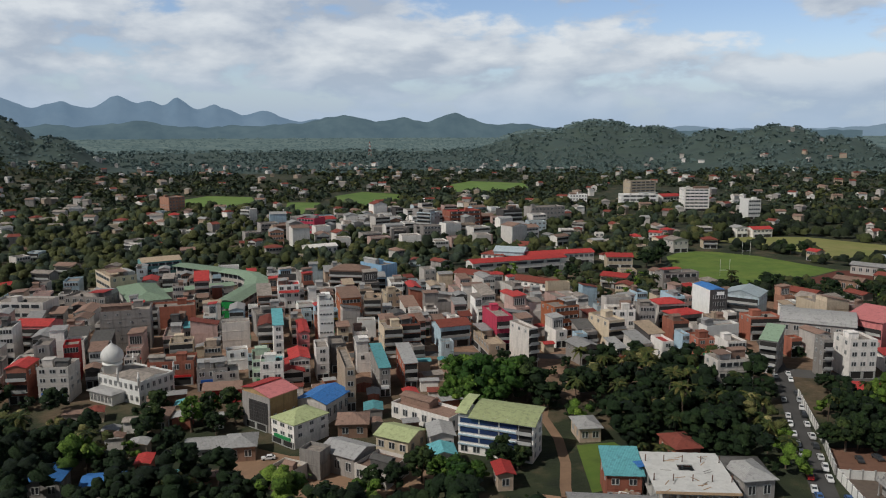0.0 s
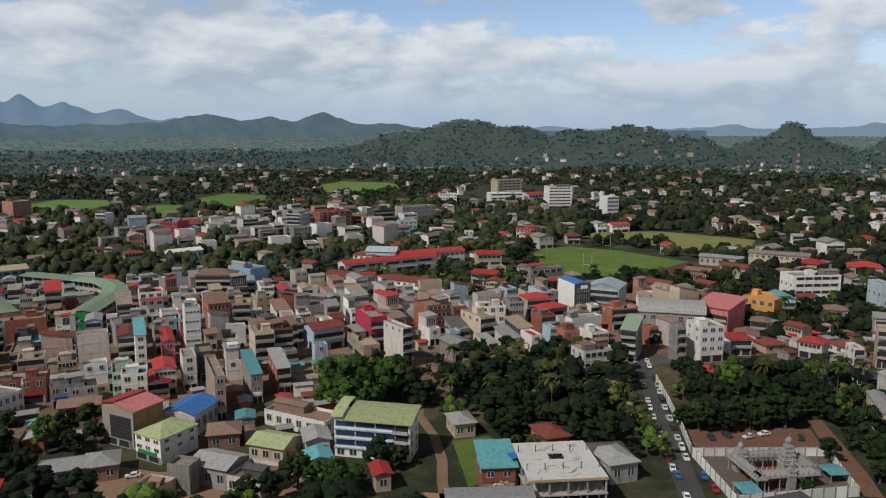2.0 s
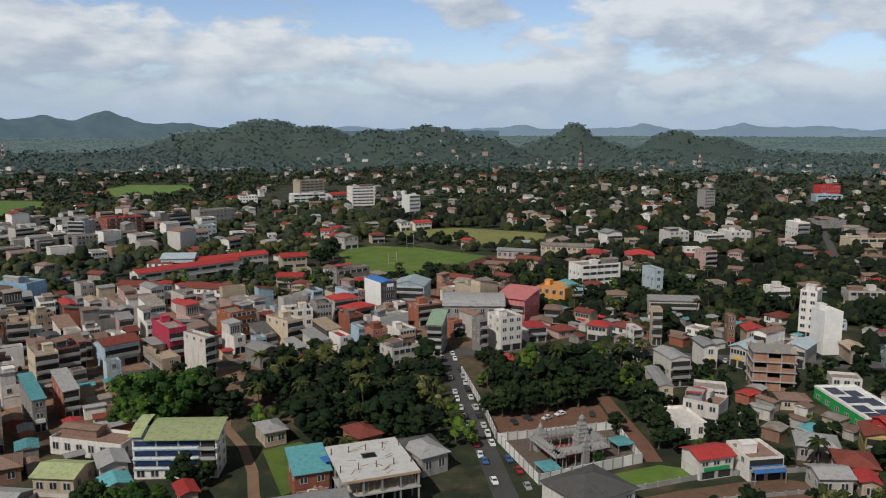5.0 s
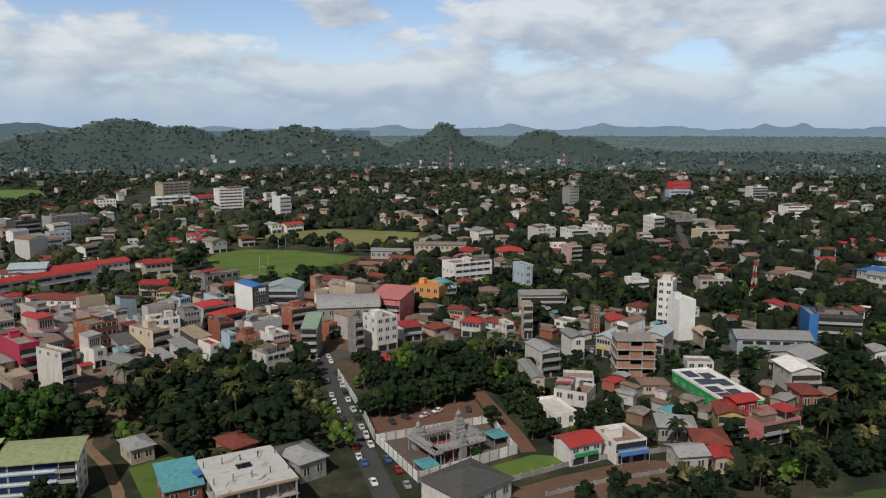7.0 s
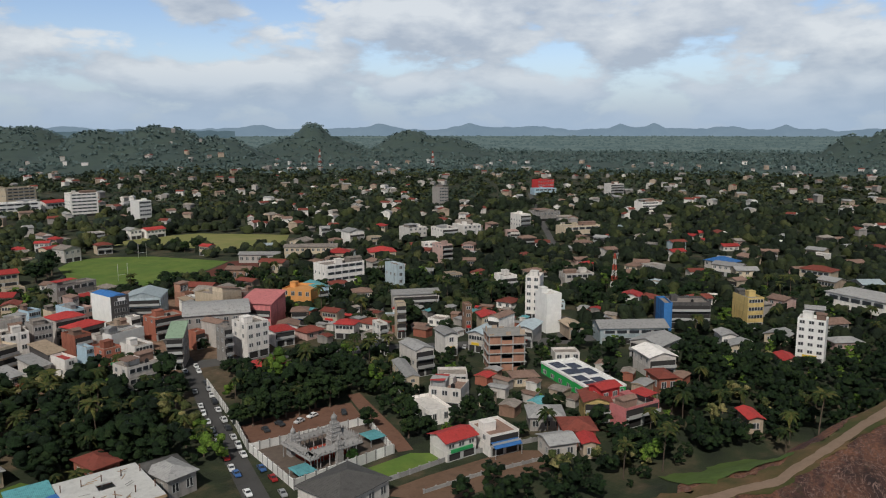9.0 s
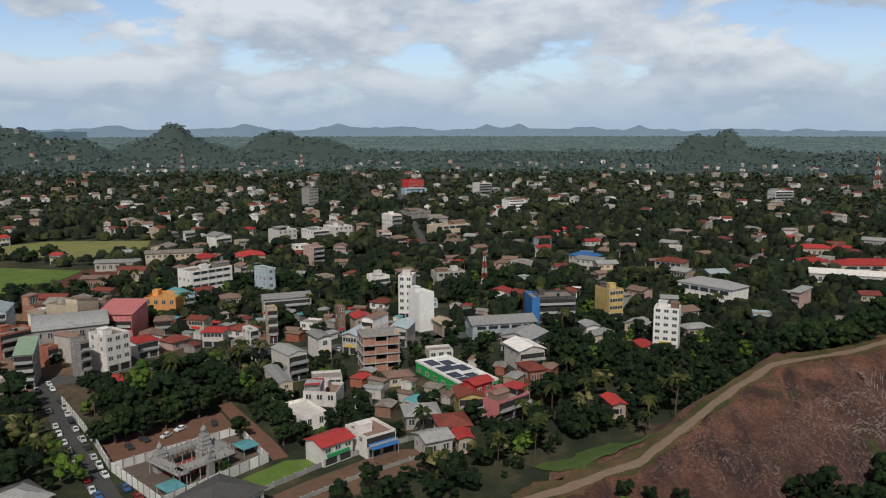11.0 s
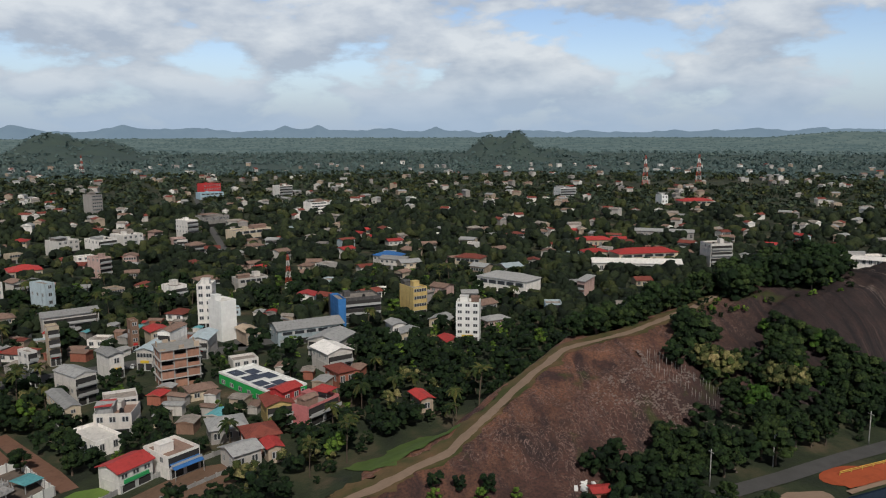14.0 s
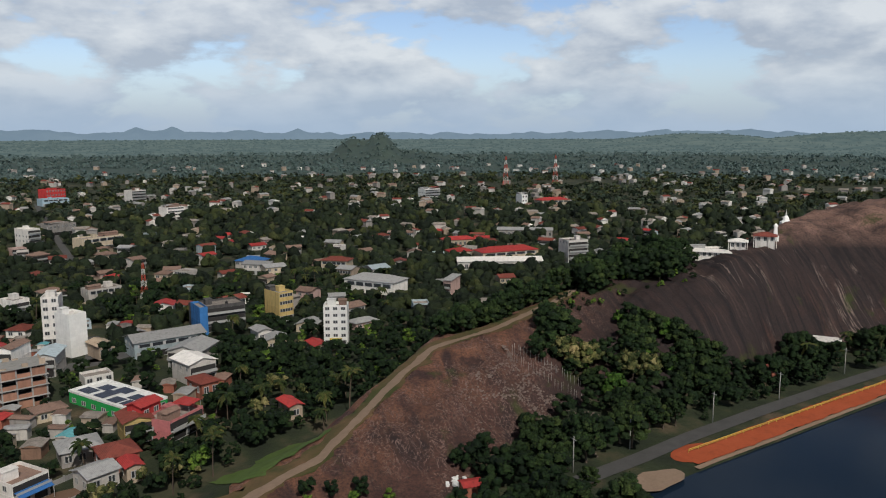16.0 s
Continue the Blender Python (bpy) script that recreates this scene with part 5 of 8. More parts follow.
building(-86.8, 237.6, 14.0, 9.0, 8, 10.4, 2, "brick", "flat", "concrete")
building(-89.7, 255.2, 7.7, 8.0, 9, 14.6, 3, "cream", "flat", "concrete")
building(-77.6, 250.0, 5.6, 7.4, 9, 16.2, 3, "tan", "flat", "concrete")
building(-72.7, 232.8, 9.2, 8.0, 7, 15.4, 2, "grey", "flat", "concrete")
building(-66.2, 221.4, 10.4, 7.0, 4, 10.4, 1, "red", "gable", "rust")
building(-68.5, 232.6, 7.9, 7.0, 6, 16.2, 2, "pale", "flat", "greysheet")
building(-57.6, 234.6, 5.8, 12.0, 10, 14.0, 3, "mint", "flat", "concrete")
building(-53.3, 230.4, 7.0, 8.0, 10, 10.4, 3, "white", "flat", "teal")
building(-58.1, 261.7, 3.3, 14.0, 14, 14.0, 5, "white", "shed", "teal")
building(-47.0, 241.1, 6.3, 12.0, 8, 14.0, 3, "white", "gable", "redsheet")
building(-48.9, 237.2, 7.1, 12.0, 5, 14.0, 2, "white", "gable", "redsheet")
building(-50.7, 268.8, 3.5, 18.0, 10, 14.0, 3, "pink", "gable", "redsheet")
building(-42.7, 271.1, 5.1, 9.0, 20, 14.0, 6, "whiteclean", "flat", "white", front="s")
building(-40.0, 243.2, 4.0, 10.0, 11, 14.0, 4, "white", "flat", "concrete")
building(-29.2, 221.3, 2.9, 22.0, 13, 14.0, 4, "tan", "flat", "concrete")
building(-19.8, 231.6, 3.3, 18.0, 9, 14.0, 3, "grey", "shed", "teal")
building(-11.8, 237.4, 4.1, 14.0, 8, 14.0, 3, "brick", "shed", "greysheet")
building(-18.7, 264.6, 6.6, 12.0, 12, 14.0, 4, "cream", "flat", "concrete")
building(-12.7, 268.6, 7.2, 9.0, 12, 14.3, 4, "brick", "flat", "teal")
building(-28.7, 307.2, 7.0, 9.8, 13, 1.9, 4, "tan", "flat", "tan")
building(-40.5, 321.7, 8.5, 12.0, 10, 17.8, 3, "orange", "shed", "rust")
building(-23.1, 336.1, 6.8, 9.0, 9, 19.3, 3, "cream", "flat", "concrete")
building(-71.2, 298.3, 8.6, 12.0, 9, 22.9, 3, "grey", "flat", "concrete")
screen_house(-47.5, 201.7, 11.2, 9.6, 9.5, -37.1)
building(-37.5, 191.2, 9.1, 11.5, 6.5, -39.8, 3, "white", "hip", "limesheet", front="w")
building(-34.0, 207.5, 11.9, 9.6, 6, 66.0, 1, "pale", "gable", "bluesheet")
building(-10.8, 185.1, 9.5, 8.6, 4, -29.2, 1, "cream", "gable", "limesheet")
building(-22.8, 173.2, 9.9, 8.3, 5, -31.0, 1, "grey", "gable", "greysheet")
building(-14.3, 167.8, 8.8, 9.4, 4.5, -30.5, 1, "pale", "flat", "rust")
building(-35.8, 166.4, 6.5, 6.0, 4, -27.5, 1, "pale", "flat", "tan")
building(-30.0, 169.6, 5.6, 4.6, 7, -24.1, 2, "grey", "flat", "concrete", front="n")
building(-24.1, 195.2, 7.7, 8.0, 4, 4.0, 1, "brown", "hip", "rust")
building(-4.1, 203.0, 20.5, 8.0, 4.5, -38.3, 1, "white", "flat", "rust")
building(-76.9, 199.0, 5.1, 9.0, 4, 6.5, 1, "tan", "hip", "rust")
building(-50.1, 180.8, 6.8, 8.0, 4, 10.4, 1, "brown", "hip", "greysheet")
building(-58.9, 181.0, 9.1, 7.0, 3, 10.4, 1, "grey", "gable", "greysheet")
building(-74.8, 158.4, 7.2, 7.0, 4, 8.6, 1, "grey", "gable", "bluesheet")
building(-88.1, 161.2, 6.8, 7.0, 4, 6.9, 1, "grey", "gable", "bluesheet")
building(-68.8, 334.3, 9.4, 10.0, 13, 14.2, 4, "whiteclean", "flat", "redsheet")
building(-33.4, 392.2, 16.9, 10.5, 12, -45.3, 3, "blue", "flat", "concrete", front="n")
building(-46.1, 374.7, 17.9, 12.0, 12, -9.1, 4, "brown", "hip", "rust")
building(-161.5, 372.0, 26.0, 12.4, 11, -51.7, 3, "cream", "flat", "tan")
building(-156.0, 416.0, 20.6, 12.0, 9.5, 32.1, 3, "tealwall", "gable", "tan", front="c")
building(20.2, 279.9, 6.1, 18.0, 13, 14.0, 3, "magenta", "flat", "concrete")
building(27.6, 255.9, 3.6, 12.7, 14, 25.6, 5, "pale", "flat", "concrete", front="b")
building(46.2, 296.3, 10.9, 11.0, 12, 20.7, 4, "orange", "flat", "concrete")
building(61.9, 283.4, 6.9, 14.2, 10, 21.1, 3, "cream", "flat", "concrete")
building(2.8, 280.8, 11.7, 10.0, 8, 20.1, 2, "bluewhite", "gable", "redtile")
building(16.2, 270.8, 24.0, 6.0, 6, -76.9, 2, "tan", "flat", "tan")
building(69.1, 293.4, 10.3, 9.0, 11, 1.1, 3, "white", "flat", "concrete")
building(79.3, 295.2, 6.3, 9.0, 12, 1.6, 4, "grey", "flat", "concrete")
building(92.0, 308.0, 11.4, 9.0, 10, 9.4, 3, "pale", "hip", "redsheet")
building(95.2, 297.6, 12.4, 8.0, 8, 19.9, 2, "grey", "hip", "redsheet")
show_hall(111.0, 313.0, 7.4, 15.5, 15, 8.0)
building(107.0, 295.1, 5.4, 8.0, 7, 6.8, 2, "tan", "flat", "concrete")
building(130.6, 324.9, 15.0, 16.0, 10, -34.8, 3, "bluepale", "gable", "bluepale")
building(122.8, 288.8, 12.9, 9.0, 9, 5.4, 3, "brick", "flat", "concrete")
building(75.2, 255.6, 4.0, 9.0, 9, 10.4, 3, "white", "flat", "redsheet")
building(80.9, 252.4, 2.5, 5.9, 12, 10.4, 4, "bluewhite", "flat", "concrete")
building(90.8, 262.6, 6.5, 9.0, 8, 10.4, 3, "brick", "flat", "concrete")
building(98.5, 255.5, 6.9, 9.0, 9, 10.4, 3, "white", "flat", "concrete")
building(110.6, 250.1, 5.4, 13.0, 11, -33.3, 4, "grey", "shed", "greensheet", front="b")
building(89.1, 230.9, 12.1, 8.0, 10, 10.4, 3, "pale", "flat", "concrete")
building(67.7, 260.3, 4.6, 10.0, 7, 16.8, 2, "pale", "shed", "greysheet")
building(48.6, 259.3, 7.5, 10.0, 6, 20.8, 2, "grey", "gable", "greysheet")
building(59.7, 257.3, 3.4, 8.0, 6, 18.5, 2, "pale", "shed", "greysheet")
building(123.8, 241.8, 2.9, 6.8, 13, -1.9, 4, "grey", "flat", "concrete")
building(134.8, 243.2, 8.9, 10.0, 13, 2.5, 4, "white", "flat", "concrete")
building(140.7, 280.8, 24.6, 16.0, 9, -25.3, 2, "grey", "arch", "greysheet")
building(161.8, 280.6, 13.7, 16.0, 10, -53.9, 2, "pink", "shed", "pink")
building(57.5, 177.3, 6.3, 9.0, 5, 8.8, 1, "brick", "hip", "redtile")
building(67.7, 161.0, 7.1, 10.0, 5, 8.3, 1, "grey", "hip", "greysheet")
building(13.5, 164.1, 3.5, 6.0, 4, 6.7, 1, "tan", "gable", "redsheet")
building(37.4, 192.0, 5.6, 8.0, 4, 6.6, 1, "tan", "hip", "greysheet")
building(-0.8, 185.5, 5.9, 8.0, 4.5, 6.5, 1, "pale", "gable", "greysheet")
building(-0.4, 174.2, 5.7, 6.0, 4, 8.2, 1, "pale", "gable", "teal")
building(-164.4, 646.9, 8.5, 12.0, 14, -17.5, 4, "white", "flat", "concrete")
building(-264.7, 748.5, 17.4, 16.0, 16, 51.2, 5, "terracotta", "flat", "concrete")
building(-100.6, 583.2, 14.6, 16.0, 14, -21.8, 4, "magenta", "flat", "concrete")
building(-96.5, 624.5, 13.5, 12.0, 8, 37.3, 2, "white", "gable", "redsheet")
building(-74.9, 584.5, 10.6, 12.0, 9, 27.9, 2, "white", "flat", "white")
building(-50.1, 607.3, 12.4, 12.0, 12, 27.0, 4, "pale", "flat", "concrete")
building(-11.7, 610.8, 12.9, 14.0, 15, -30.6, 5, "bluepale", "flat", "concrete")
building(15.2, 614.9, 27.2, 16.0, 16, 21.7, 5, "brick", "flat", "redsheet")
building(53.1, 614.4, 16.3, 14.0, 17, 21.6, 5, "dark", "flat", "concrete")
building(86.8, 654.1, 31.9, 14.0, 15, 21.2, 4, "grey", "flat", "concrete")
building(146.8, 833.9, 18.7, 12.0, 10, -1.3, 3, "whiteclean", "flat", "white")
building(231.4, 902.7, 33.6, 16.0, 20, 17.4, 6, "cream", "flat", "concrete")
building(206.7, 810.7, 38.1, 16.0, 12, -1.3, 3, "whiteclean", "flat", "white")
building(241.1, 820.4, 21.7, 16.0, 9, 15.3, 2, "white", "gable", "redsheet")
building(248.6, 757.6, 24.4, 18.0, 22, -1.5, 7, "white", "flat", "concrete")
building(274.7, 683.3, 12.1, 14.0, 18, 9.8, 5, "whiteclean", "flat", "white")
building(221.5, 569.9, 8.9, 10.0, 7, 10.5, 2, "white", "gable", "greysheet")
building(236.6, 569.2, 15.6, 10.0, 6, 9.2, 2, "white", "gable", "redsheet")
building(-80.4, 494.4, 20.8, 9.0, 5, 30.4, 1, "white", "gable", "white")
building(-117.6, 574.7, 22.6, 14.0, 8, 36.6, 2, "tan", "flat", "concrete")
building(-7.3, 372.4, 4.5, 7.4, 6, 10.4, 2, "grey", "flat", "concrete")
building(153.6, 500.4, 11.1, 12.0, 8, 14.6, 2, "pale", "gable", "concrete")
building(119.8, 386.3, 20.4, 8.0, 8, 14.5, 2, "grey", "flat", "concrete")
building(40.5, 449.9, 17.6, 14.0, 9, -18.7, 2, "bluepale", "gable", "bluepale")
building(140.3, 153.5, 13.0, 7.2, 4.5, -104.8, 1, "white", "flat", "white")
building(150.6, 156.1, 9.7, 9.0, 7, -60.6, 2, "pale", "flat", "rust")
building(138.2, 126.8, 8.7, 10.3, 5.8, -15.3, 2, "white", "flat", "rust")
building(127.8, 131.0, 9.2, 7.0, 5, -7.7, 2, "white", "gable", "redsheet", front="w")
building(159.3, 127.1, 9.3, 9.0, 4, -43.2, 1, "grey", "hip", "greysheet")
building(157.2, 114.9, 8.2, 9.0, 4.5, -40.3, 1, "brick", "hip", "redtile")
building(146.7, 113.0, 7.3, 7.0, 4, -25.4, 1, "pale", "gable", "greysheet")
building(152.0, 107.6, 3.5, 6.0, 4, -39.8, 1, "tan", "gable", "redsheet")
building(174.2, 121.3, 7.2, 9.0, 6, -43.7, 2, "yellow", "gable", "redtile")
building(209.3, 121.1, 5.8, 9.0, 5, -31.2, 1, "brick", "hip", "redtile")
building(238.9, 141.5, 11.9, 14.0, 6, -86.2, 2, "pale", "gable", "greysheet")
building(222.1, 131.5, 9.3, 12.0, 7, -31.2, 2, "pale", "gable", "white")
building(251.1, 159.9, 26.0, 12.0, 6, -40.0, 2, "bluepale", "gable", "greysheet")
building(202.1, 190.9, 5.9, 13.8, 7, -73.3, 2, "pale", "gable", "bluepale")
building(211.4, 190.7, 4.8, 11.4, 11, -79.3, 3, "white", "gable", "rust")
building(219.2, 183.6, 6.4, 12.8, 7, -66.5, 2, "pale", "gable", "bluepale")
building(251.9, 208.3, 6.1, 9.0, 19, -61.3, 6, "white", "flat", "white", front="w")
building(239.2, 190.5, 6.8, 9.0, 16, -19.9, 5, "whiteclean", "flat", "white", front="n")
building(239.0, 178.5, 5.8, 10.0, 5, -31.2, 1, "tan", "gable", "tan")
building(169.4, 211.8, 2.9, 6.8, 12, -14.2, 4, "white", "flat", "concrete")
building(150.2, 175.4, 18.1, 4.0, 7, -116.2, 3, "cream", "gable", "greysheet", front="w")
building(165.3, 187.3, 6.6, 12.0, 9, -13.1, 3, "pale", "gable", "greysheet")
building(187.5, 196.1, 4.8, 10.0, 8, -21.1, 2, "white", "gable", "greysheet")
building(189.7, 224.4, 3.6, 5.9, 14, -31.1, 4, "cream", "flat", "concrete")
building(213.2, 210.9, 2.8, 5.1, 12, -31.1, 4, "brown", "flat", "concrete")
building(230.7, 321.8, 23.3, 12.0, 13, -4.1, 4, "white", "flat", "concrete")
building(245.1, 293.9, 4.8, 11.3, 14, -8.3, 4, "bluepale", "flat", "concrete")
building(192.4, 297.1, 14.1, 14.0, 9, -57.7, 2, "orangeclean", "flat", "orangeclean")
building(201.3, 299.2, 6.6, 14.0, 8, -11.9, 2, "bluewhite", "gable", "teal")
building(322.2, 238.4, 16.0, 9.0, 7, -31.1, 2, "pale", "flat", "concrete")
building(287.1, 256.6, 7.5, 10.0, 8, -16.6, 2, "white", "flat", "concrete")
building(227.1, 258.4, 21.0, 9.0, 7, -31.1, 2, "pale", "gable", "greysheet")
building(317.6, 335.7, 6.9, 12.0, 12, -11.8, 4, "pinkpale", "flat", "concrete")
building(370.4, 423.1, 15.2, 14.0, 10, -9.6, 3, "white", "flat", "white")
building(379.8, 398.9, 13.4, 16.0, 11, -12.0, 3, "white", "flat", "concrete")
building(404.2, 400.7, 15.2, 16.0, 11, -13.7, 3, "white", "flat", "white")
building(326.9, 438.6, 11.9, 12.0, 9, -5.0, 2, "white", "gable", "greysheet")
building(466.1, 401.4, 9.0, 16.0, 14, -17.7, 4, "white", "flat", "white")
building(534.8, 432.8, 23.4, 16.0, 9, -19.4, 2, "grey", "flat", "concrete")
building(543.8, 577.9, 10.9, 14.0, 22, -11.5, 7, "grey", "flat", "concrete")
building(784.9, 529.1, 17.6, 16.0, 16, -24.3, 5, "white", "flat", "concrete")
building(651.4, 401.4, 18.3, 14.0, 12, -26.6, 4, "white", "flat", "concrete")
building(806.2, 655.8, 24.9, 16.0, 14, -19.1, 3, "red", "flat", "redsheet")
building(750.9, 610.0, 28.8, 16.0, 8, -30.5, 2, "bluewhite", "flat", "teal")
building(471.9, 349.0, 31.5, 12.0, 9, -21.8, 2, "cream", "flat", "concrete")
building(163.8, 322.3, 7.5, 14.0, 8, -58.3, 2, "pale", "gable", "concrete")
building(285.6, 441.4, 11.2, 12.0, 6, -64.6, 2, "cream", "gable", "concrete")
building(286.0, 157.5, 20.0, 12.0, 11, -44.8, 3, "dark", "flat", "concrete", front="b")
building(275.4, 159.6, 3.2, 13.0, 12.2, -44.8, 4, "bluebold", "flat", "concrete", front="n")
building(305.5, 138.6, 7.0, 12.0, 13, -34.5, 4, "yellow", "flat", "greysheet")
building(273.5, 100.5, 9.0, 7.0, 15.7, -76.0, 6, "whiteclean", "flat", "white", front="w")
building(359.5, 111.0, 28.2, 14.0, 9, -104.3, 2, "white", "hip", "greysheet")
building(406.1, 125.0, 10.8, 10.0, 6, -41.3, 2, "pale", "gable", "bluepale")
building(421.9, 154.0, 16.1, 10.0, 7, -91.8, 2, "cream", "hip", "redtile")
building(395.1, 137.8, 9.3, 9.0, 7, -102.5, 2, "tan", "gable", "greysheet")
building(529.9, 102.4, 23.2, 10.0, 6, -60.9, 1, "cream", "hip", "redsheet")
building(476.6, 91.6, 15.2, 9.0, 6, -60.9, 1, "cream", "hip", "redsheet")
building(479.7, 61.8, 39.1, 14.0, 7, -54.9, 2, "cream", "hip", "redsheet")
building(445.0, 61.3, 49.6, 12.0, 6, -74.6, 1, "white", "gable", "white")
building(479.9, 19.7, 13.9, 12.0, 15, -56.0, 4, "white", "flat", "concrete")
building(591.7, 61.6, 42.2, 10.0, 6, -85.7, 1, "grey", "gable", "greysheet")
building(411.0, 202.3, 15.7, 12.0, 7, -95.4, 2, "pale", "hip", "bluesheet")
building(405.2, 195.4, 16.4, 9.0, 6, -90.3, 2, "pale", "gable", "greysheet")
building(397.8, 183.4, 11.6, 9.0, 6, -45.5, 2, "cream", "gable", "greysheet")
building(370.2, 74.7, 4.3, 9.0, 8, -110.2, 2, "pinkpale", "shed", "greysheet")
building(911.9, 212.8, 21.4, 16.0, 13, -45.1, 4, "whiteclean", "flat", "white")
building(834.1, 91.0, 7.4, 12.0, 14, -52.0, 3, "whiteclean", "flat", "white")
building(844.6, 59.0, 34.9, 16.0, 8, -54.3, 2, "cream", "hip", "redsheet")
building(654.5, 403.4, 18.8, 14.0, 9, -32.6, 3, "white", "flat", "concrete")
building(258.4, 102.7, 4.8, 9.0, 4, -49.2, 1, "tan", "gable", "redsheet")
building(198.1, 87.3, 3.8, 8.0, 4, -41.5, 1, "tan", "gable", "redsheet")
building(269.5, 130.1, 5.4, 8.0, 5, -42.1, 1, "white", "gable", "greysheet")
building(259.7, 119.3, 7.1, 8.0, 5, -60.7, 1, "cream", "gable", "greysheet")
building(573.0, -107.8, 20.3, 8.0, 5, -97.7, 1, "white", "hip", "redtile")
building(534.9, -63.1, 27.8, 7.0, 4, -67.9, 1, "white", "flat", "white")
building(711.6, -113.2, 9.7, 8.0, 5, -78.7, 1, "white", "gable", "greysheet")
building(300.1, -81.3, 9.0, 7.0, 3.2, -105.3, 1, "brick", "gable", "white")
building(265.5, -54.5, 8.0, 5.0, 2.3, -69.5, 1, "brick", "gable", "redtile")
building(68.4, 452.2, 43.1, 10.0, 7, 16.4, 2, "white", "gable", "redsheet")
building(41.8, 429.9, 58.3, 10.0, 7, 21.1, 2, "white", "gable", "redsheet")
building(46.7, 373.0, 24.1, 10.0, 6, -38.7, 2, "white", "gable", "redtile")
building(88.6, 385.3, 13.3, 9.0, 6, -33.3, 2, "cream", "gable", "redsheet")
building(102.1, 440.4, 14.7, 10.0, 7, -1.8, 2, "cream", "gable", "redsheet")
building(31.3, 450.4, 14.6, 9.0, 7, -29.4, 2, "white", "hip", "redtile")
building(26.4, 370.8, 5.4, 5.0, 10, -1.0, 2, "white", "hip", "redsheet")
building(17.1, 392.6, 20.1, 10.0, 6, -34.1, 2, "white", "gable", "redtile")
building(202.1, 373.0, 13.1, 8.0, 6, -50.7, 1, "brown", "gable", "rust")
building(167.0, 351.7, 18.8, 9.0, 5, -56.0, 1, "brown", "gable", "redtile")
building(227.1, 379.8, 14.3, 9.0, 6, -56.5, 1, "cream", "gable", "redtile")
building(275.7, 384.4, 12.5, 12.0, 6, -44.4, 1, "cream", "hip", "redsheet")
building(297.9, 370.2, 16.1, 14.0, 6, -31.1, 1, "cream", "hip", "redsheet")
building(271.6, 408.8, 32.7, 9.0, 7, -38.1, 2, "cream", "gable", "concrete")
building(238.5, 415.0, 24.2, 8.0, 5, -42.7, 1, "pale", "gable", "greysheet")
building(166.9, 326.2, 23.7, 12.0, 6, -58.6, 1, "pale", "gable", "concrete")



# ---- single buildings with a shape of their own ----
BAND_BLUE = framed("window_band", 3, 1, 0.12, -0.012, 0.012, ["rail", "glass_blue"])


def long_office():
    """The four-storey building under a green barrel roof."""
    w, d, h = 19.2, 8.5, 9.7
    yaw = -21.8
    x, y = 14.2, 182.6
    take(x, y, w, d, yaw, 1)
    e = thing("office_building", x, y, 0, yaw, "four-storey building with dark window bands and lime-green sheet roof", "building")
    part("wall", loft_mesh("wall", wall_rings(w / 2, d / 2, h, 4, False), ["wall_white"]), e)
    for k in range(1, 4):
        part("window_band", BAND_BLUE, e, "dark blue glass band", at=(-1.6, -d / 2, k * 2.42 + 0.75), scale=(w * 0.8, 1, 1.3))
        part("balcony", BALCONY, e, at=(w / 2 - 2.2, -d / 2, k * 2.42 + 0.1), scale=(3.8, 0.9, 0.85))
        part("slab_edge", boxes_mesh("slab_edge", [(-w / 2 - 0.05, -d / 2 - 0.35, k * 2.42 - 0.12, w / 2 - 4.2, -d / 2 - 0.004, k * 2.42 + 0.16)], ["wall_bluewhite"]), e)
    part("parapet", boxes_mesh("parapet", [(-w / 2, -d / 2 - 0.2, h - 0.3, w / 2, -d / 2 - 0.004, h + 0.25)], ["wall_white"]), e)
    row_of_windows(e, w, -d / 2, 0.5, 6, 1.9, 1.7)
    for k in range(4):
        row_of_windows(e, d, 0, k * 2.42 + 0.9, 2, 1.2, 1.2, 90, w / 2)
    n = 12
    for nm, x0, x1, lift in (("roof", -w / 2 + 2.8, w / 2 + 0.8, 0.0), ("stair_roof", -w / 2 - 0.5, -w / 2 + 2.5, 0.9)):
        v, f = [], []
        for i in range(n + 1):
            u = i / n
            yy, zz = -d / 2 - 1.0 + (d + 2.0) * u, h + lift + 0.2 + 1.5 * math.sin(u * math.pi * 0.62)
            v += [(x0, yy, zz), (x1, yy, zz), (x0, yy, zz - 0.18), (x1, yy, zz - 0.18)]
        for i in range(n):
            p, q = 4 * i, 4 * i + 4
            f += [(p, p + 1, q + 1, q), (p + 2, q + 2, q + 3, p + 3), (p, q, q + 2, p + 2), (p + 1, p + 3, q + 3, q + 1)]
        f += [(0, 2, 3, 1), (4 * n, 4 * n + 1, 4 * n + 3, 4 * n + 2)]
        part(nm, mesh_from(nm, v, f, "roof_limesheet"), e)
    for k in range(7):
        part("roof_post", boxes_mesh("roof_post", [(-0.08, -0.08, h, 0.08, 0.08, h + 0.6)], ["rail"]), e, at=(-w / 2 + 0.4 + k * (w - 0.8) / 6, -d / 2 + 0.2, 0))


long_office()


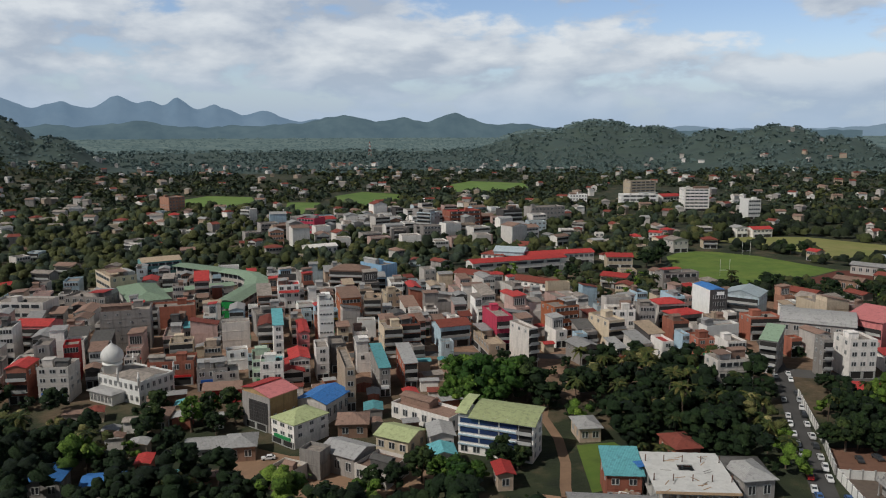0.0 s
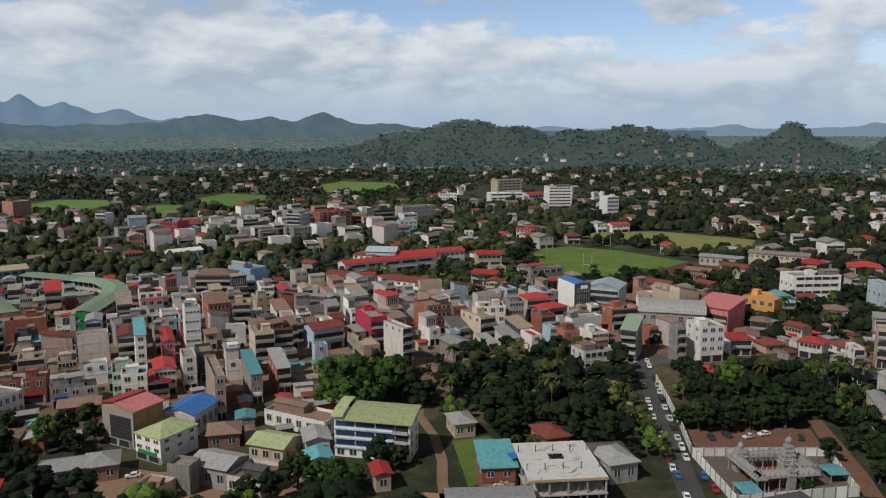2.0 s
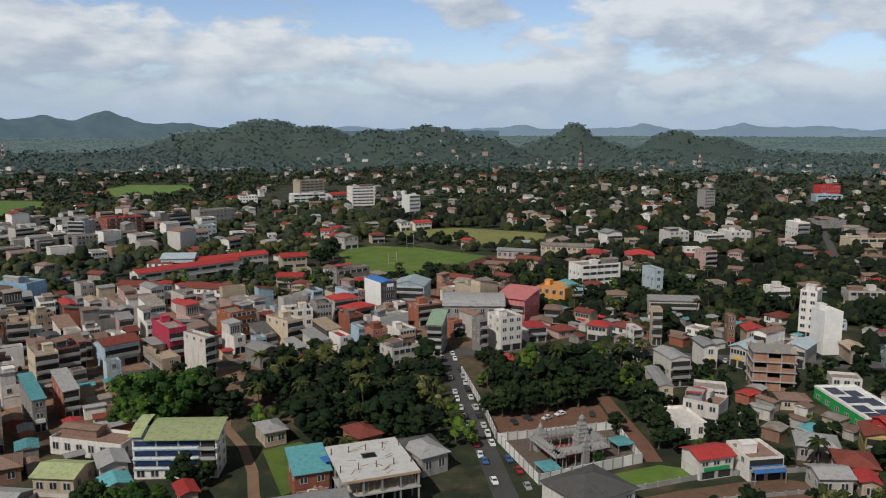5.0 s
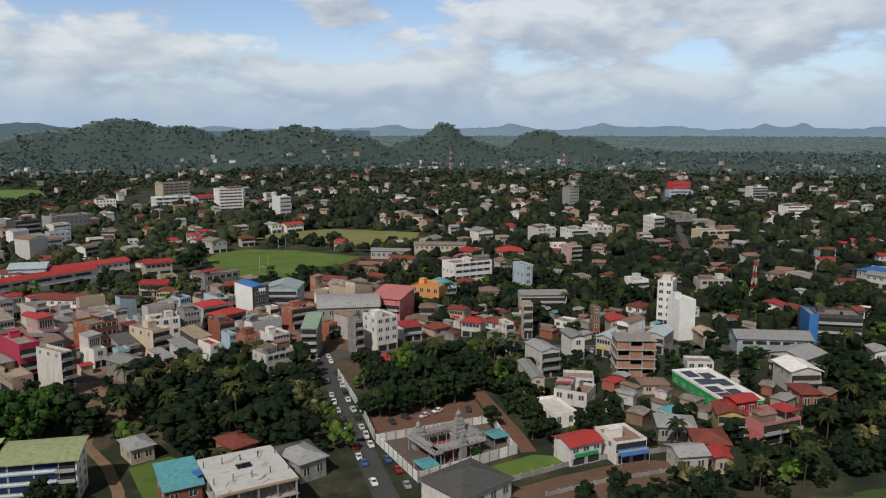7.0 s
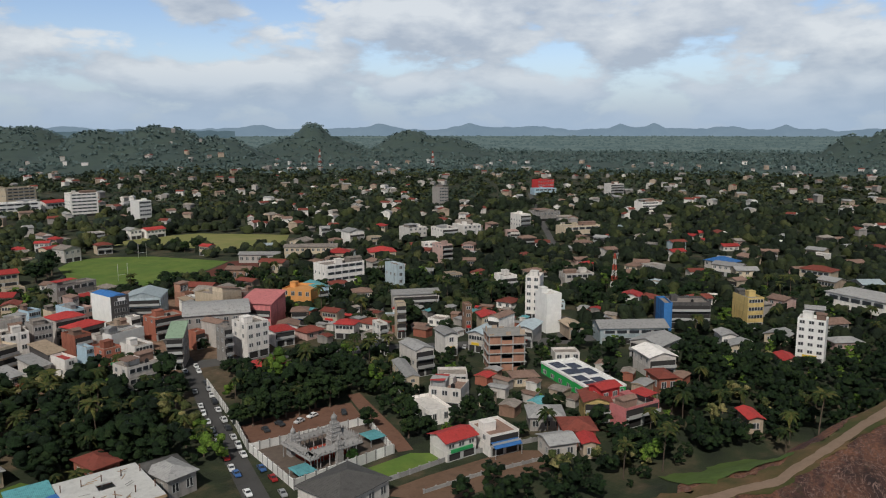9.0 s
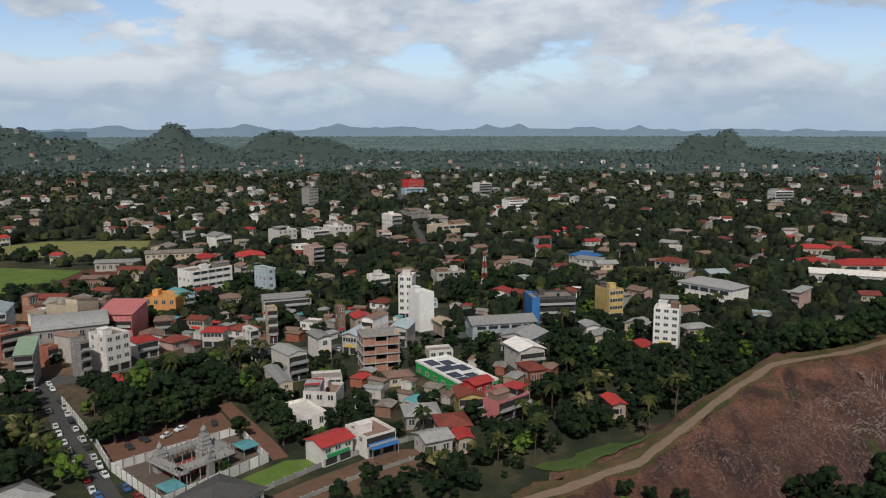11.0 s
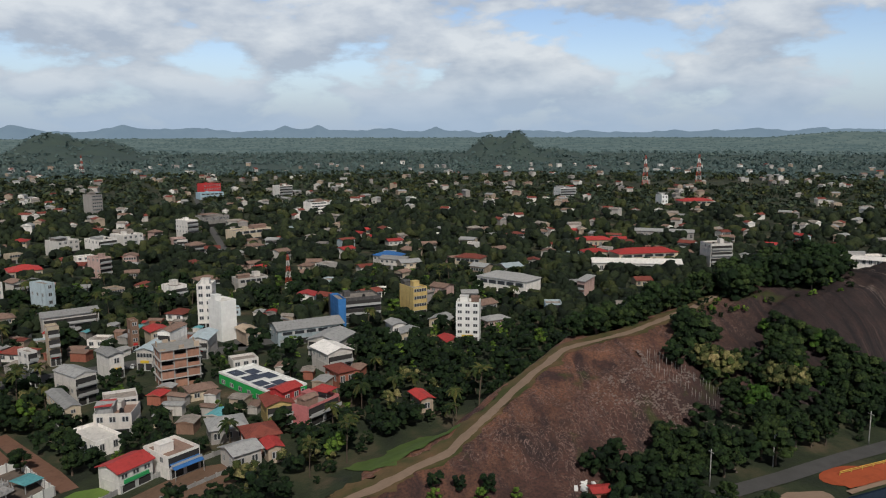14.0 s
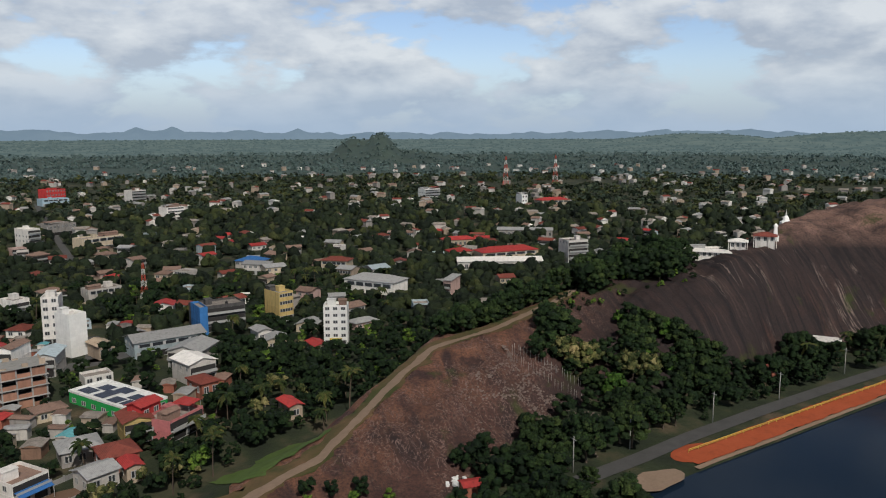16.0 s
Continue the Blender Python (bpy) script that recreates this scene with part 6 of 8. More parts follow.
def slab_building():
    """A concrete frame still being built: slab over slab, props, starter bars."""
    x, y, yaw = 51.8, 153.8, -4.0
    w, d = 17.0, 19.5
    take(x, y, w, d, yaw, 1.5)
    e = thing("unfinished_building", x, y, 0, yaw, "unfinished concrete frame with a pale bare slab and timber props", "building")
    a, b = w / 2, d / 2
    hole = (-1.6, 0.4, 1.8, 3.6)
    v = [(-a, -b), (a, -b), (a, b), (-a, b), (hole[0], hole[1]), (hole[2], hole[1]), (hole[2], hole[3]), (hole[0], hole[3])]
    for nm, z0, z1, mat in (("roof_slab", 7.7, 8.0, "plaster_white"), ("floor_slab", 4.3, 4.6, "concrete_raw")):
        V = [(p, q, z) for z in (z0, z1) for p, q in v]
        F = []
        for i in range(4):
            j = (i + 1) % 4
            F += [(8 + i, 8 + j, 12 + j, 12 + i), (j, i, 4 + i, 4 + j), (i, j, 8 + j, 8 + i), (4 + j, 4 + i, 12 + i, 12 + j)]
        part(nm, mesh_from(nm, V, F, mat), e)
    col = boxes_mesh("column", [(-0.17, -0.17, -1, 0.17, 0.17, 7.7)], ["concrete_raw"])
    for i in range(5):
        for j in range(5):
            part("column", col, e, at=(-a + 0.4 + i * (w - 0.8) / 4, -b + 0.4 + j * (d - 0.8) / 4, 0))
    prop = boxes_mesh("prop", [(-0.045, -0.045, 4.6, 0.045, 0.045, 7.7)], ["timber"])
    for i in range(26):
        part("prop", prop, e, at=(-a + 0.35 + i * (w - 0.7) / 25, -b + 0.9 + (i % 2) * 0.5, 0))
    for i in range(16):
        part("prop", prop, e, at=(a - 0.6, -b + 0.5 + i * (d - 1) / 15, 0))
    bar = lathe("starter_bars", [(0.12, 7.9), (0.10, 8.6), (0.12, 9.5)], ["rust_bar"], 6)
    for i in range(5):
        for j in (1, 3):
            part("starter_bars", bar, e, at=(-a + 0.6 + i * (w - 1.2) / 4, -b + 0.4 + j * (d - 0.8) / 4, 0))
    part("edge_board", boxes_mesh("edge_board", [(-a, -b - 0.06, 7.55, a, -b - 0.004, 8.12)], ["timber"]), e)
    part("wall", boxes_mesh("wall", [(-a + 0.6, b - 0.5, 0, a - 0.6, b - 0.3, 4.3)], ["concrete_raw"]), e)
    rng = random.Random(3)
    for k in range(22):
        px, py = rng.uniform(-a + 0.8, a - 2.4), rng.uniform(-b + 0.6, b - 1.0)
        if hole[0] - 2.2 < px < hole[2] + 0.2 and hole[1] - 1 < py < hole[3] + 1:
            continue
        t = thing("plank", x + px * math.cos(radians(yaw)), y + py, 8.01, rng.uniform(-60, 60), "loose timber plank lying on a bare slab", "plank", "building planks")
        part("board", boxes_mesh("board", [(-1.1, -0.09, 0, 1.1, 0.09, 0.07)], ["timber" if k % 3 else "concrete_raw"]), t)


def frame_building(x, y, yaw, w, d, floors, sh):
    """A block of open floors: slabs on columns, brick between some of them, a bare top with stub walls."""
    take(x, y, w, d, yaw, 1.5)
    e = thing("unfinished_building", x, y, 0, yaw, "unfinished block of red-brown brick between bare concrete floors", "building")
    a, b = w / 2, d / 2
    for k in range(1, floors + 1):
        part("floor_slab", loft_mesh("floor_slab", [(a + 0.4, b + 0.5, k * sh - 0.22), (a + 0.4, b + 0.5, k * sh)], ["concrete_raw"]), e)
    col = boxes_mesh("column", [(-0.2, -0.2, -1, 0.2, 0.2, floors * sh - 0.2)], ["concrete_raw"])
    for i in range(4):
        for j in range(3):
            if j != 1 or i in (0, 3):
                part("column", col, e, at=((i / 3 - 0.5) * (w - 0.4), (j / 2 - 0.5) * (d - 0.4), 0))
    fill = boxes_mesh("infill_wall", [(-0.5, -0.1, 0, 0.5, 0.1, 1)], ["wall_terracotta"])
    # dark sheet added to give the open floors their inner shade
    dark = boxes_mesh("shade_wall", [(-0.5, -0.1, 0, 0.5, 0.1, 1)], ["void_shade"])
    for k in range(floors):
        part("shade_wall", dark, e, at=(0, 0.3, k * sh), scale=(w - 0.6, 1, sh - 0.3))
        for i in range(3):
            q = (i - 1) * (w - 0.4) / 3
            part("infill_wall", fill, e, at=(q, -b + 0.25, k * sh), scale=((w - 0.4) / 3 - 0.42, 1, sh * (0.38, 0.75, 0.38, 0.9)[(i + k) % 4]))
        for s in (-1, 1):
            part("infill_wall", fill, e, at=(s * (a - 0.25), 0, k * sh), scale=(d * 0.75, 1, sh * (0.9 if (k + s) % 3 else 0.45)), turn=90)
    stub = boxes_mesh("stub_wall", [(-0.6, -0.12, 0, 0.6, 0.12, 1)], ["wall_tan"])
    for i, (u, v, t) in enumerate(((-a + 1, -b + 0.2, 0), (0.5, -b + 0.2, 0), (a - 1, -b + 0.2, 0), (a - 0.2, 0, 90), (a - 0.2, 2.5, 90), (-a + 0.2, 1, 90), (0, b - 0.4, 0), (-2.5, b - 0.4, 0))):
        part("stub_wall", stub, e, at=(u, v, floors * sh), scale=(1.4, 1, 0.5 + 0.6 * (i % 3)), turn=t)


surface("rust_bar", (0.14, 0.07, 0.045), 0.8)
slab_building()
frame_building(190.5, 170.5, -36, 12.5, 10, 4, 3.1)
building(39.2, 160.2, 7.5, 10, 6.5, -4, 2, "brick", "shed", "teal")
tarp = thing("tarpaulin", 43.5, 158.0, 7.6, 10, "bright blue plastic tarpaulin spread on a roof", "tarpaulin")
part("sheet", grid_mesh("sheet", *np.meshgrid(np.linspace(-1.8, 1.8, 9), np.linspace(-1.6, 1.6, 9)), lambda p, q: 0.25 + 0.14 * np.sin(p * 2.1) * np.cos(q * 2.7), "roof_bluesheet"), tarp)


def debris():
    rng = random.Random(8)
    for k in range(46):
        px, py = rng.gauss(38.5, 2.4), rng.gauss(150.0, 2.6)
        t = thing("scrap", px, py, 0.3 + 5.4 * max(0, 1 - math.hypot(px - 38.5, py - 150) / 7), rng.uniform(0, 360), "broken board and sheet in a heap of building waste", "scrap", "building waste")
        s = rng.uniform(0.5, 1.5)
        part("piece", boxes_mesh("piece", [(-s, -0.3 * s, -0.1, s, 0.3 * s, 0.12 + 0.2 * rng.random())], [rng.choice(("timber", "concrete_raw", "roof_rust", "plaster_white"))]), t)
    part("heap", grid_mesh("heap", *np.meshgrid(np.linspace(-5, 5, 14), np.linspace(-5, 5, 14)), lambda p, q: 5.2 * np.exp(-(p * p + q * q) / 14) + 0.3 * np.sin(p * 3) * np.cos(q * 2.3) - 0.3, "rubble"),
         thing("rubble_heap", 38.5, 150, 0, 0, "heap of grey building rubble", "rubble"))


debris()


def mosque():
    yaw, w, d, h = -29.1, 18.2, 13.0, 7.0
    x, y = -94.0, 225.9
    take(x, y, w, d + 6, yaw, 1)
    e = thing("mosque", x, y, 0, yaw, "white two-storey mosque with an onion dome at its corner", "mosque")
    part("wall", loft_mesh("wall", wall_rings(w / 2, d / 2, h, 2, True), ["plaster_white"]), e)
    v, f, mi = pitched_roof("gable", w - 1.2, d - 1.2, 0.0)
    me = mesh_from("roof", [(p, q, r * 0.6) for p, q, r in v], f, ["roof_concrete", "plaster_white"])
    me.polygons.foreach_set("material_index", mi)
    part("roof", me, e, at=(0, 0, h - 0.5))
    for k in range(2):
        row_of_windows(e, w, -d / 2, 0.9 + k * 3.4, 8, 1.1, 1.7)
        row_of_windows(e, d, 0, 0.9 + k * 3.4, 6, 1.0, 1.7, 90, w / 2)
    part("porch", loft_mesh("porch", [(5.0, 2.2, -1), (5.0, 2.2, 3.2)], ["plaster_white"]), e, at=(-2.5, -d / 2 - 2.2, 0))
    part("porch_roof", loft_mesh("porch_roof", [(5.6, 2.8, 3.2), (5.6, 2.8, 3.4), (4.2, 1.2, 4.0)], ["roof_greysheet"]), e, at=(-2.5, -d / 2 - 2.2, 0))
    row_of_windows(e, 9.6, -d / 2 - 4.4, 0.5, 6, 1.1, 2.2, 0, -2.5)
    mn = lathe("pinnacle", [(0.34, 5.5), (0.34, 8.2), (0.45, 8.3), (0.45, 8.5), (0.26, 8.6), (0.26, 9.2), (0.04, 10.2)], ["plaster_white"], 10)
    for q, r in ((w / 2, -d / 2), (w / 2, d / 2), (-w / 2, d / 2), (0, -d / 2)):
        part("pinnacle", mn, e, at=(q, r, 0))
    drum = part("dome_drum", lathe("dome_drum", [(2.7, 4), (2.7, 9.2), (3.0, 9.3), (3.0, 9.7), (2.5, 10.0)], ["plaster_white"], 24), e, at=(-7.2, -2.5, 0))
    part("dome", lathe("dome", [(2.4, 9.9), (3.1, 10.6), (3.4, 11.6), (3.25, 12.7), (2.6, 13.8), (1.6, 14.7), (0.7, 15.3), (0.18, 15.9), (0.05, 16.8)], ["plaster_white"], 28), drum)


mosque()


def market_hall():
    """A bent market building: wings with open galleries under one green roof."""
    pts, w, h = [(-142.4, 412.1), (-113.5, 394.6), (-99.2, 384.7), (-91.6, 371.1), (-88.7, 355.7), (-92.3, 321.0)], 10.0, 7.4
    e = thing("market_hall", *pts[1], 0, 0, "long bent two-storey market hall under a green sheet roof", "market")
    ox, oy = pts[1]
    for (x0, y0), (x1, y1) in zip(pts, pts[1:]):
        l = math.hypot(x1 - x0, y1 - y0)
        a = math.degrees(math.atan2(y1 - y0, x1 - x0))
        mx, my = (x0 + x1) / 2 - ox, (y0 + y1) / 2 - oy
        take(mx + ox, my + oy, l, w, a, 1)
        part("wall", loft_mesh("wall", wall_rings(l / 2, w / 2 - 0.8, h, 2, False), ["wall_pale"]), e, at=(mx, my, 0), turn=a)
        v, f, mi = pitched_roof("gable", l + 1.5, w, 0.8)
        me = mesh_from("roof", [(p, q, r * 0.55) for p, q, r in v], f, ["roof_greensheet", "wall_pale"])
        me.polygons.foreach_set("material_index", mi)
        part("roof", me, e, at=(mx, my, h), turn=a)
        c, s = math.cos(radians(a)), math.sin(radians(a))
        for k in (0, 1):
            for sd in (-1, 1):
                q = sd * (w / 2 - 0.8)
                part("gallery", BAND, e, "dark open gallery", at=(mx - q * s, my + q * c, k * 4 + 0.9), scale=(l * 0.97, 1, 2.4), turn=a if sd < 0 else a + 180)
    for k in (0, 1):
        part("gable_screen", boxes_mesh("gable_screen", [(-4.4, -0.1, k * 4 + 0.6, 4.4, 0.1, k * 4 + 3.6)], ["green_paint"]), e, "green slatted end wall", at=(-92.4 - ox, 319.6 - oy, 0), turn=6)


market_hall()
building(-138.7, 346.9, 40.0, 17.0, 6, -59.8, 2, "pale", "hip", "greensheet")
building(-119.5, 361.3, 36.0, 7.0, 5, 29.9, 1, "pale", "gable", "greensheet")


def solar_hall():
    x, y, yaw, w, d, h = 194.3, 140.6, -21.5, 12.5, 30.0, 3.9
    take(x, y, w, d, yaw, 2)
    e = thing("supermarket", x, y, 0, yaw, "green and white hall with dark solar panels on top", "building")
    part("wall", loft_mesh("wall", [(w / 2, d / 2, -1), (w / 2, d / 2, h), (w / 2 - 0.2, d / 2 - 0.2, h), (w / 2 - 0.2, d / 2 - 0.2, h - 0.5)], ["green_paint"]), e)
    part("roof", boxes_mesh("roof", [(-w / 2 + 0.2, -d / 2 + 0.2, h - 0.6, w / 2 - 0.2, d / 2 - 0.2, h - 0.35)], ["roof_whiteclean"]), e)
    part("fascia", loft_mesh("fascia", [(w / 2 + 0.12, d / 2 + 0.12, h - 0.5), (w / 2 + 0.12, d / 2 + 0.12, h + 0.15), (w / 2 - 0.35, d / 2 - 0.35, h + 0.15), (w / 2 - 0.35, d / 2 - 0.35, h - 0.3)], ["roof_whiteclean"]), e, "white roof edge")
    panel = loft_mesh("solar_panel", [(0.94, 0.48, 0.0), (0.94, 0.48, 0.05)], ["solar"])
    for bx, by, nx, ny in ((-3.6, 10.5, 2, 6), (0.9, 8.6, 2, 5), (-3.6, 3.4, 3, 5), (2.3, 1.0, 2, 6), (-3.9, -3.6, 2, 5), (0.6, -6.0, 2, 4), (-3.6, -10.4, 2, 6), (1.6, -11.5, 2, 4)):
        for i in range(nx):
            for j in range(ny):
                part("solar_panel", panel, e, at=(bx + i * 1.96, by - 2.5 + j * 1.0, h - 0.2))
    row_of_windows(e, d, 0, 0.5, 6, 2.0, 1.4, -90, -w / 2)
    row_of_windows(e, w, -d / 2, 0.6, 3, 2.6, 2.2)


solar_hall()
building(179.5, 113.0, 13, 9, 6, -11, 2, "pink", "flat", "concrete", front="b", label="red and pink two-storey building with rounded balconies")
building(177.5, 120.5, 7, 5, 8.6, -11, 2, "red", "gable", "redsheet")


def wall_run(label, pts, h, panel, mat="plaster_white", gap=0.0):
    """A garden wall of panels between pillars."""
    e = thing("boundary_wall", *pts[0], 0, 0, label, "wall")
    for (x0, y0), (x1, y1) in zip(pts, pts[1:]):
        l = math.hypot(x1 - x0, y1 - y0)
        a = math.degrees(math.atan2(y1 - y0, x1 - x0))
        n = max(1, round(l / panel))
        me = loft_mesh("panel", [(l / n / 2 - 0.17, 0.09, -0.6), (l / n / 2 - 0.17, 0.09, h - 0.1), (l / n / 2 - 0.17, 0.14, h - 0.1), (l / n / 2 - 0.17, 0.14, h)], [mat])
        pil = loft_mesh("pillar", [(0.16, 0.16, -0.6), (0.16, 0.16, h + 0.1), (0.22, 0.22, h + 0.1), (0.22, 0.22, h + 0.22)], ["temple_stone"])
        for i in range(n):
            q = (i + 0.5) / n
            part("panel", me, e, at=(x0 + (x1 - x0) * q - pts[0][0], y0 + (y1 - y0) * q - pts[0][1], 0), turn=a)
            part("pillar", pil, e, at=(x0 + (x1 - x0) * i / n - pts[0][0], y0 + (y1 - y0) * i / n - pts[0][1], 0), turn=a)
            take(x0 + (x1 - x0) * q, y0 + (y1 - y0) * q, 3, 1)


TA, TB, TC, TD = (87.9, 141.4), (117.0, 141.3), (91.0, 167.0), (124.2, 161.4)
wall_run("white plastered boundary wall of a temple with grey pillars", [TA, TB], 2.6, 2.9)
wall_run("white plastered boundary wall of a temple with grey pillars", [TA, TC], 2.4, 2.9)
wall_run("white plastered boundary wall of a temple with grey pillars", [TB, (120.4, 151), TD], 2.0, 2.9)
wall_run("white wall along the street", [(91.4, 168.8), (96.5, 184), (101, 200), (107, 222)], 2.4, 3.0)
wall_run("white plastered wall behind a temple", [TC, (107, 164.4), TD], 2.2, 2.9)
wall_run("low grey stone wall across a lawn", [(96, 131), (112, 129.5), (127, 128.5), (150, 121)], 1.2, 3.0, "temple_stone")
wall_run("low crumbling stone wall on a terrace", [(108, 120), (124, 117.5), (141, 113)], 0.9, 3.0, "temple_stone")
field("temple_court", [TA, TB, (120.4, 151), TD, TC], "yard", "stained grey-brown temple yard", 0.05)
field("forecourt", [(92.5, 169), (125, 163.5), (131, 178), (112, 184), (97, 184)], "forecourt_earth", "bare red-brown yard with parked cars", 0.04)
field("lane", [(118.2, 141), (121.5, 151), (126, 163.5), (134, 184), (138, 183), (126.5, 150), (122, 139.5)], "forecourt_earth", "bare brown lane along a wall", 0.06)
field("lawn", [(90.5, 139.5), (120, 138.5), (128, 131), (100, 131.5)], "lawn", "green lawn beside a temple wall", 0.05)


def temple():
    e = thing("temple", 102.6, 152.8, 0, -2, "grey carved stone temple with a stepped tower round a red court", "temple")
    e.scale = (0.92, 0.72, 1.0)
    part("court", boxes_mesh("court", [(-5.1, -4.5, -0.2, 6.2, 5.5, 0.9)], ["red_court"]), e, "red paved court")
    stone = "temple_stone"
    # pillared halls on four sides, roof slabs with a row of small figures along the edge
    halls = {"front_hall": (-7.5, -9.5, 9.0, -4.6), "west_hall": (-8.2, -10.5, -5.2, 8.0), "back_hall": (-5.0, 5.6, 10.0, 9.5), "east_hall": (6.4, -4.4, 10.6, 5.4)}
    knob = lathe("finial", [(0.24, 0), (0.26, 0.18), (0.13, 0.34), (0.17, 0.46), (0.04, 0.66)], [stone], 8)
    post = lathe("pillar", [(0.24, -0.5), (0.24, 0.4), (0.16, 0.5), (0.16, 2.9), (0.28, 3.1), (0.28, 3.3)], [stone], 8)
    for nm, (x0, y0, x1, y1) in halls.items():
        cx, cy, a, b = (x0 + x1) / 2, (y0 + y1) / 2, (x1 - x0) / 2, (y1 - y0) / 2
        roof = part(nm, loft_mesh(nm, [(a - 0.3, b - 0.3, 3.3), (a, b, 3.3), (a, b, 3.55), (a - 0.15, b - 0.15, 3.9), (a - 0.4, b - 0.4, 3.9), (a - 0.4, b - 0.4, 3.75)], [stone]), e, at=(cx, cy, 0))
        nx, ny = max(2, round((x1 - x0) / 1.5)), max(2, round((y1 - y0) / 1.5))
        for i in range(nx + 1):
            for yy in (y0 + 0.2, y1 - 0.2):
                part("finial", knob, roof, at=(x0 + 0.2 + i * (x1 - x0 - 0.4) / nx - cx, yy - cy, 3.85))
        for j in range(1, ny):
            for xx in (x0 + 0.2, x1 - 0.2):
                part("finial", knob, roof, at=(xx - cx, y0 + 0.2 + j * (y1 - y0 - 0.4) / ny - cy, 3.85))
        for i in range(0, nx + 1, 2):
            for yy in (y0 + 0.5, y1 - 0.5):
                part("pillar", post, e, at=(x0 + 0.5 + i * (x1 - x0 - 1) / nx, yy, 0))
    part("inner_shrine", loft_mesh("inner_shrine", [(2.2, 1.4, 0), (2.2, 1.4, 3.3)], [stone]), e, at=(8.4, 1.5, 0))

    def tower(cx, cy, a, base, tiers, name, label):
        rings, z = [(a, a, 0), (a, a, base)], base
        for k in range(tiers):
            q = a * (1 - 0.135 * (k + 1))
            rings += [(a * (1 - 0.135 * k) + 0.18, a * (1 - 0.135 * k) + 0.18, z), (a * (1 - 0.135 * k) + 0.18, a * (1 - 0.135 * k) + 0.18, z + 0.22), (q + 0.1, q + 0.1, z + 0.3), (q, q, z + 1.0)]
            z += 1.0
        t = part(name, loft_mesh(name, rings, [stone]), e, label, at=(cx, cy, 0))
        part("cap", lathe("cap", [(a * 0.34, z - 0.05), (a * 0.5, z + 0.4), (a * 0.5, z + 0.8), (a * 0.3, z + 1.3), (0.12, z + 1.6), (0.04, z + 2.2)], [stone], 14), t)
        for k in range(tiers):
            q = a * (1 - 0.135 * k)
            for sx, sy in ((-1, -1), (1, -1), (1, 1), (-1, 1), (0, -1), (0, 1), (-1, 0), (1, 0)):
                part("figure_niche", knob, t, at=(sx * q * 0.94, sy * q * 0.94, base + k + 0.15), scale=(1.0, 1.0, 0.75))

    tower(5.4, 1.2, 1.9, 3.0, 5, "gate_tower", "stepped pyramid tower of carved grey stone")
    tower(-5.0, 6.8, 1.5, 3.6, 2, "small_tower", "small carved tower")
    tower(1.5, -9.2, 0.9, 3.7, 2, "small_tower", "small carved tower")


surface("red_court", (0.30, 0.055, 0.035), 0.9, stain=0.4, scale=0.4)
temple()
for px, py in ((92.6, 145.2), (117.2, 150.0)):
    g = thing("shade_roof", px, py, 0, -5, "teal sheet roof on short posts in a temple yard", "shelter")
    part("sheet", loft_mesh("sheet", [(2.4, 2.8, 2.2), (2.4, 2.8, 2.3), (2.0, 0.4, 2.7)], ["roof_teal"]), g)
    leg = boxes_mesh("post", [(-0.07, -0.07, -0.3, 0.07, 0.07, 2.25)], ["rail"])
    for sx in (-2.1, 2.1):
        for sy in (-2.4, 2.4):
            part("post", leg, g, at=(sx, sy, 0))
building(93.0, 129.5, 15, 13, 4.5, 8, 1, "pale", "hip", "darksheet")
building(33.5, 141.5, 17, 11, 5, -6, 1, "pale", "arch", "greysheet")
building(66.5, 165.0, 12, 9, 4.2, -3, 1, "brown", "hip", "darksheet")


# the shrine on the rock
def stupa(x, y):
    z = rock_at(x, y)
    e = thing("stupa", x, y, z - 0.5, 0, "small white bell-shaped stupa with a pointed spire", "stupa")
    e.scale = (0.62, 0.62, 0.62)
    base = part("plinth", loft_mesh("plinth", [(3.4, 3.4, -1.5), (3.4, 3.4, 1.0), (3.0, 3.0, 1.0), (3.0, 3.0, 1.3)], ["wall_whiteclean"]), e)
    part("dome", lathe("dome", [(2.9, 1.2), (2.9, 1.7), (2.5, 1.8), (2.5, 2.3), (2.15, 2.4), (2.1, 3.2), (1.8, 4.1), (1.2, 4.8), (0.8, 5.0)], ["wall_whiteclean"], 28), e)
    part("harmika", loft_mesh("harmika", [(0.75, 0.75, 4.9), (0.75, 0.75, 5.7)], ["wall_whiteclean"]), e)
    part("spire", lathe("spire", [(0.55, 5.7), (0.45, 6.6), (0.3, 7.6), (0.12, 8.8), (0.03, 9.8)], ["wall_whiteclean"], 14), e)
    take(x, y, 9, 9)


stupa(358.5, -77.0)


def shrine_house(x, y, w, d, h, yaw, roof, label, wall="wall_white"):
    z = rock_at(x, y)
    e = thing("shrine_house", x, y, z, yaw, label, "shrine")
    part("wall", loft_mesh("wall", [(w / 2, d / 2, -3), (w / 2, d / 2, h)], [wall]), e)
    v, f, mi = pitched_roof("hip", w, d, 0.9)
    part("roof", mesh_from("roof", v, f, roof), e, at=(0, 0, h))
    row_of_windows(e, w, -d / 2, 0.8, max(2, round(w / 2.2)), 1.1, 1.7)
    pst = boxes_mesh("post", [(-0.12, -0.12, -2, 0.12, 0.12, h)], ["wall_white"])
    for k in range(4):
        part("post", pst, e, at=(-w / 2 - 0.5 + k * (w + 1) / 3, -d / 2 - 0.6, 0))
    take(x, y, w, d, yaw, 1)


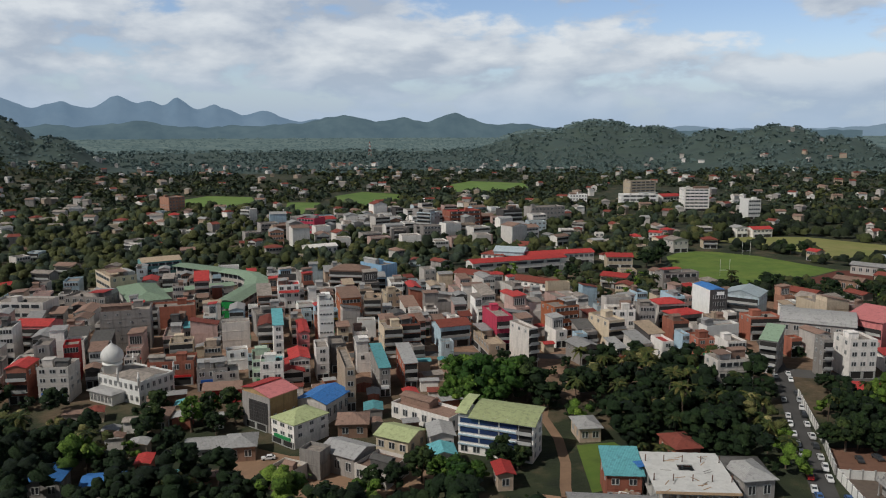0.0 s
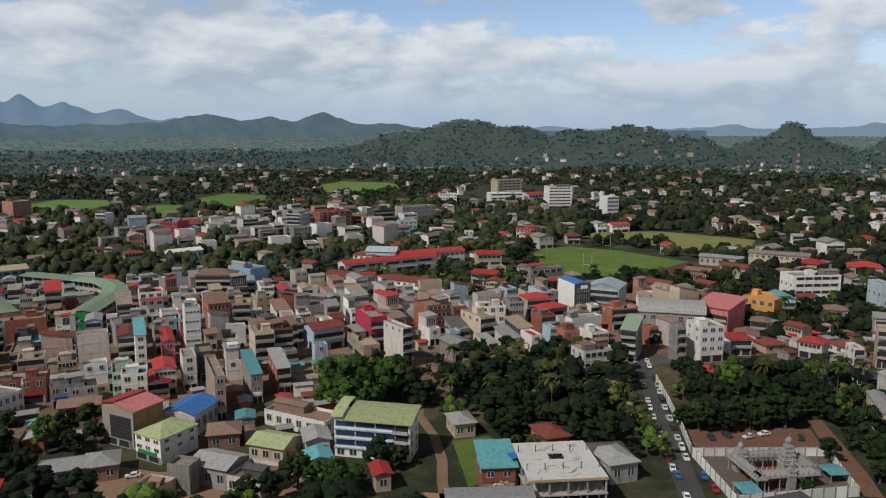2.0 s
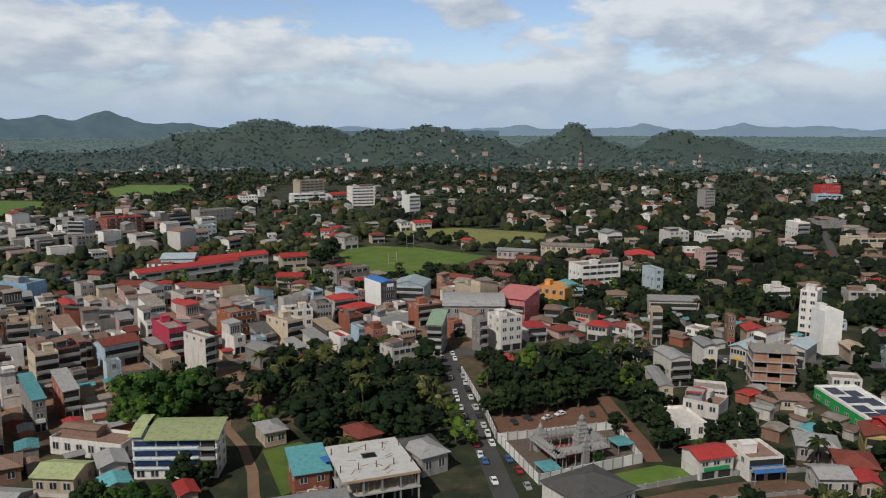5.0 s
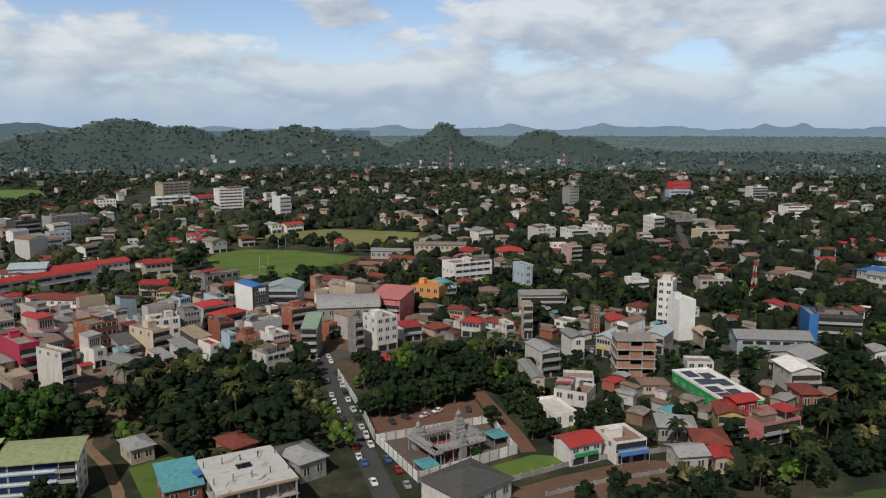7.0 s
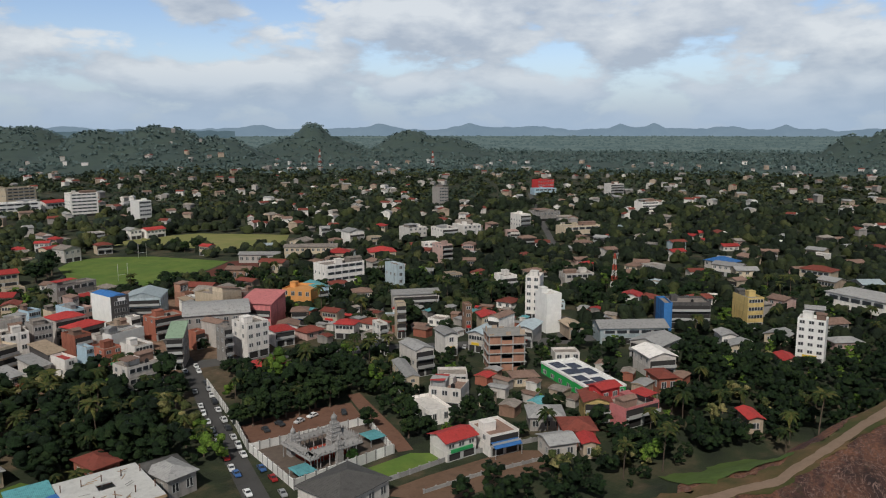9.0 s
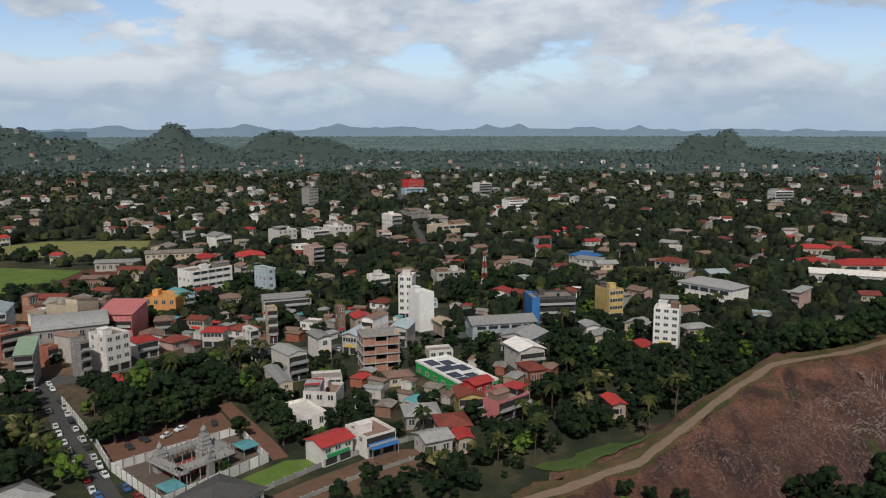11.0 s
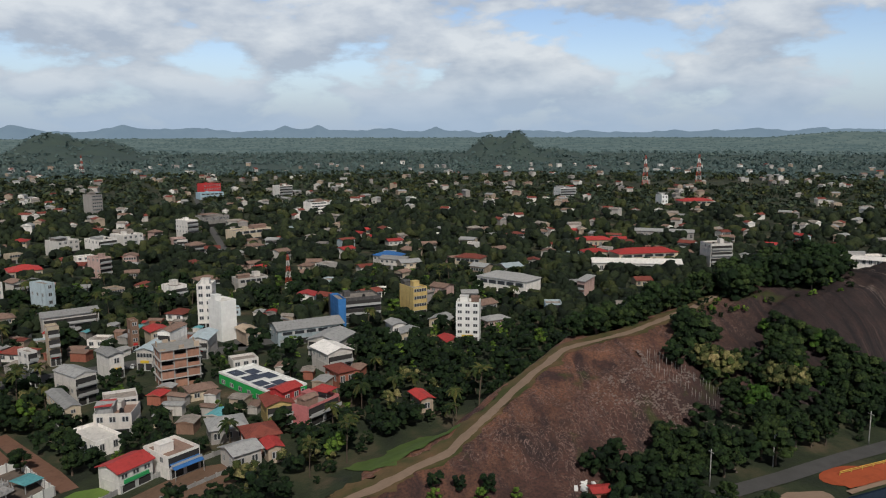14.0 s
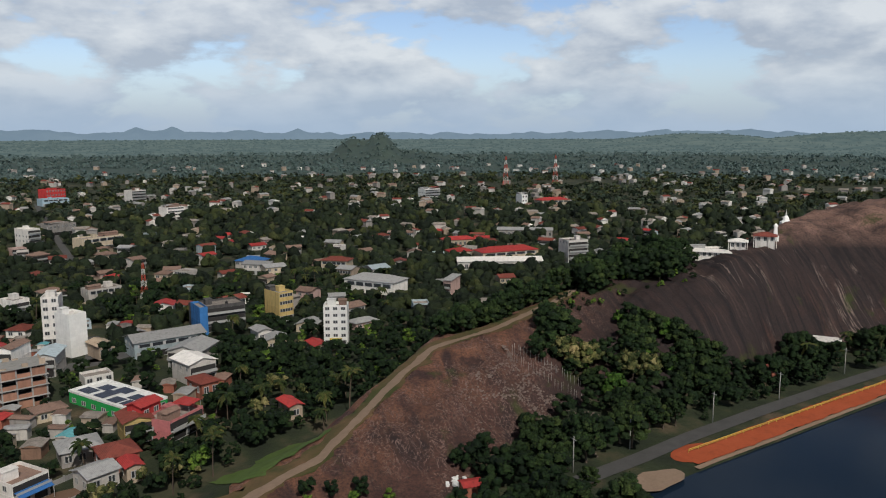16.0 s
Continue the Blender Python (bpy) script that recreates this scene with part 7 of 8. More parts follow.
shrine_house(332.5, -64.0, 7.5, 6, 2.8, -100, "roof_redtile", "small white shrine with a red tiled roof on the rock")
shrine_house(323.0, -40.5, 17, 4, 2.6, -98, "roof_white", "long low white shelter on the ridge")
shrine_house(325.5, -52.5, 6, 5, 3.0, -100, "roof_white", "small white pavilion among trees")
pillar = thing("white_pillar", 336.0, -68.5, rock_at(336.0, -68.5), 0, "slim white monument pillar on the rock", "monument")
part("shaft", loft_mesh("shaft", [(1.2, 1.2, -2), (1.2, 1.2, 1.2), (0.8, 0.8, 1.2), (0.55, 0.55, 5.0), (0.8, 0.8, 5.0), (0.8, 0.8, 5.4), (0.1, 0.1, 6.4)], ["wall_whiteclean"]), pillar)


# masts
def lattice_mast(x, y, h, w, label, name="radio_mast"):
    e = thing(name, x, y, ground_at(x, y), 15, label, "mast")
    n = 7
    for k in range(n):
        z0, z1 = h * k / n, h * (k + 1) / n
        a0, a1 = w * (1 - 0.82 * k / n), w * (1 - 0.82 * (k + 1) / n)
        t = max(0.09, w * 0.055)
        pcs = []
        for i in range(4):
            c0, c1 = ((-1, -1), (1, -1), (1, 1), (-1, 1))[i], ((-1, -1), (1, -1), (1, 1), (-1, 1))[(i + 1) % 4]
            pcs += [tube([(c0[0] * a0, c0[1] * a0, z0), (c0[0] * a1, c0[1] * a1, z1)], [t, t], 4), tube([(c0[0] * a0, c0[1] * a0, z0), (c1[0] * a1, c1[1] * a1, z1)], [t * 0.6] * 2, 4),
                    tube([(c1[0] * a0, c1[1] * a0, z0), (c0[0] * a1, c0[1] * a1, z1)], [t * 0.6] * 2, 4), tube([(c0[0] * a1, c0[1] * a1, z1), (c1[0] * a1, c1[1] * a1, z1)], [t * 0.6] * 2, 4)]
        part("mast_section", joined("mast_section", pcs, "mast_red" if k % 2 == 0 else "plaster_white"), e, "red painted section" if k % 2 == 0 else "white painted section")


lattice_mast(1179, 154, 44, 4.2, "tall red and white lattice radio mast")
lattice_mast(1219, 81, 45, 4.0, "tall red and white lattice radio mast")
lattice_mast(319, 213, 20, 1.6, "red and white lattice mast between houses")
lattice_mast(-216, 2290, 42, 4.5, "far slim lattice radio mast")
lattice_mast(905, 1322, 40, 3.4, "far slim lattice radio mast")
lattice_mast(1085, 1176, 36, 3.4, "far slim lattice radio mast")

# things by the lake
def pole(x, y, h=9.0):
    e = thing("utility_pole", x, y, ground_at(x, y), 40, "slim grey concrete utility pole beside a lake road", "pole", "lake poles")
    part("shaft", lathe("shaft", [(0.17, -1), (0.10, h)], ["concrete_raw"], 8), e)
    part("crossarm", boxes_mesh("crossarm", [(-0.9, -0.06, h - 0.8, 0.9, 0.06, h - 0.65)], ["concrete_raw"]), e)


for px, py in ((176.7, 5.8), (193.3, -10.8 + 3), (217, -31), (240, -53), (272, -80)):
    pole(px, py)


def bank_rail():
    p0, p1 = (194.0, -22.4), (275, -101)
    e = thing("rail_fence", *p0, 0.15, 0, "low yellow painted rail along a red earth bank", "fence")
    n = 30
    post = boxes_mesh("post", [(-0.07, -0.07, -0.3, 0.07, 0.07, 0.95)], ["yellow_paint"])
    for i in range(n + 1):
        part("post", post, e, at=((p1[0] - p0[0]) * i / n, (p1[1] - p0[1]) * i / n, 0))
    l = math.hypot(p1[0] - p0[0], p1[1] - p0[1])
    for z in (0.5, 0.88):
        part("rail", boxes_mesh("rail", [(0, -0.05, z - 0.06, l, 0.05, z + 0.06)], ["yellow_paint"]), e, turn=math.degrees(math.atan2(p1[1] - p0[1], p1[0] - p0[0])))


bank_rail()


# cars
def car_mesh(l=4.2, w=1.7):
    a, b = l / 2, w / 2
    prof = [(-a, 0.35), (-a, 0.78), (-a * 0.92, 0.86), (-a * 0.45, 0.95), (-a * 0.2, 1.42), (a * 0.5, 1.45), (a * 0.85, 0.98), (a, 0.9), (a, 0.35)]
    v = [(x, s * b * (0.82 if z > 1.2 else 1.0), z) for s in (-1, 1) for x, z in prof]
    n = len(prof)
    f = [tuple(range(n)), tuple(range(2 * n - 1, n - 1, -1))] + [((i + 1) % n, i, n + i, n + (i + 1) % n) for i in range(n)]
    return v, f


_v, _f = car_mesh()
CAR_BODY = {m: mesh_from("body", _v, _f, m) for m in ("car_white", "car_silver", "car_dark", "car_red", "car_blue")}
CAR_GLASS = mesh_from("windscreen", [(x, y * 0.9, z) for x, z in ((-0.97, 0.98), (-0.44, 1.40)) for y in (-0.72, 0.72)], [(0, 1, 3, 2)], "glass")
CAR_SIDE = mesh_from("side_window", [(-0.75, 0, 1.0), (1.45, 0, 1.02), (0.95, 0.1, 1.38), (-0.38, 0.1, 1.38)], [(0, 1, 2, 3)], "glass")
CAR_BACK = mesh_from("rear_window", [(1.72, -0.66, 1.02), (1.72, 0.66, 1.02), (1.13, 0.58, 1.41), (1.13, -0.58, 1.41)], [(0, 1, 2, 3)], "glass")
CAR_WHEEL = lathe("wheel", [(0.31, -0.1), (0.31, 0.1)], ["tyre"], 12)
CAR_WORD = {"car_white": "white", "car_silver": "silver", "car_dark": "black", "car_red": "red", "car_blue": "blue"}


def car(x, y, yaw, paint=None, big=False):
    paint = paint or DICE.choice(("car_white", "car_white", "car_white", "car_silver", "car_silver", "car_dark", "car_white", "car_silver", "car_red", "car_dark", "car_blue"))
    e = thing("van" if big else "car", x, y, ground_at(x, y) + 0.09, yaw, f"{CAR_WORD[paint]} {'van' if big else 'car'} parked at the side of a street", "van" if big else "car", "parked cars")
    e.scale = (0.86, 0.8, 1.06) if big else (0.8, 0.8, 0.82)
    part("body", CAR_BODY[paint], e), part("windscreen", CAR_GLASS, e, at=(-0.02, 0, 0.015)), part("rear_window", CAR_BACK, e, at=(0.02, 0, 0.015))
    for s in (-1, 1):
        o = part("side_window", CAR_SIDE, e, at=(0, s * 0.865, 0), scale=(1, -s, 1))
        for q in (-1.3, 1.35):
            wh = part("wheel", CAR_WHEEL, e, at=(q, s * 0.76, 0.31))
            wh.rotation_euler = (radians(90), 0, 0)


def parked_along(p0, p1, off, gap, share):
    l = math.hypot(p1[0] - p0[0], p1[1] - p0[1])
    ux, uy = (p1[0] - p0[0]) / l, (p1[1] - p0[1]) / l
    yaw = math.degrees(math.atan2(uy, ux))
    q = DICE.uniform(1, 3)
    while q < l - 2:
        if DICE.random() < share:
            car(p0[0] + ux * q - uy * off, p0[1] + uy * q + ux * off, yaw + DICE.choice((0, 180)) + DICE.uniform(-4, 4), big=DICE.random() < 0.25)
        q += gap + DICE.uniform(0, 2)


for _p, _q in zip(STREET[1:4], STREET[2:5]):
    parked_along(_p, _q, 2.1, 5.6, 0.6)
    parked_along(_p, _q, -2.1, 5.6, 0.75)
for _x, _y, _a in ((101, 176, 80), (106, 177, 95), (111, 175, 15), (116, 176, 10), (124, 172, 60), (203, 188, 30), (196, 195, 35), (214, 181, 25), (186, 203, -40), (-43, 178, 10), (-30, 184, 80), (16, 150, 20), (-25, 160, -30)):
    car(_x, _y, _a)

for _x, _y in ((87.0, 149.1), (87.8, 155.5), (82.0, 157.0), (79.0, 146.5), (84.6, 141.0), (78.0, 133.5)):
    car(_x, _y, 75 + DICE.uniform(-4, 4))

def goal_posts(x, y, yaw):
    e = thing("goal_posts", x, y, 0.05, yaw, "tall white goal posts with a crossbar on a mown field", "goal posts", "goal posts")
    up = lathe("upright", [(0.09, -0.4), (0.09, 9.0), (0.02, 9.1)], ["plaster_white"], 8)
    for s in (-2.8, 2.8):
        part("upright", up, e, at=(s, 0, 0))
    part("crossbar", boxes_mesh("crossbar", [(-2.72, -0.07, 2.93, 2.72, 0.07, 3.07)], ["plaster_white"]), e)


goal_posts(155.0, 415.0, 10)
goal_posts(193.0, 482.0, 10)

# loose stones and thin stakes on the rock
def stones():
    rng = np.random.default_rng(31)
    n = 6500
    az = np.radians(79.0 + 11.5 * rng.beta(2, 2, n))
    r = 186 + 44 * rng.uniform(size=n) ** 0.8
    V, F = [], []
    for a, q in zip(az, r):
        x, y = q * math.sin(a), q * math.cos(a)
        if abs(noise.noise(Vector((x * 0.07, y * 0.07, 0))) + 0.35 * noise.noise(Vector((x * 0.2, y * 0.2, 5)))) > abs(rng.normal()) * 0.07:
            continue
        z, s = rock_at(x, y), rng.uniform(0.10, 0.38)
        o = len(V)
        for dx, dy, dz in ((-1, -.7, -.5), (.9, -.9, -.5), (1, .8, -.5), (-.8, 1, -.5), (-.6, -.5, .7), (.6, -.6, .8), (.5, .6, .6), (-.6, .5, .7)):
            V.append((x + s * (dx + rng.normal() * .2), y + s * (dy + rng.normal() * .2), z + s * dz * 0.7 + 0.1))
        F += [tuple(o + k for k in c) for c in ((4, 5, 6, 7), (0, 1, 5, 4), (1, 2, 6, 5), (2, 3, 7, 6), (3, 0, 4, 7))]
    tagged(new("loose_stones", mesh_from("loose_stones", V, F, "rubble")), "pale broken stones strewn over dark rock", "stones", kind="stuff")
    stake = lathe("stake", [(0.05, -0.5), (0.04, 2.6)], ["concrete_raw"], 5)
    for k in range(44):
        a, q = math.radians(83.2 + 5.6 * (k % 22) / 22 + rng.uniform(-.1, .1)), 222 + 6 * (k // 22) + rng.uniform(-1, 1)
        x, y = q * math.sin(a), q * math.cos(a)
        tagged(new("stake", stake), "thin grey stake standing in rocky ground", "stake", "stakes on the rock").location = (x, y, rock_at(x, y))


stones()


# an awning on the white house above the terrace, red bands on a shop
def awning(x, y, z, w, d, yaw, mat, label):
    e = thing("awning", x, y, z, yaw, label, "awning")
    part("sheet", mesh_from("sheet", [(-w / 2, 0, 0.9), (w / 2, 0, 0.9), (w / 2, -d, 0), (-w / 2, -d, 0), (-w / 2, 0, 0.82), (w / 2, 0, 0.82), (w / 2, -d, -0.08), (-w / 2, -d, -0.08)],
                              [(0, 3, 2, 1), (4, 5, 6, 7), (0, 1, 5, 4), (1, 2, 6, 5), (2, 3, 7, 6), (3, 0, 4, 7)], mat), e)
    for s in (-1, 1):
        part("post", boxes_mesh("post", [(-0.06, -0.06, -z, 0.06, 0.06, 0.0)], ["rail"]), e, at=(s * (w / 2 - 0.15), -d + 0.12, 0))


_a = radians(-15.3)
awning(138.2 + 5.15 * math.sin(_a), 126.8 - 5.15 * math.cos(_a), 2.9, 8.0, 2.2, -15.3, "roof_bluesheet", "blue sheet awning along a white house")
_a = radians(14.2)
awning(-68.8 + 5.0 * math.sin(_a), 334.3 - 5.0 * math.cos(_a), 9.6, 8.8, 1.2, 14.2, "roof_redsheet", "red sheet awning over a shop")

# ---- the rest of the town ----
GROVES = [  # outline, spacing, share of palms, sizes
    ([(45, 240), (33, 204), (36, 190), (52, 180), (56, 170), (82, 166), (91, 200), (101, 228), (98, 250), (70, 256)], 4.3, 0.26, 0.75, 1.1),
    ([(105, 210), (128, 219), (164, 218), (172, 190), (150, 172), (132, 182), (103, 186)], 4.0, 0.16, 0.7, 1.0),
    ([(-160, 192), (-112, 185), (-92, 173), (-70, 166), (-55, 161), (-38, 155), (-11, 146), (20, 141), (20, 118), (-160, 118)], 4.8, 0.06, 0.8, 1.2),
    ([(136, 120), (128, 98), (152, 95), (168, 88), (190, 80), (222, 80), (262, 95), (252, 132), (200, 112), (165, 118), (150, 130)], 4.6, 0.08, 0.5, 0.85),
    ([(100, 116), (128, 116), (134, 96), (110, 98)], 5.2, 0.0, 0.5, 0.8),
    ([(118, 112), (150, 104), (170, 92), (196, 82), (170, 75), (150, 84), (130, 92), (112, 100)], 4.6, 0.04, 0.3, 0.6),
    ([(-170, 225), (-118, 214), (-70, 200), (-52, 182), (-50, 160), (-92, 165), (-112, 178), (-170, 200)], 8.5, 0.05, 0.6, 1.0),
]


TOWN = [(-200, 330), (-150, 215), (-75, 228), (-20, 246), (10, 252), (40, 262), (80, 272), (130, 258), (175, 300), (165, 345), (120, 348), (85, 330), (60, 345), (20, 382), (-60, 402), (-150, 420)]
COMMON_WALLS = ["grey", "grey", "grey", "dark", "bluewhite", "whiteclean", "whiteclean", "pale", "pale", "pale", "pale", "white", "white", "white", "white", "white", "white", "cream", "tan", "brick", "pinkpale", "pinkpale", "dark", "bluepale", "bluewhite", "terracotta", "pinkpale"]
COMMON_ROOFS = ["darksheet", "darksheet", "greysheet", "greysheet", "rust", "rust", "tan", "redsheet", "redtile", "concrete", "greysheet", "rust"]


def fill_town():
    """Shop houses, narrow and deep, shoulder to shoulder in rows."""
    a = radians(14)
    for j in range(-11, 13):
        v = j * 12.5
        for i in range(-55, 56):
            u = i * 5.5 + DICE.uniform(-0.8, 0.8)
            vv = v + DICE.uniform(-2.5, 2.5)
            x, y = u * math.cos(a) - vv * math.sin(a), 310 + u * math.sin(a) + vv * math.cos(a)
            if not inside(x, y, TOWN):
                continue
            w, d = DICE.uniform(4.4, 6.8), DICE.uniform(8, 15)
            yaw = 14 + DICE.uniform(-5, 5) + DICE.choice((0, 0, 0, 0, 90))
            n = DICE.choice((2, 2, 2, 3, 3, 3, 3, 4))
            wall, style = DICE.choice(COMMON_WALLS), DICE.choice(("flat", "flat", "flat", "gable", "shed"))
            tries = ((w, d, n), (5.0, 7.0, min(n, 3)), (4.0, 4.5, min(n, 2)))
            for w, d, n in tries:
                if free(x, y, w - 1.6, d - 1.6, yaw):
                    building(x, y, w, d, 3.1 * n + 0.8 * (style == "flat"), yaw, n, wall, style, DICE.choice(COMMON_ROOFS) if style != "flat" else "concrete", look_far=math.hypot(x, y) > 270, group="town buildings", name="shop_house")
                    break


def fill_suburb(n, r0, r1, a0, a1):
    """Houses among trees."""
    made = 0
    for _ in range(n * 6):
        if made >= n:
            break
        az, r = radians(DICE.uniform(a0, a1)), math.sqrt(DICE.uniform(r0 * r0, r1 * r1))
        x, y = r * math.sin(az), r * math.cos(az)
        if ridge_z(np.float64(x), np.float64(y)) > 1.0 or shore(x, y) < 40 or any(inside(x, y, g[0]) for g in GROVES):
            continue
        w, d = DICE.uniform(6, 11), DICE.uniform(6, 9)
        yaw = DICE.uniform(-45, 45) - math.degrees(az)
        if not free(x, y, w, d, yaw, 1.0):
            continue
        k = DICE.choice((1, 1, 1, 2, 2))
        style = DICE.choice(("hip", "gable", "gable", "flat"))
        building(x, y, w, d, 2.9 * k + 0.3, yaw, k, DICE.choice(("white", "white", "pale", "cream", "pinkpale", "grey", "bluepale", "tan")), style,
                 DICE.choice(("greysheet", "rust", "redtile", "redsheet", "rust", "redtile", "concrete")) if style != "flat" else "concrete", look_far=True, group="houses among the trees", windows=r < 620)
        made += 1


def fill_huts(n, poly):
    xs, ys = [p[0] for p in poly], [p[1] for p in poly]
    made = 0
    for _ in range(n * 10):
        x, y = DICE.uniform(min(xs), max(xs)), DICE.uniform(min(ys), max(ys))
        w, d, yaw = DICE.uniform(2.6, 5.0), DICE.uniform(3.0, 6.5), 14 + DICE.choice((0, 90)) + DICE.uniform(-10, 10)
        if not inside(x, y, poly) or not free(x, y, w - 1.2, d - 1.2, yaw):
            continue
        hut(x, y, w, d, DICE.uniform(2.3, 3.6), yaw, DICE.choice(("tan", "pale", "brick", "grey", "white", "brown", "cream")), DICE.choice(("rust", "rust", "rust", "greysheet", "greysheet", "redtile", "redsheet", "teal", "greysheet", "concrete")))
        made += 1
        if made >= n:
            return


QUARTER = [(-140, 540), (-70, 520), (-10, 505), (60, 530), (75, 600), (95, 700), (40, 740), (-30, 720), (-100, 680), (-145, 640)]


def fill_quarter(n):
    """Taller blocks round the second market, farther off."""
    xs, ys = [p[0] for p in QUARTER], [p[1] for p in QUARTER]
    made = 0
    for _ in range(n * 12):
        x, y = DICE.uniform(min(xs), max(xs)), DICE.uniform(min(ys), max(ys))
        w, d, k = DICE.uniform(8, 15), DICE.uniform(8, 13), DICE.choice((2, 2, 3, 3, 4))
        yaw = 20 + DICE.choice((0, 0, 90)) + DICE.uniform(-12, 12)
        if not inside(x, y, QUARTER) or not free(x, y, w, d, yaw, 0.5):
            continue
        style = DICE.choice(("flat", "flat", "gable"))
        building(x, y, w, d, 3.1 * k + 0.5, yaw, k, DICE.choice(COMMON_WALLS), style, "concrete" if style == "flat" else DICE.choice(("greysheet", "redtile", "rust", "greysheet")), look_far=True, group="town buildings")
        made += 1
        if made >= n:
            return


hut(159.3, 27.4, 3.6, 4.6, 2.6, 30, "brick", "redsheet")
_rng = random.Random(12)
for _ in range(14):
    _t = thing("scrap", 162.0 + _rng.uniform(-2.6, 2.6), 31.6 + _rng.uniform(-2.2, 2.2), rock_at(162, 31.6) + 0.3, _rng.uniform(0, 180), "pale board thrown down at the foot of a rock", "scrap", "pale scrap")
    part("piece", boxes_mesh("piece", [(-0.9, -0.4, -0.1, 0.9, 0.4, 0.1 + 0.5 * _rng.random())], ["sign_white"]), _t)

fill_town()
fill_quarter(90)
fill_suburb(70, 228, 320, 28, 60)
fill_huts(190, TOWN)
fill_huts(14, [(-110, 205), (-60, 160), (-40, 165), (-60, 200), (-80, 222), (-115, 222)])
fill_huts(26, [(-75, 222), (-25, 190), (-8, 178), (2, 200), (2, 240), (-40, 240)])
fill_huts(60, [(125, 255), (190, 205), (250, 165), (285, 190), (230, 250), (160, 300)])
fill_huts(34, [(150, 135), (185, 112), (205, 108), (225, 120), (215, 160), (170, 170)])

fill_suburb(170, 280, 620, 8, 98)
fill_suburb(70, 420, 760, -32, 10)

# far houses, too small to tell apart
def far_houses(n, r0, r1, a0, a1):
    rng = np.random.default_rng(77)
    V, F, M = [], [], []
    walls, roofs = ["wall_white", "wall_pale", "wall_grey", "wall_tan"], ["roof_greysheet", "roof_redtile", "roof_rust", "roof_concrete"]
    for _ in range(n):
        az, r = math.radians(rng.uniform(a0, a1)), r0 * (r1 / r0) ** rng.uniform()
        x, y = r * math.sin(az), r * math.cos(az)
        z = ground_at(x, y)
        if z > 26 and rng.uniform() < 0.85 or not free(x, y):
            continue
        w, d, h, t = rng.uniform(3, 6), rng.uniform(2.5, 4.2), rng.choice([3, 3.5, 5.5, 6]), rng.uniform(0, 3.14)
        h += 1.5
        c, s = math.cos(t), math.sin(t)
        P = [(-w, -d, -1), (w, -d, -1), (w, d, -1), (-w, d, -1), (-w, -d, h), (w, -d, h), (w, d, h), (-w, d, h), (-w - .6, -d - .6, h), (w + .6, -d - .6, h), (w + .6, d + .6, h), (-w - .6, d + .6, h), (-w, 0, h + 1.6), (w, 0, h + 1.6)]
        o = len(V)
        V += [(x + p * c - q * s, y + p * s + q * c, z + k) for p, q, k in P]
        mw, mr = int(rng.integers(0, 4)), 4 + int(rng.integers(0, 4))
        for q, k in (((0, 1, 5, 4), mw), ((1, 2, 6, 5), mw), ((2, 3, 7, 6), mw), ((3, 0, 4, 7), mw), ((8, 9, 13, 12), mr), ((10, 11, 12, 13), mr), ((9, 10, 13), mw), ((11, 8, 12), mw)):
            F.append(tuple(o + i for i in q)), M.append(k)
    me = mesh_from("far_houses", V, F, walls + roofs)
    me.polygons.foreach_set("material_index", M)
    tagged(new("far_houses", me), "small pale houses scattered through far woods", "houses", kind="stuff")


far_houses(820, 600, 1900, -34, 112)

# ---- trees one by one near the town, woods beyond ----
def plant_groves():
    for poly, gap, palms, small, large in GROVES:
        xs, ys = [p[0] for p in poly], [p[1] for p in poly]
        y = min(ys)
        while y < max(ys):
            x = min(xs)
            while x < max(xs):
                px, py = x + DICE.uniform(-2, 2), y + DICE.uniform(-2, 2)
                x += gap
                if inside(px, py, poly) and free(px, py, 1, 1):
                    if DICE.random() < palms and palm.made < SINGLE_PALMS:
                        palm(px, py)
                    else:
                        tree(px, py, DICE.uniform(small, large), DICE.choice((0, 4, 1, 2, 6, 5, 3, 6, 4) if DICE.random() < 0.4 else (0, 1, 5, 6)))
            y += gap


def bearing(az, r):
    return r * math.sin(radians(az)), r * math.cos(radians(az))


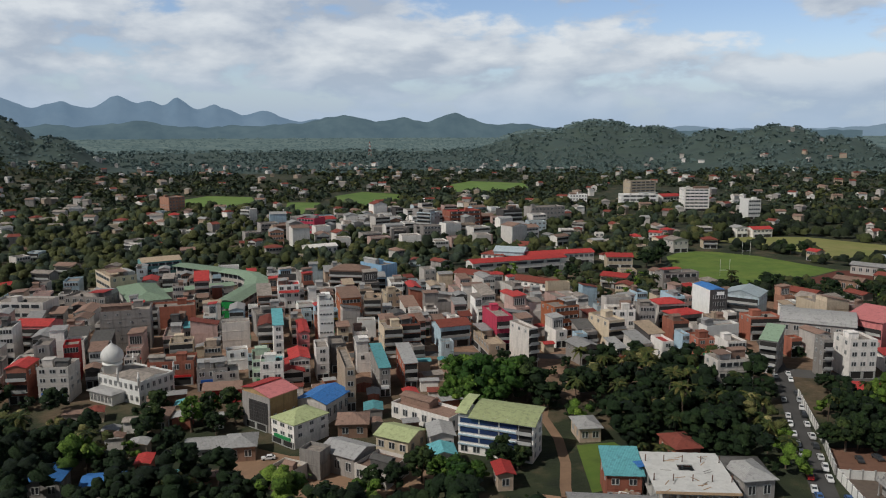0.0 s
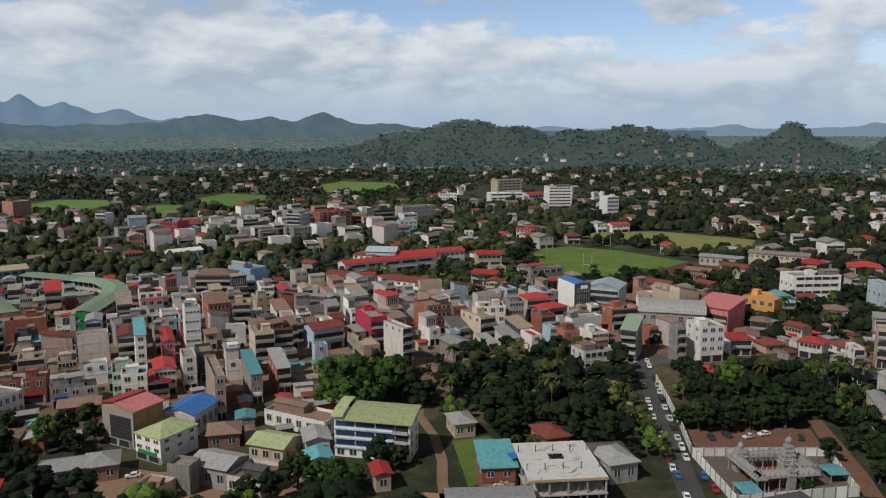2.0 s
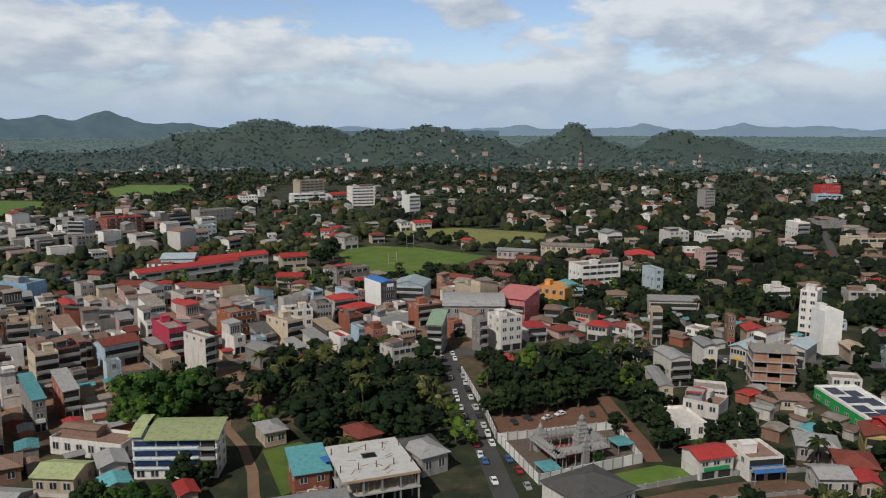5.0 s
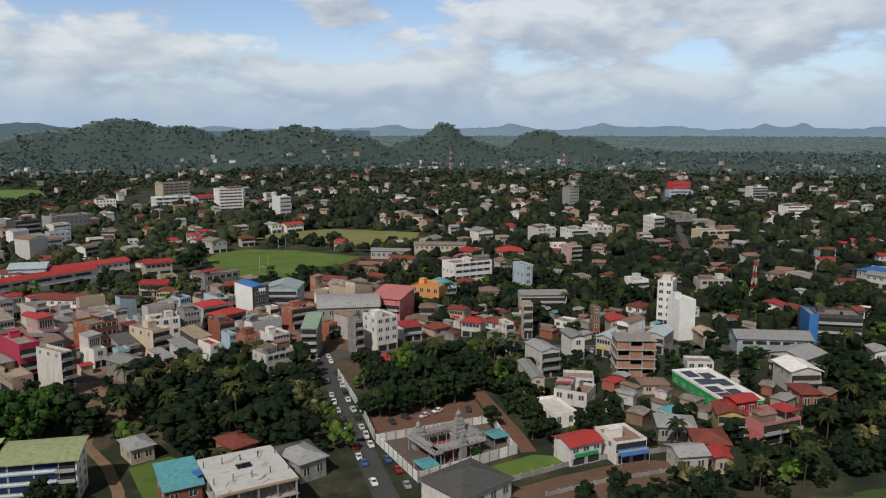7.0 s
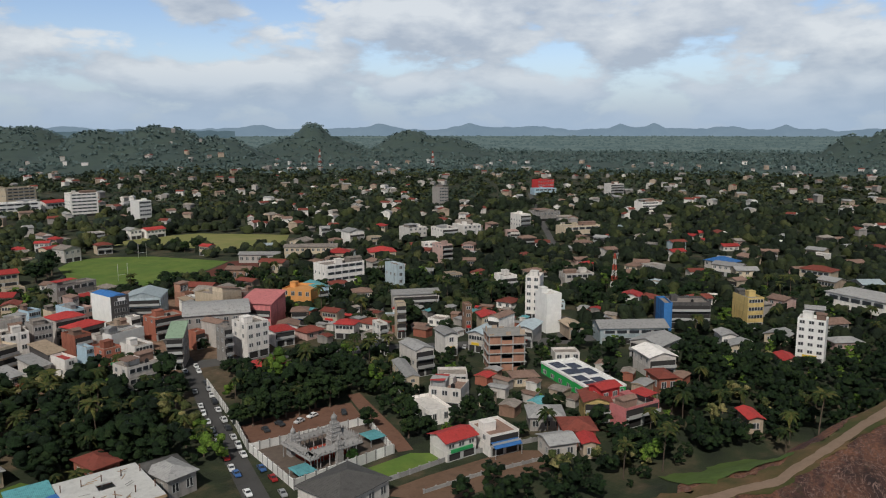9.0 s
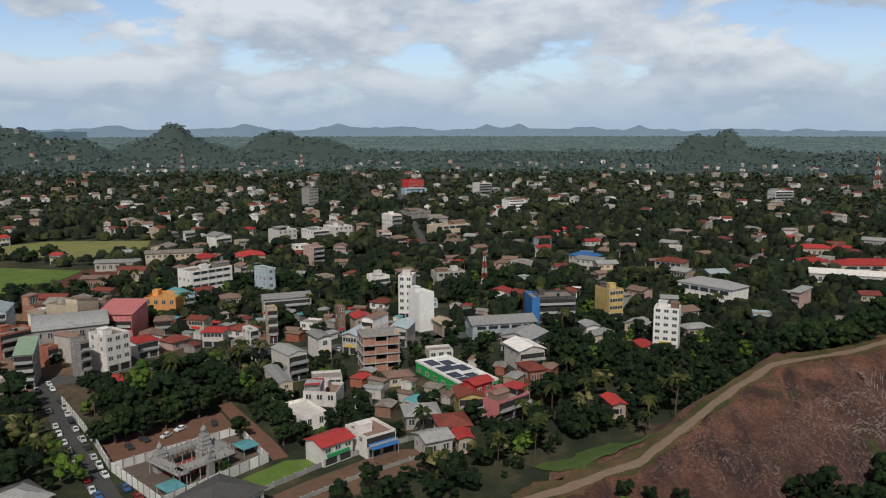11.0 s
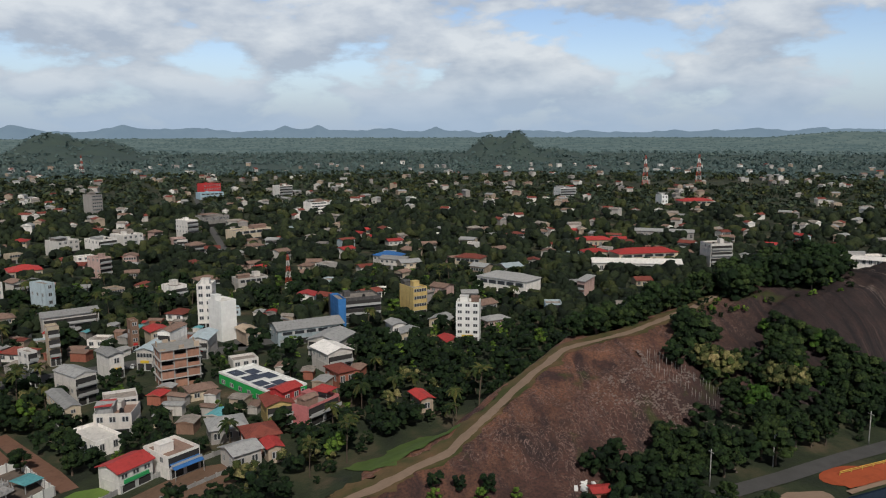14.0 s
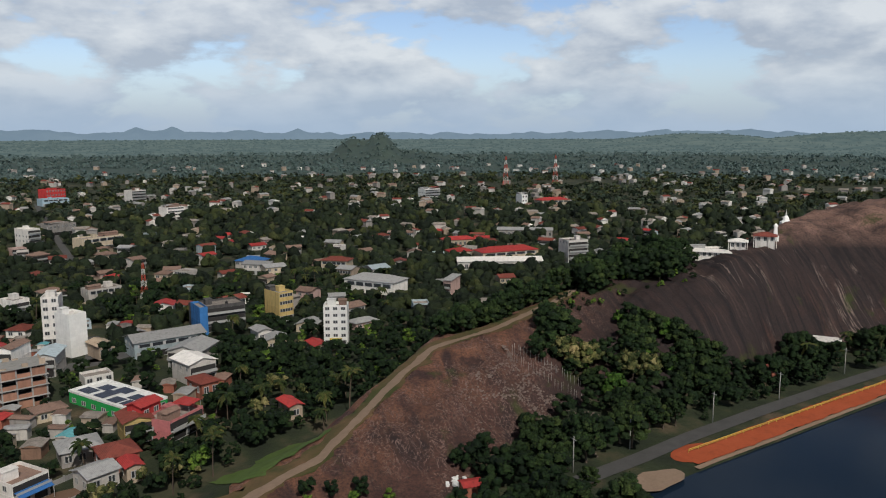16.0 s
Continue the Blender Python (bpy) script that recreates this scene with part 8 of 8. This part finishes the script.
def plant_singly():
    # the great tree beside the lane
    for px, py, s, k in ((6, 214, 1.3, 3), (11, 219, 1.7, 3), (3, 223, 1.4, 2), (18, 217, 1.6, 3), (25, 219, 1.35, 1), (14, 209, 1.1, 2), (22, 226, 1.35, 0), (8, 230, 1.3, 3), (1, 215, 1.05, 2), (30, 214, 1.0, 1), (16, 226, 1.5, 3), (4, 217, 1.3, 3), (9, 223, 1.6, 3), (13, 215, 1.45, 2), (20, 222, 1.6, 3), (27, 224, 1.2, 0)):
        tree(px, py, s, k, -1.8)
    for px, py, s, k in ((14.0, 172.8, 0.62, 1), (17.5, 171.6, 0.6, 0), (11.5, 173.6, 0.5, 2), (222, 484, 1.0, 0), (229, 482, 0.9, 6), (220, 495, 0.8, 0), (163.5, 382, 0.9, 0), (126, 446, 1.1, 0), (131, 455, 1.2, 6), (118, 438, 1.2, 1), (15.3, 172.5, 0.55, 3), (18.5, 173.0, 0.5, 1), (8, 164, 0.7, 3), (1.6, 162.5, 0.8, 3), (-5, 165, 0.7, 1), (4.4, 159.7, 0.8, 2), (-10.5, 159, 0.8, 0), (-15.7, 158, 0.8, 6), (-62, 196, 0.6, 0), (-57, 200, 0.6, 6), (-66, 201, 0.6, 1), (-1, 163, 0.9, 2), (3, 158, 0.8, 3), (62, 133, 0.6, 3), (106, 143.6, 0.4, 3), (122, 158, 0.6, 0)):
        tree(px, py, s, k)
    for _ in range(22):
        px, py = DICE.uniform(-84, -58), DICE.uniform(192, 215)
        if free(px, py, 1, 1):
            tree(px, py, DICE.uniform(0.6, 0.95), DICE.choice((0, 1, 2, 6)))
    for k in range(11):
        tree(97 + k * 3.4, 181.5 + DICE.uniform(-3, 3), DICE.uniform(0.6, 0.9), DICE.choice((0, 1, 6)))
    # gardens between the houses
    for px, py, s, k in ((180.6, 169.4, 0.7, 0), (179.3, 164.7, 0.6, 6), (168.8, 146, 0.8, 1), (172, 144.1, 0.8, 0), (180.4, 148.2, 0.8, 6), (183.5, 156, 0.7, 0), (131.5, 128.6, 0.65, 5), (129.2, 127.2, 0.6, 6), (153.4, 143.8, 0.75, 0), (154.8, 141.5, 0.8, 1), (143.2, 145.9, 0.7, 2), (146, 143.2, 0.6, 0), (142.5, 118.6, 0.7, 2), (145, 121.4, 0.6, 3), (206.1, 138, 0.8, 0), (207.5, 134, 0.8, 6), (204.6, 165, 0.6, 0), (164, 146, 0.7, 6), (150, 119.1, 0.5, 5), (158.4, 109, 0.5, 2), (191.8, 107.3, 0.7, 0), (218.8, 128.4, 0.8, 1), (126, 146, 0.7, 0), (130, 150, 0.8, 6), (133, 156, 0.9, 0), (136, 162, 0.9, 1), (139, 168, 0.9, 0), (134, 148, 0.7, 5), (138, 156, 0.6, 0), (143, 171, 0.8, 6)):
        if free(px, py, 1, 1):
            tree(px, py, s, k)
    # clump on the rock, with two trees in flower
    for _ in range(64):
        az = DICE.uniform(84.8, 98.2)
        px, py = bearing(az, DICE.uniform(226 if az < 91 else 240, 252 if az < 91 else 266))
        tree(px, py, DICE.uniform(0.7, 1.05), DICE.choice((0, 1, 1, 3, 6, 6)), rock_at(px, py) - 2.6)
    for az, r, s in ((87.2, 236, 1.0), (88.4, 235, 1.1), (89.2, 240, 0.9), (92.3, 240, 1.15), (93.4, 242, 1.0)):
        px, py = bearing(az, r)
        tree(px, py, s, 4, rock_at(px, py) - 1.5)
    # dark wood between the foot of the rock and the lake road
    for _ in range(64):
        px, py = bearing(DICE.uniform(91.4, 99.0), DICE.uniform(188, 214))
        if shore(px, py) > 6 and free(px, py, 1, 1):
            tree(px, py, DICE.uniform(0.6, 0.95), DICE.choice((0, 1, 6, 6)))
    for _ in range(90):
        px, py = bearing(DICE.uniform(84.6, 93.0), DICE.uniform(150, 192))
        if shore(px, py) > 6 and float(ridge_z(np.float64(px), np.float64(py))) < 4 and free(px, py, 1, 1):
            tree(px, py, DICE.uniform(0.55, 0.9), DICE.choice((0, 1, 6, 6)))
    # wood on the crest and down its far side
    for _ in range(70):
        az = DICE.uniform(77.5, 88)
        px, py = bearing(az, float(np.interp(az, RIDGE_AZ, RIDGE_R)) + DICE.uniform(10, 30))
        tree(px, py, DICE.uniform(0.8, 1.1), DICE.choice((0, 1, 6, 6)), rock_at(px, py) - 2.4)
    for _ in range(66):
        az = DICE.uniform(88.5, 95.6)
        px, py = bearing(az, float(np.interp(az, RIDGE_AZ, RIDGE_R)) + DICE.uniform(-16, 14))
        tree(px, py, DICE.uniform(0.9, 1.35), DICE.choice((0, 1, 6, 6)), rock_at(px, py) - 3.0)
    for _ in range(80):
        px, py = bearing(DICE.uniform(79.0, 86.0), DICE.uniform(140, 176))
        if shore(px, py) > 6 and float(ridge_z(np.float64(px), np.float64(py))) < 4 and free(px, py, 1, 1):
            tree(px, py, DICE.uniform(0.5, 0.8), DICE.choice((0, 1, 6, 6)))
    for _ in range(50):
        px, py = bearing(DICE.uniform(66.0, 74.5), DICE.uniform(130, 156))
        if free(px, py, 1, 1):
            tree(px, py, DICE.uniform(0.35, 0.65), DICE.choice((0, 1, 6, 2)))
    # scrub under the crest, bushes along the lake road
    for _ in range(70):
        az = DICE.uniform(86.5, 96.5)
        rc, rf = float(np.interp(az, RIDGE_AZ, RIDGE_R)), float(np.interp(az, RIDGE_AZ, RIDGE_FOOT))
        px, py = bearing(az, rc - (rc - rf) * DICE.random() ** 1.6 * 0.34)
        tree(px, py, DICE.uniform(0.16, 0.42), DICE.choice((0, 1, 3, 5, 6)))
    for _ in range(300):
        q, off = DICE.random(), DICE.uniform(5, 30)
        px, py = 172 + 150 * q + off * 0.69, 4 - 139 * q + off * 0.72
        if float(ridge_z(np.float64(px), np.float64(py))) < 3 and free(px, py, 1, 1):
            tree(px, py, DICE.uniform(0.4, 0.85), DICE.choice((0, 1, 5, 6)))
    for _ in range(22):
        az = DICE.uniform(102.5, 110)
        px, py = bearing(az, float(np.interp(az, RIDGE_AZ, RIDGE_FOOT)) - DICE.uniform(2, 30))
        if shore(px, py) > 12:
            tree(px, py, DICE.uniform(0.6, 0.9), DICE.choice((0, 1, 6))) if DICE.random() < 0.7 else palm(px, py)


def plant_gardens(poly, gap, small, large):
    """Small trees wherever there is room between the houses."""
    xs, ys = [p[0] for p in poly], [p[1] for p in poly]
    for i in range(int((max(xs) - min(xs)) / gap)):
        for j in range(int((max(ys) - min(ys)) / gap)):
            px, py = min(xs) + i * gap + DICE.uniform(-2, 2), min(ys) + j * gap + DICE.uniform(-2, 2)
            if inside(px, py, poly) and free(px, py, 2, 2):
                tree(px, py, DICE.uniform(small, large), DICE.choice((0, 1, 2, 5, 6, 6)))


plant_singly()
plant_gardens([(120, 126), (150, 105), (215, 112), (252, 150), (215, 200), (160, 225), (138, 180)], 5.5, 0.38, 0.68)
plant_gardens([(222, 82), (244, 62), (275, 44), (305, 45), (305, 95), (262, 112)], 4.6, 0.5, 0.8)
for _x, _y in ((49, 166), (52, 170), (47, 173), (44, 165), (55, 166)):
    palm(_x, _y, 0.75)
plant_groves()


def near_woods(n, r0, r1, a0, a1):
    made = 0
    for _ in range(n * 8):
        if made >= n:
            break
        az, r = radians(DICE.uniform(a0, a1)), math.sqrt(DICE.uniform(r0 * r0, r1 * r1))
        x, y = r * math.sin(az), r * math.cos(az)
        if float(ridge_z(np.float64(x), np.float64(y))) > 1.5 or shore(x, y) < 14 or inside(x, y, TOWN) or not free(x, y, 3, 3):
            continue
        if DICE.random() < 0.15 and palm.made < SINGLE_PALMS:
            palm(x, y)
        else:
            tree(x, y, DICE.uniform(0.5, 0.9), DICE.choice((0, 0, 1, 5, 6, 2)))
        made += 1


near_woods(520, 190, 420, 12, 74)
near_woods(60, 240, 420, -36, 12)
plant_joined()


SCHOOL = [(-10, 352), (60, 345), (130, 372), (120, 470), (30, 490), (-20, 440)]


def woods(name, n, r0, r1, a0, a1, leaves, leaf, rad, seed, label, mat="leaf_far"):
    """Woods beyond the single trees: every crown a cluster of leaf sprays; crowns grow sparser with distance."""
    rng = np.random.default_rng(seed)
    az, r = np.radians(rng.uniform(a0, a1, n)), r0 * (r1 / r0) ** rng.uniform(size=n)
    x, y = r * np.sin(az), r * np.cos(az)
    z = land_z(x, y)
    ok = np.array([(round(a / CELL), round(b / CELL)) not in TAKEN and not inside(a, b, TOWN) for a, b in zip(x, y)]) & (shore(x, y) > 12) & ((ridge_z(x, y) < 1.5) | (r > 700))
    # clearings; few trees among the long red roofs of the school
    school = np.array([inside(a, b, SCHOOL) for a, b in zip(x, y)]) & (rng.uniform(size=n) < 0.62)
    ok &= ~school
    glade = np.sin(x * 0.011 + 2 * np.sin(y * 0.004)) * np.sin(y * 0.007 + 1.3 * np.sin(x * 0.006)) + 0.35 * np.sin(x * 0.031) * np.sin(y * 0.019)
    ok &= (glade < 0.72) | (z > 40) | (r < 820)
    x, y, z, r = x[ok], y[ok], z[ok], r[ok]
    m = len(x)
    big = rad * (0.75 + 0.6 * rng.uniform(size=m)) * np.clip(r / r0, 1, 4) ** 0.45
    hgt = big * rng.uniform(0.9, 1.4, m) * (1.0 if r0 < 700 else 0.7 if r0 < 2000 else 0.3)
    mats = mat if isinstance(mat, tuple) else (mat,)
    tone = rng.integers(0, len(mats), m)
    if not leaf:
        # near enough for the clumps of a crown to show
        v, f = clump_shape(rng, 7, 3, m * leaves)
        off = rng.normal(size=(m, leaves, 3)) * np.array([0.42, 0.42, 0.22])
        wide = rng.uniform(0.45, 0.8, (m, leaves, 1))
        scale = np.stack([big, big, hgt * 0.8], -1)[:, None, :]
        v = (v.reshape(m, leaves, -1, 3) * wide[..., None] + off[:, :, None]) * scale[:, :, None] + np.stack([x, y, z + hgt * 0.55], -1)[:, None, None, :]
        for k in dict.fromkeys(mats):
            pick = v[np.isin(tone, [j for j, q in enumerate(mats) if q == k])]
            nv = pick.shape[2]
            n = pick.shape[0] * leaves
            me = mesh_from(name, pick.reshape(-1, 3).tolist(), (f[None] + (np.arange(n) * nv)[:, None, None]).reshape(-1, 3).tolist(), k)
            me.polygons.foreach_set("use_smooth", [True] * len(me.polygons))
            tagged(new(name, me), label, "woods", kind="stuff")
        return
    d = rng.normal(size=(m, leaves, 3))
    d[..., 2] = np.abs(d[..., 2]) * 1.0 - 0.2
    d /= np.linalg.norm(d, axis=2, keepdims=True)
    q = rng.uniform(0.6, 1.1, (m, leaves, 1))
    lump = 1 + 0.35 * np.sin(d[..., :1] * 4 + x[:, None, None]) * np.sin(d[..., 1:2] * 5 + y[:, None, None])
    c = d * q * lump * np.stack([big, big, hgt * 0.8], -1)[:, None, :] + np.stack([x, y, z + hgt * 0.55], -1)[:, None, :]
    nr = d + rng.normal(size=d.shape) * 0.5 + np.array([0, 0, 0.3])
    sz = rng.uniform(0.6, 1.3, (m, leaves)) * leaf * (big / rad)[:, None]
    for i, k in enumerate(dict.fromkeys(mats)):
        pick = np.isin(tone, [j for j, q in enumerate(mats) if q == k])
        me = quads_mesh(name, c[pick].reshape(-1, 3), nr[pick].reshape(-1, 3), sz[pick].reshape(-1), k, rng)
        tagged(new(name, me), label, "woods", kind="stuff")


# lower bearings get brighter leaves as if sunlit, higher ones darker as under cloud
woods("mid_woods", 2700, 310, 820, -36, 20, 3, 0, 3.3, 11, "dense woods between the houses, leaves brightened as in sun", ("leaf_far", "leaf_olive", "leaf_olive", "leaf_middle"))
woods("mid_woods", 4700, 310, 820, 20, 114, 3, 0, 3.4, 17, "dense woods between the houses, leaves darkened as under cloud", ("leaf_far", "leaf_far", "leaf_deep", "leaf_deep", "leaf_olive"))
# from here outwards the leaf colours carry painted haze
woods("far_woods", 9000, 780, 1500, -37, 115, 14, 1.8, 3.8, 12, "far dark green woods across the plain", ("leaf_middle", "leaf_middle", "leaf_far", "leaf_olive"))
woods("plain_woods", 11000, 1400, 2700, -37, 115, 9, 2.2, 4.0, 14, "far woods across the plain, leaf colour paled for haze", "leaf_plain")
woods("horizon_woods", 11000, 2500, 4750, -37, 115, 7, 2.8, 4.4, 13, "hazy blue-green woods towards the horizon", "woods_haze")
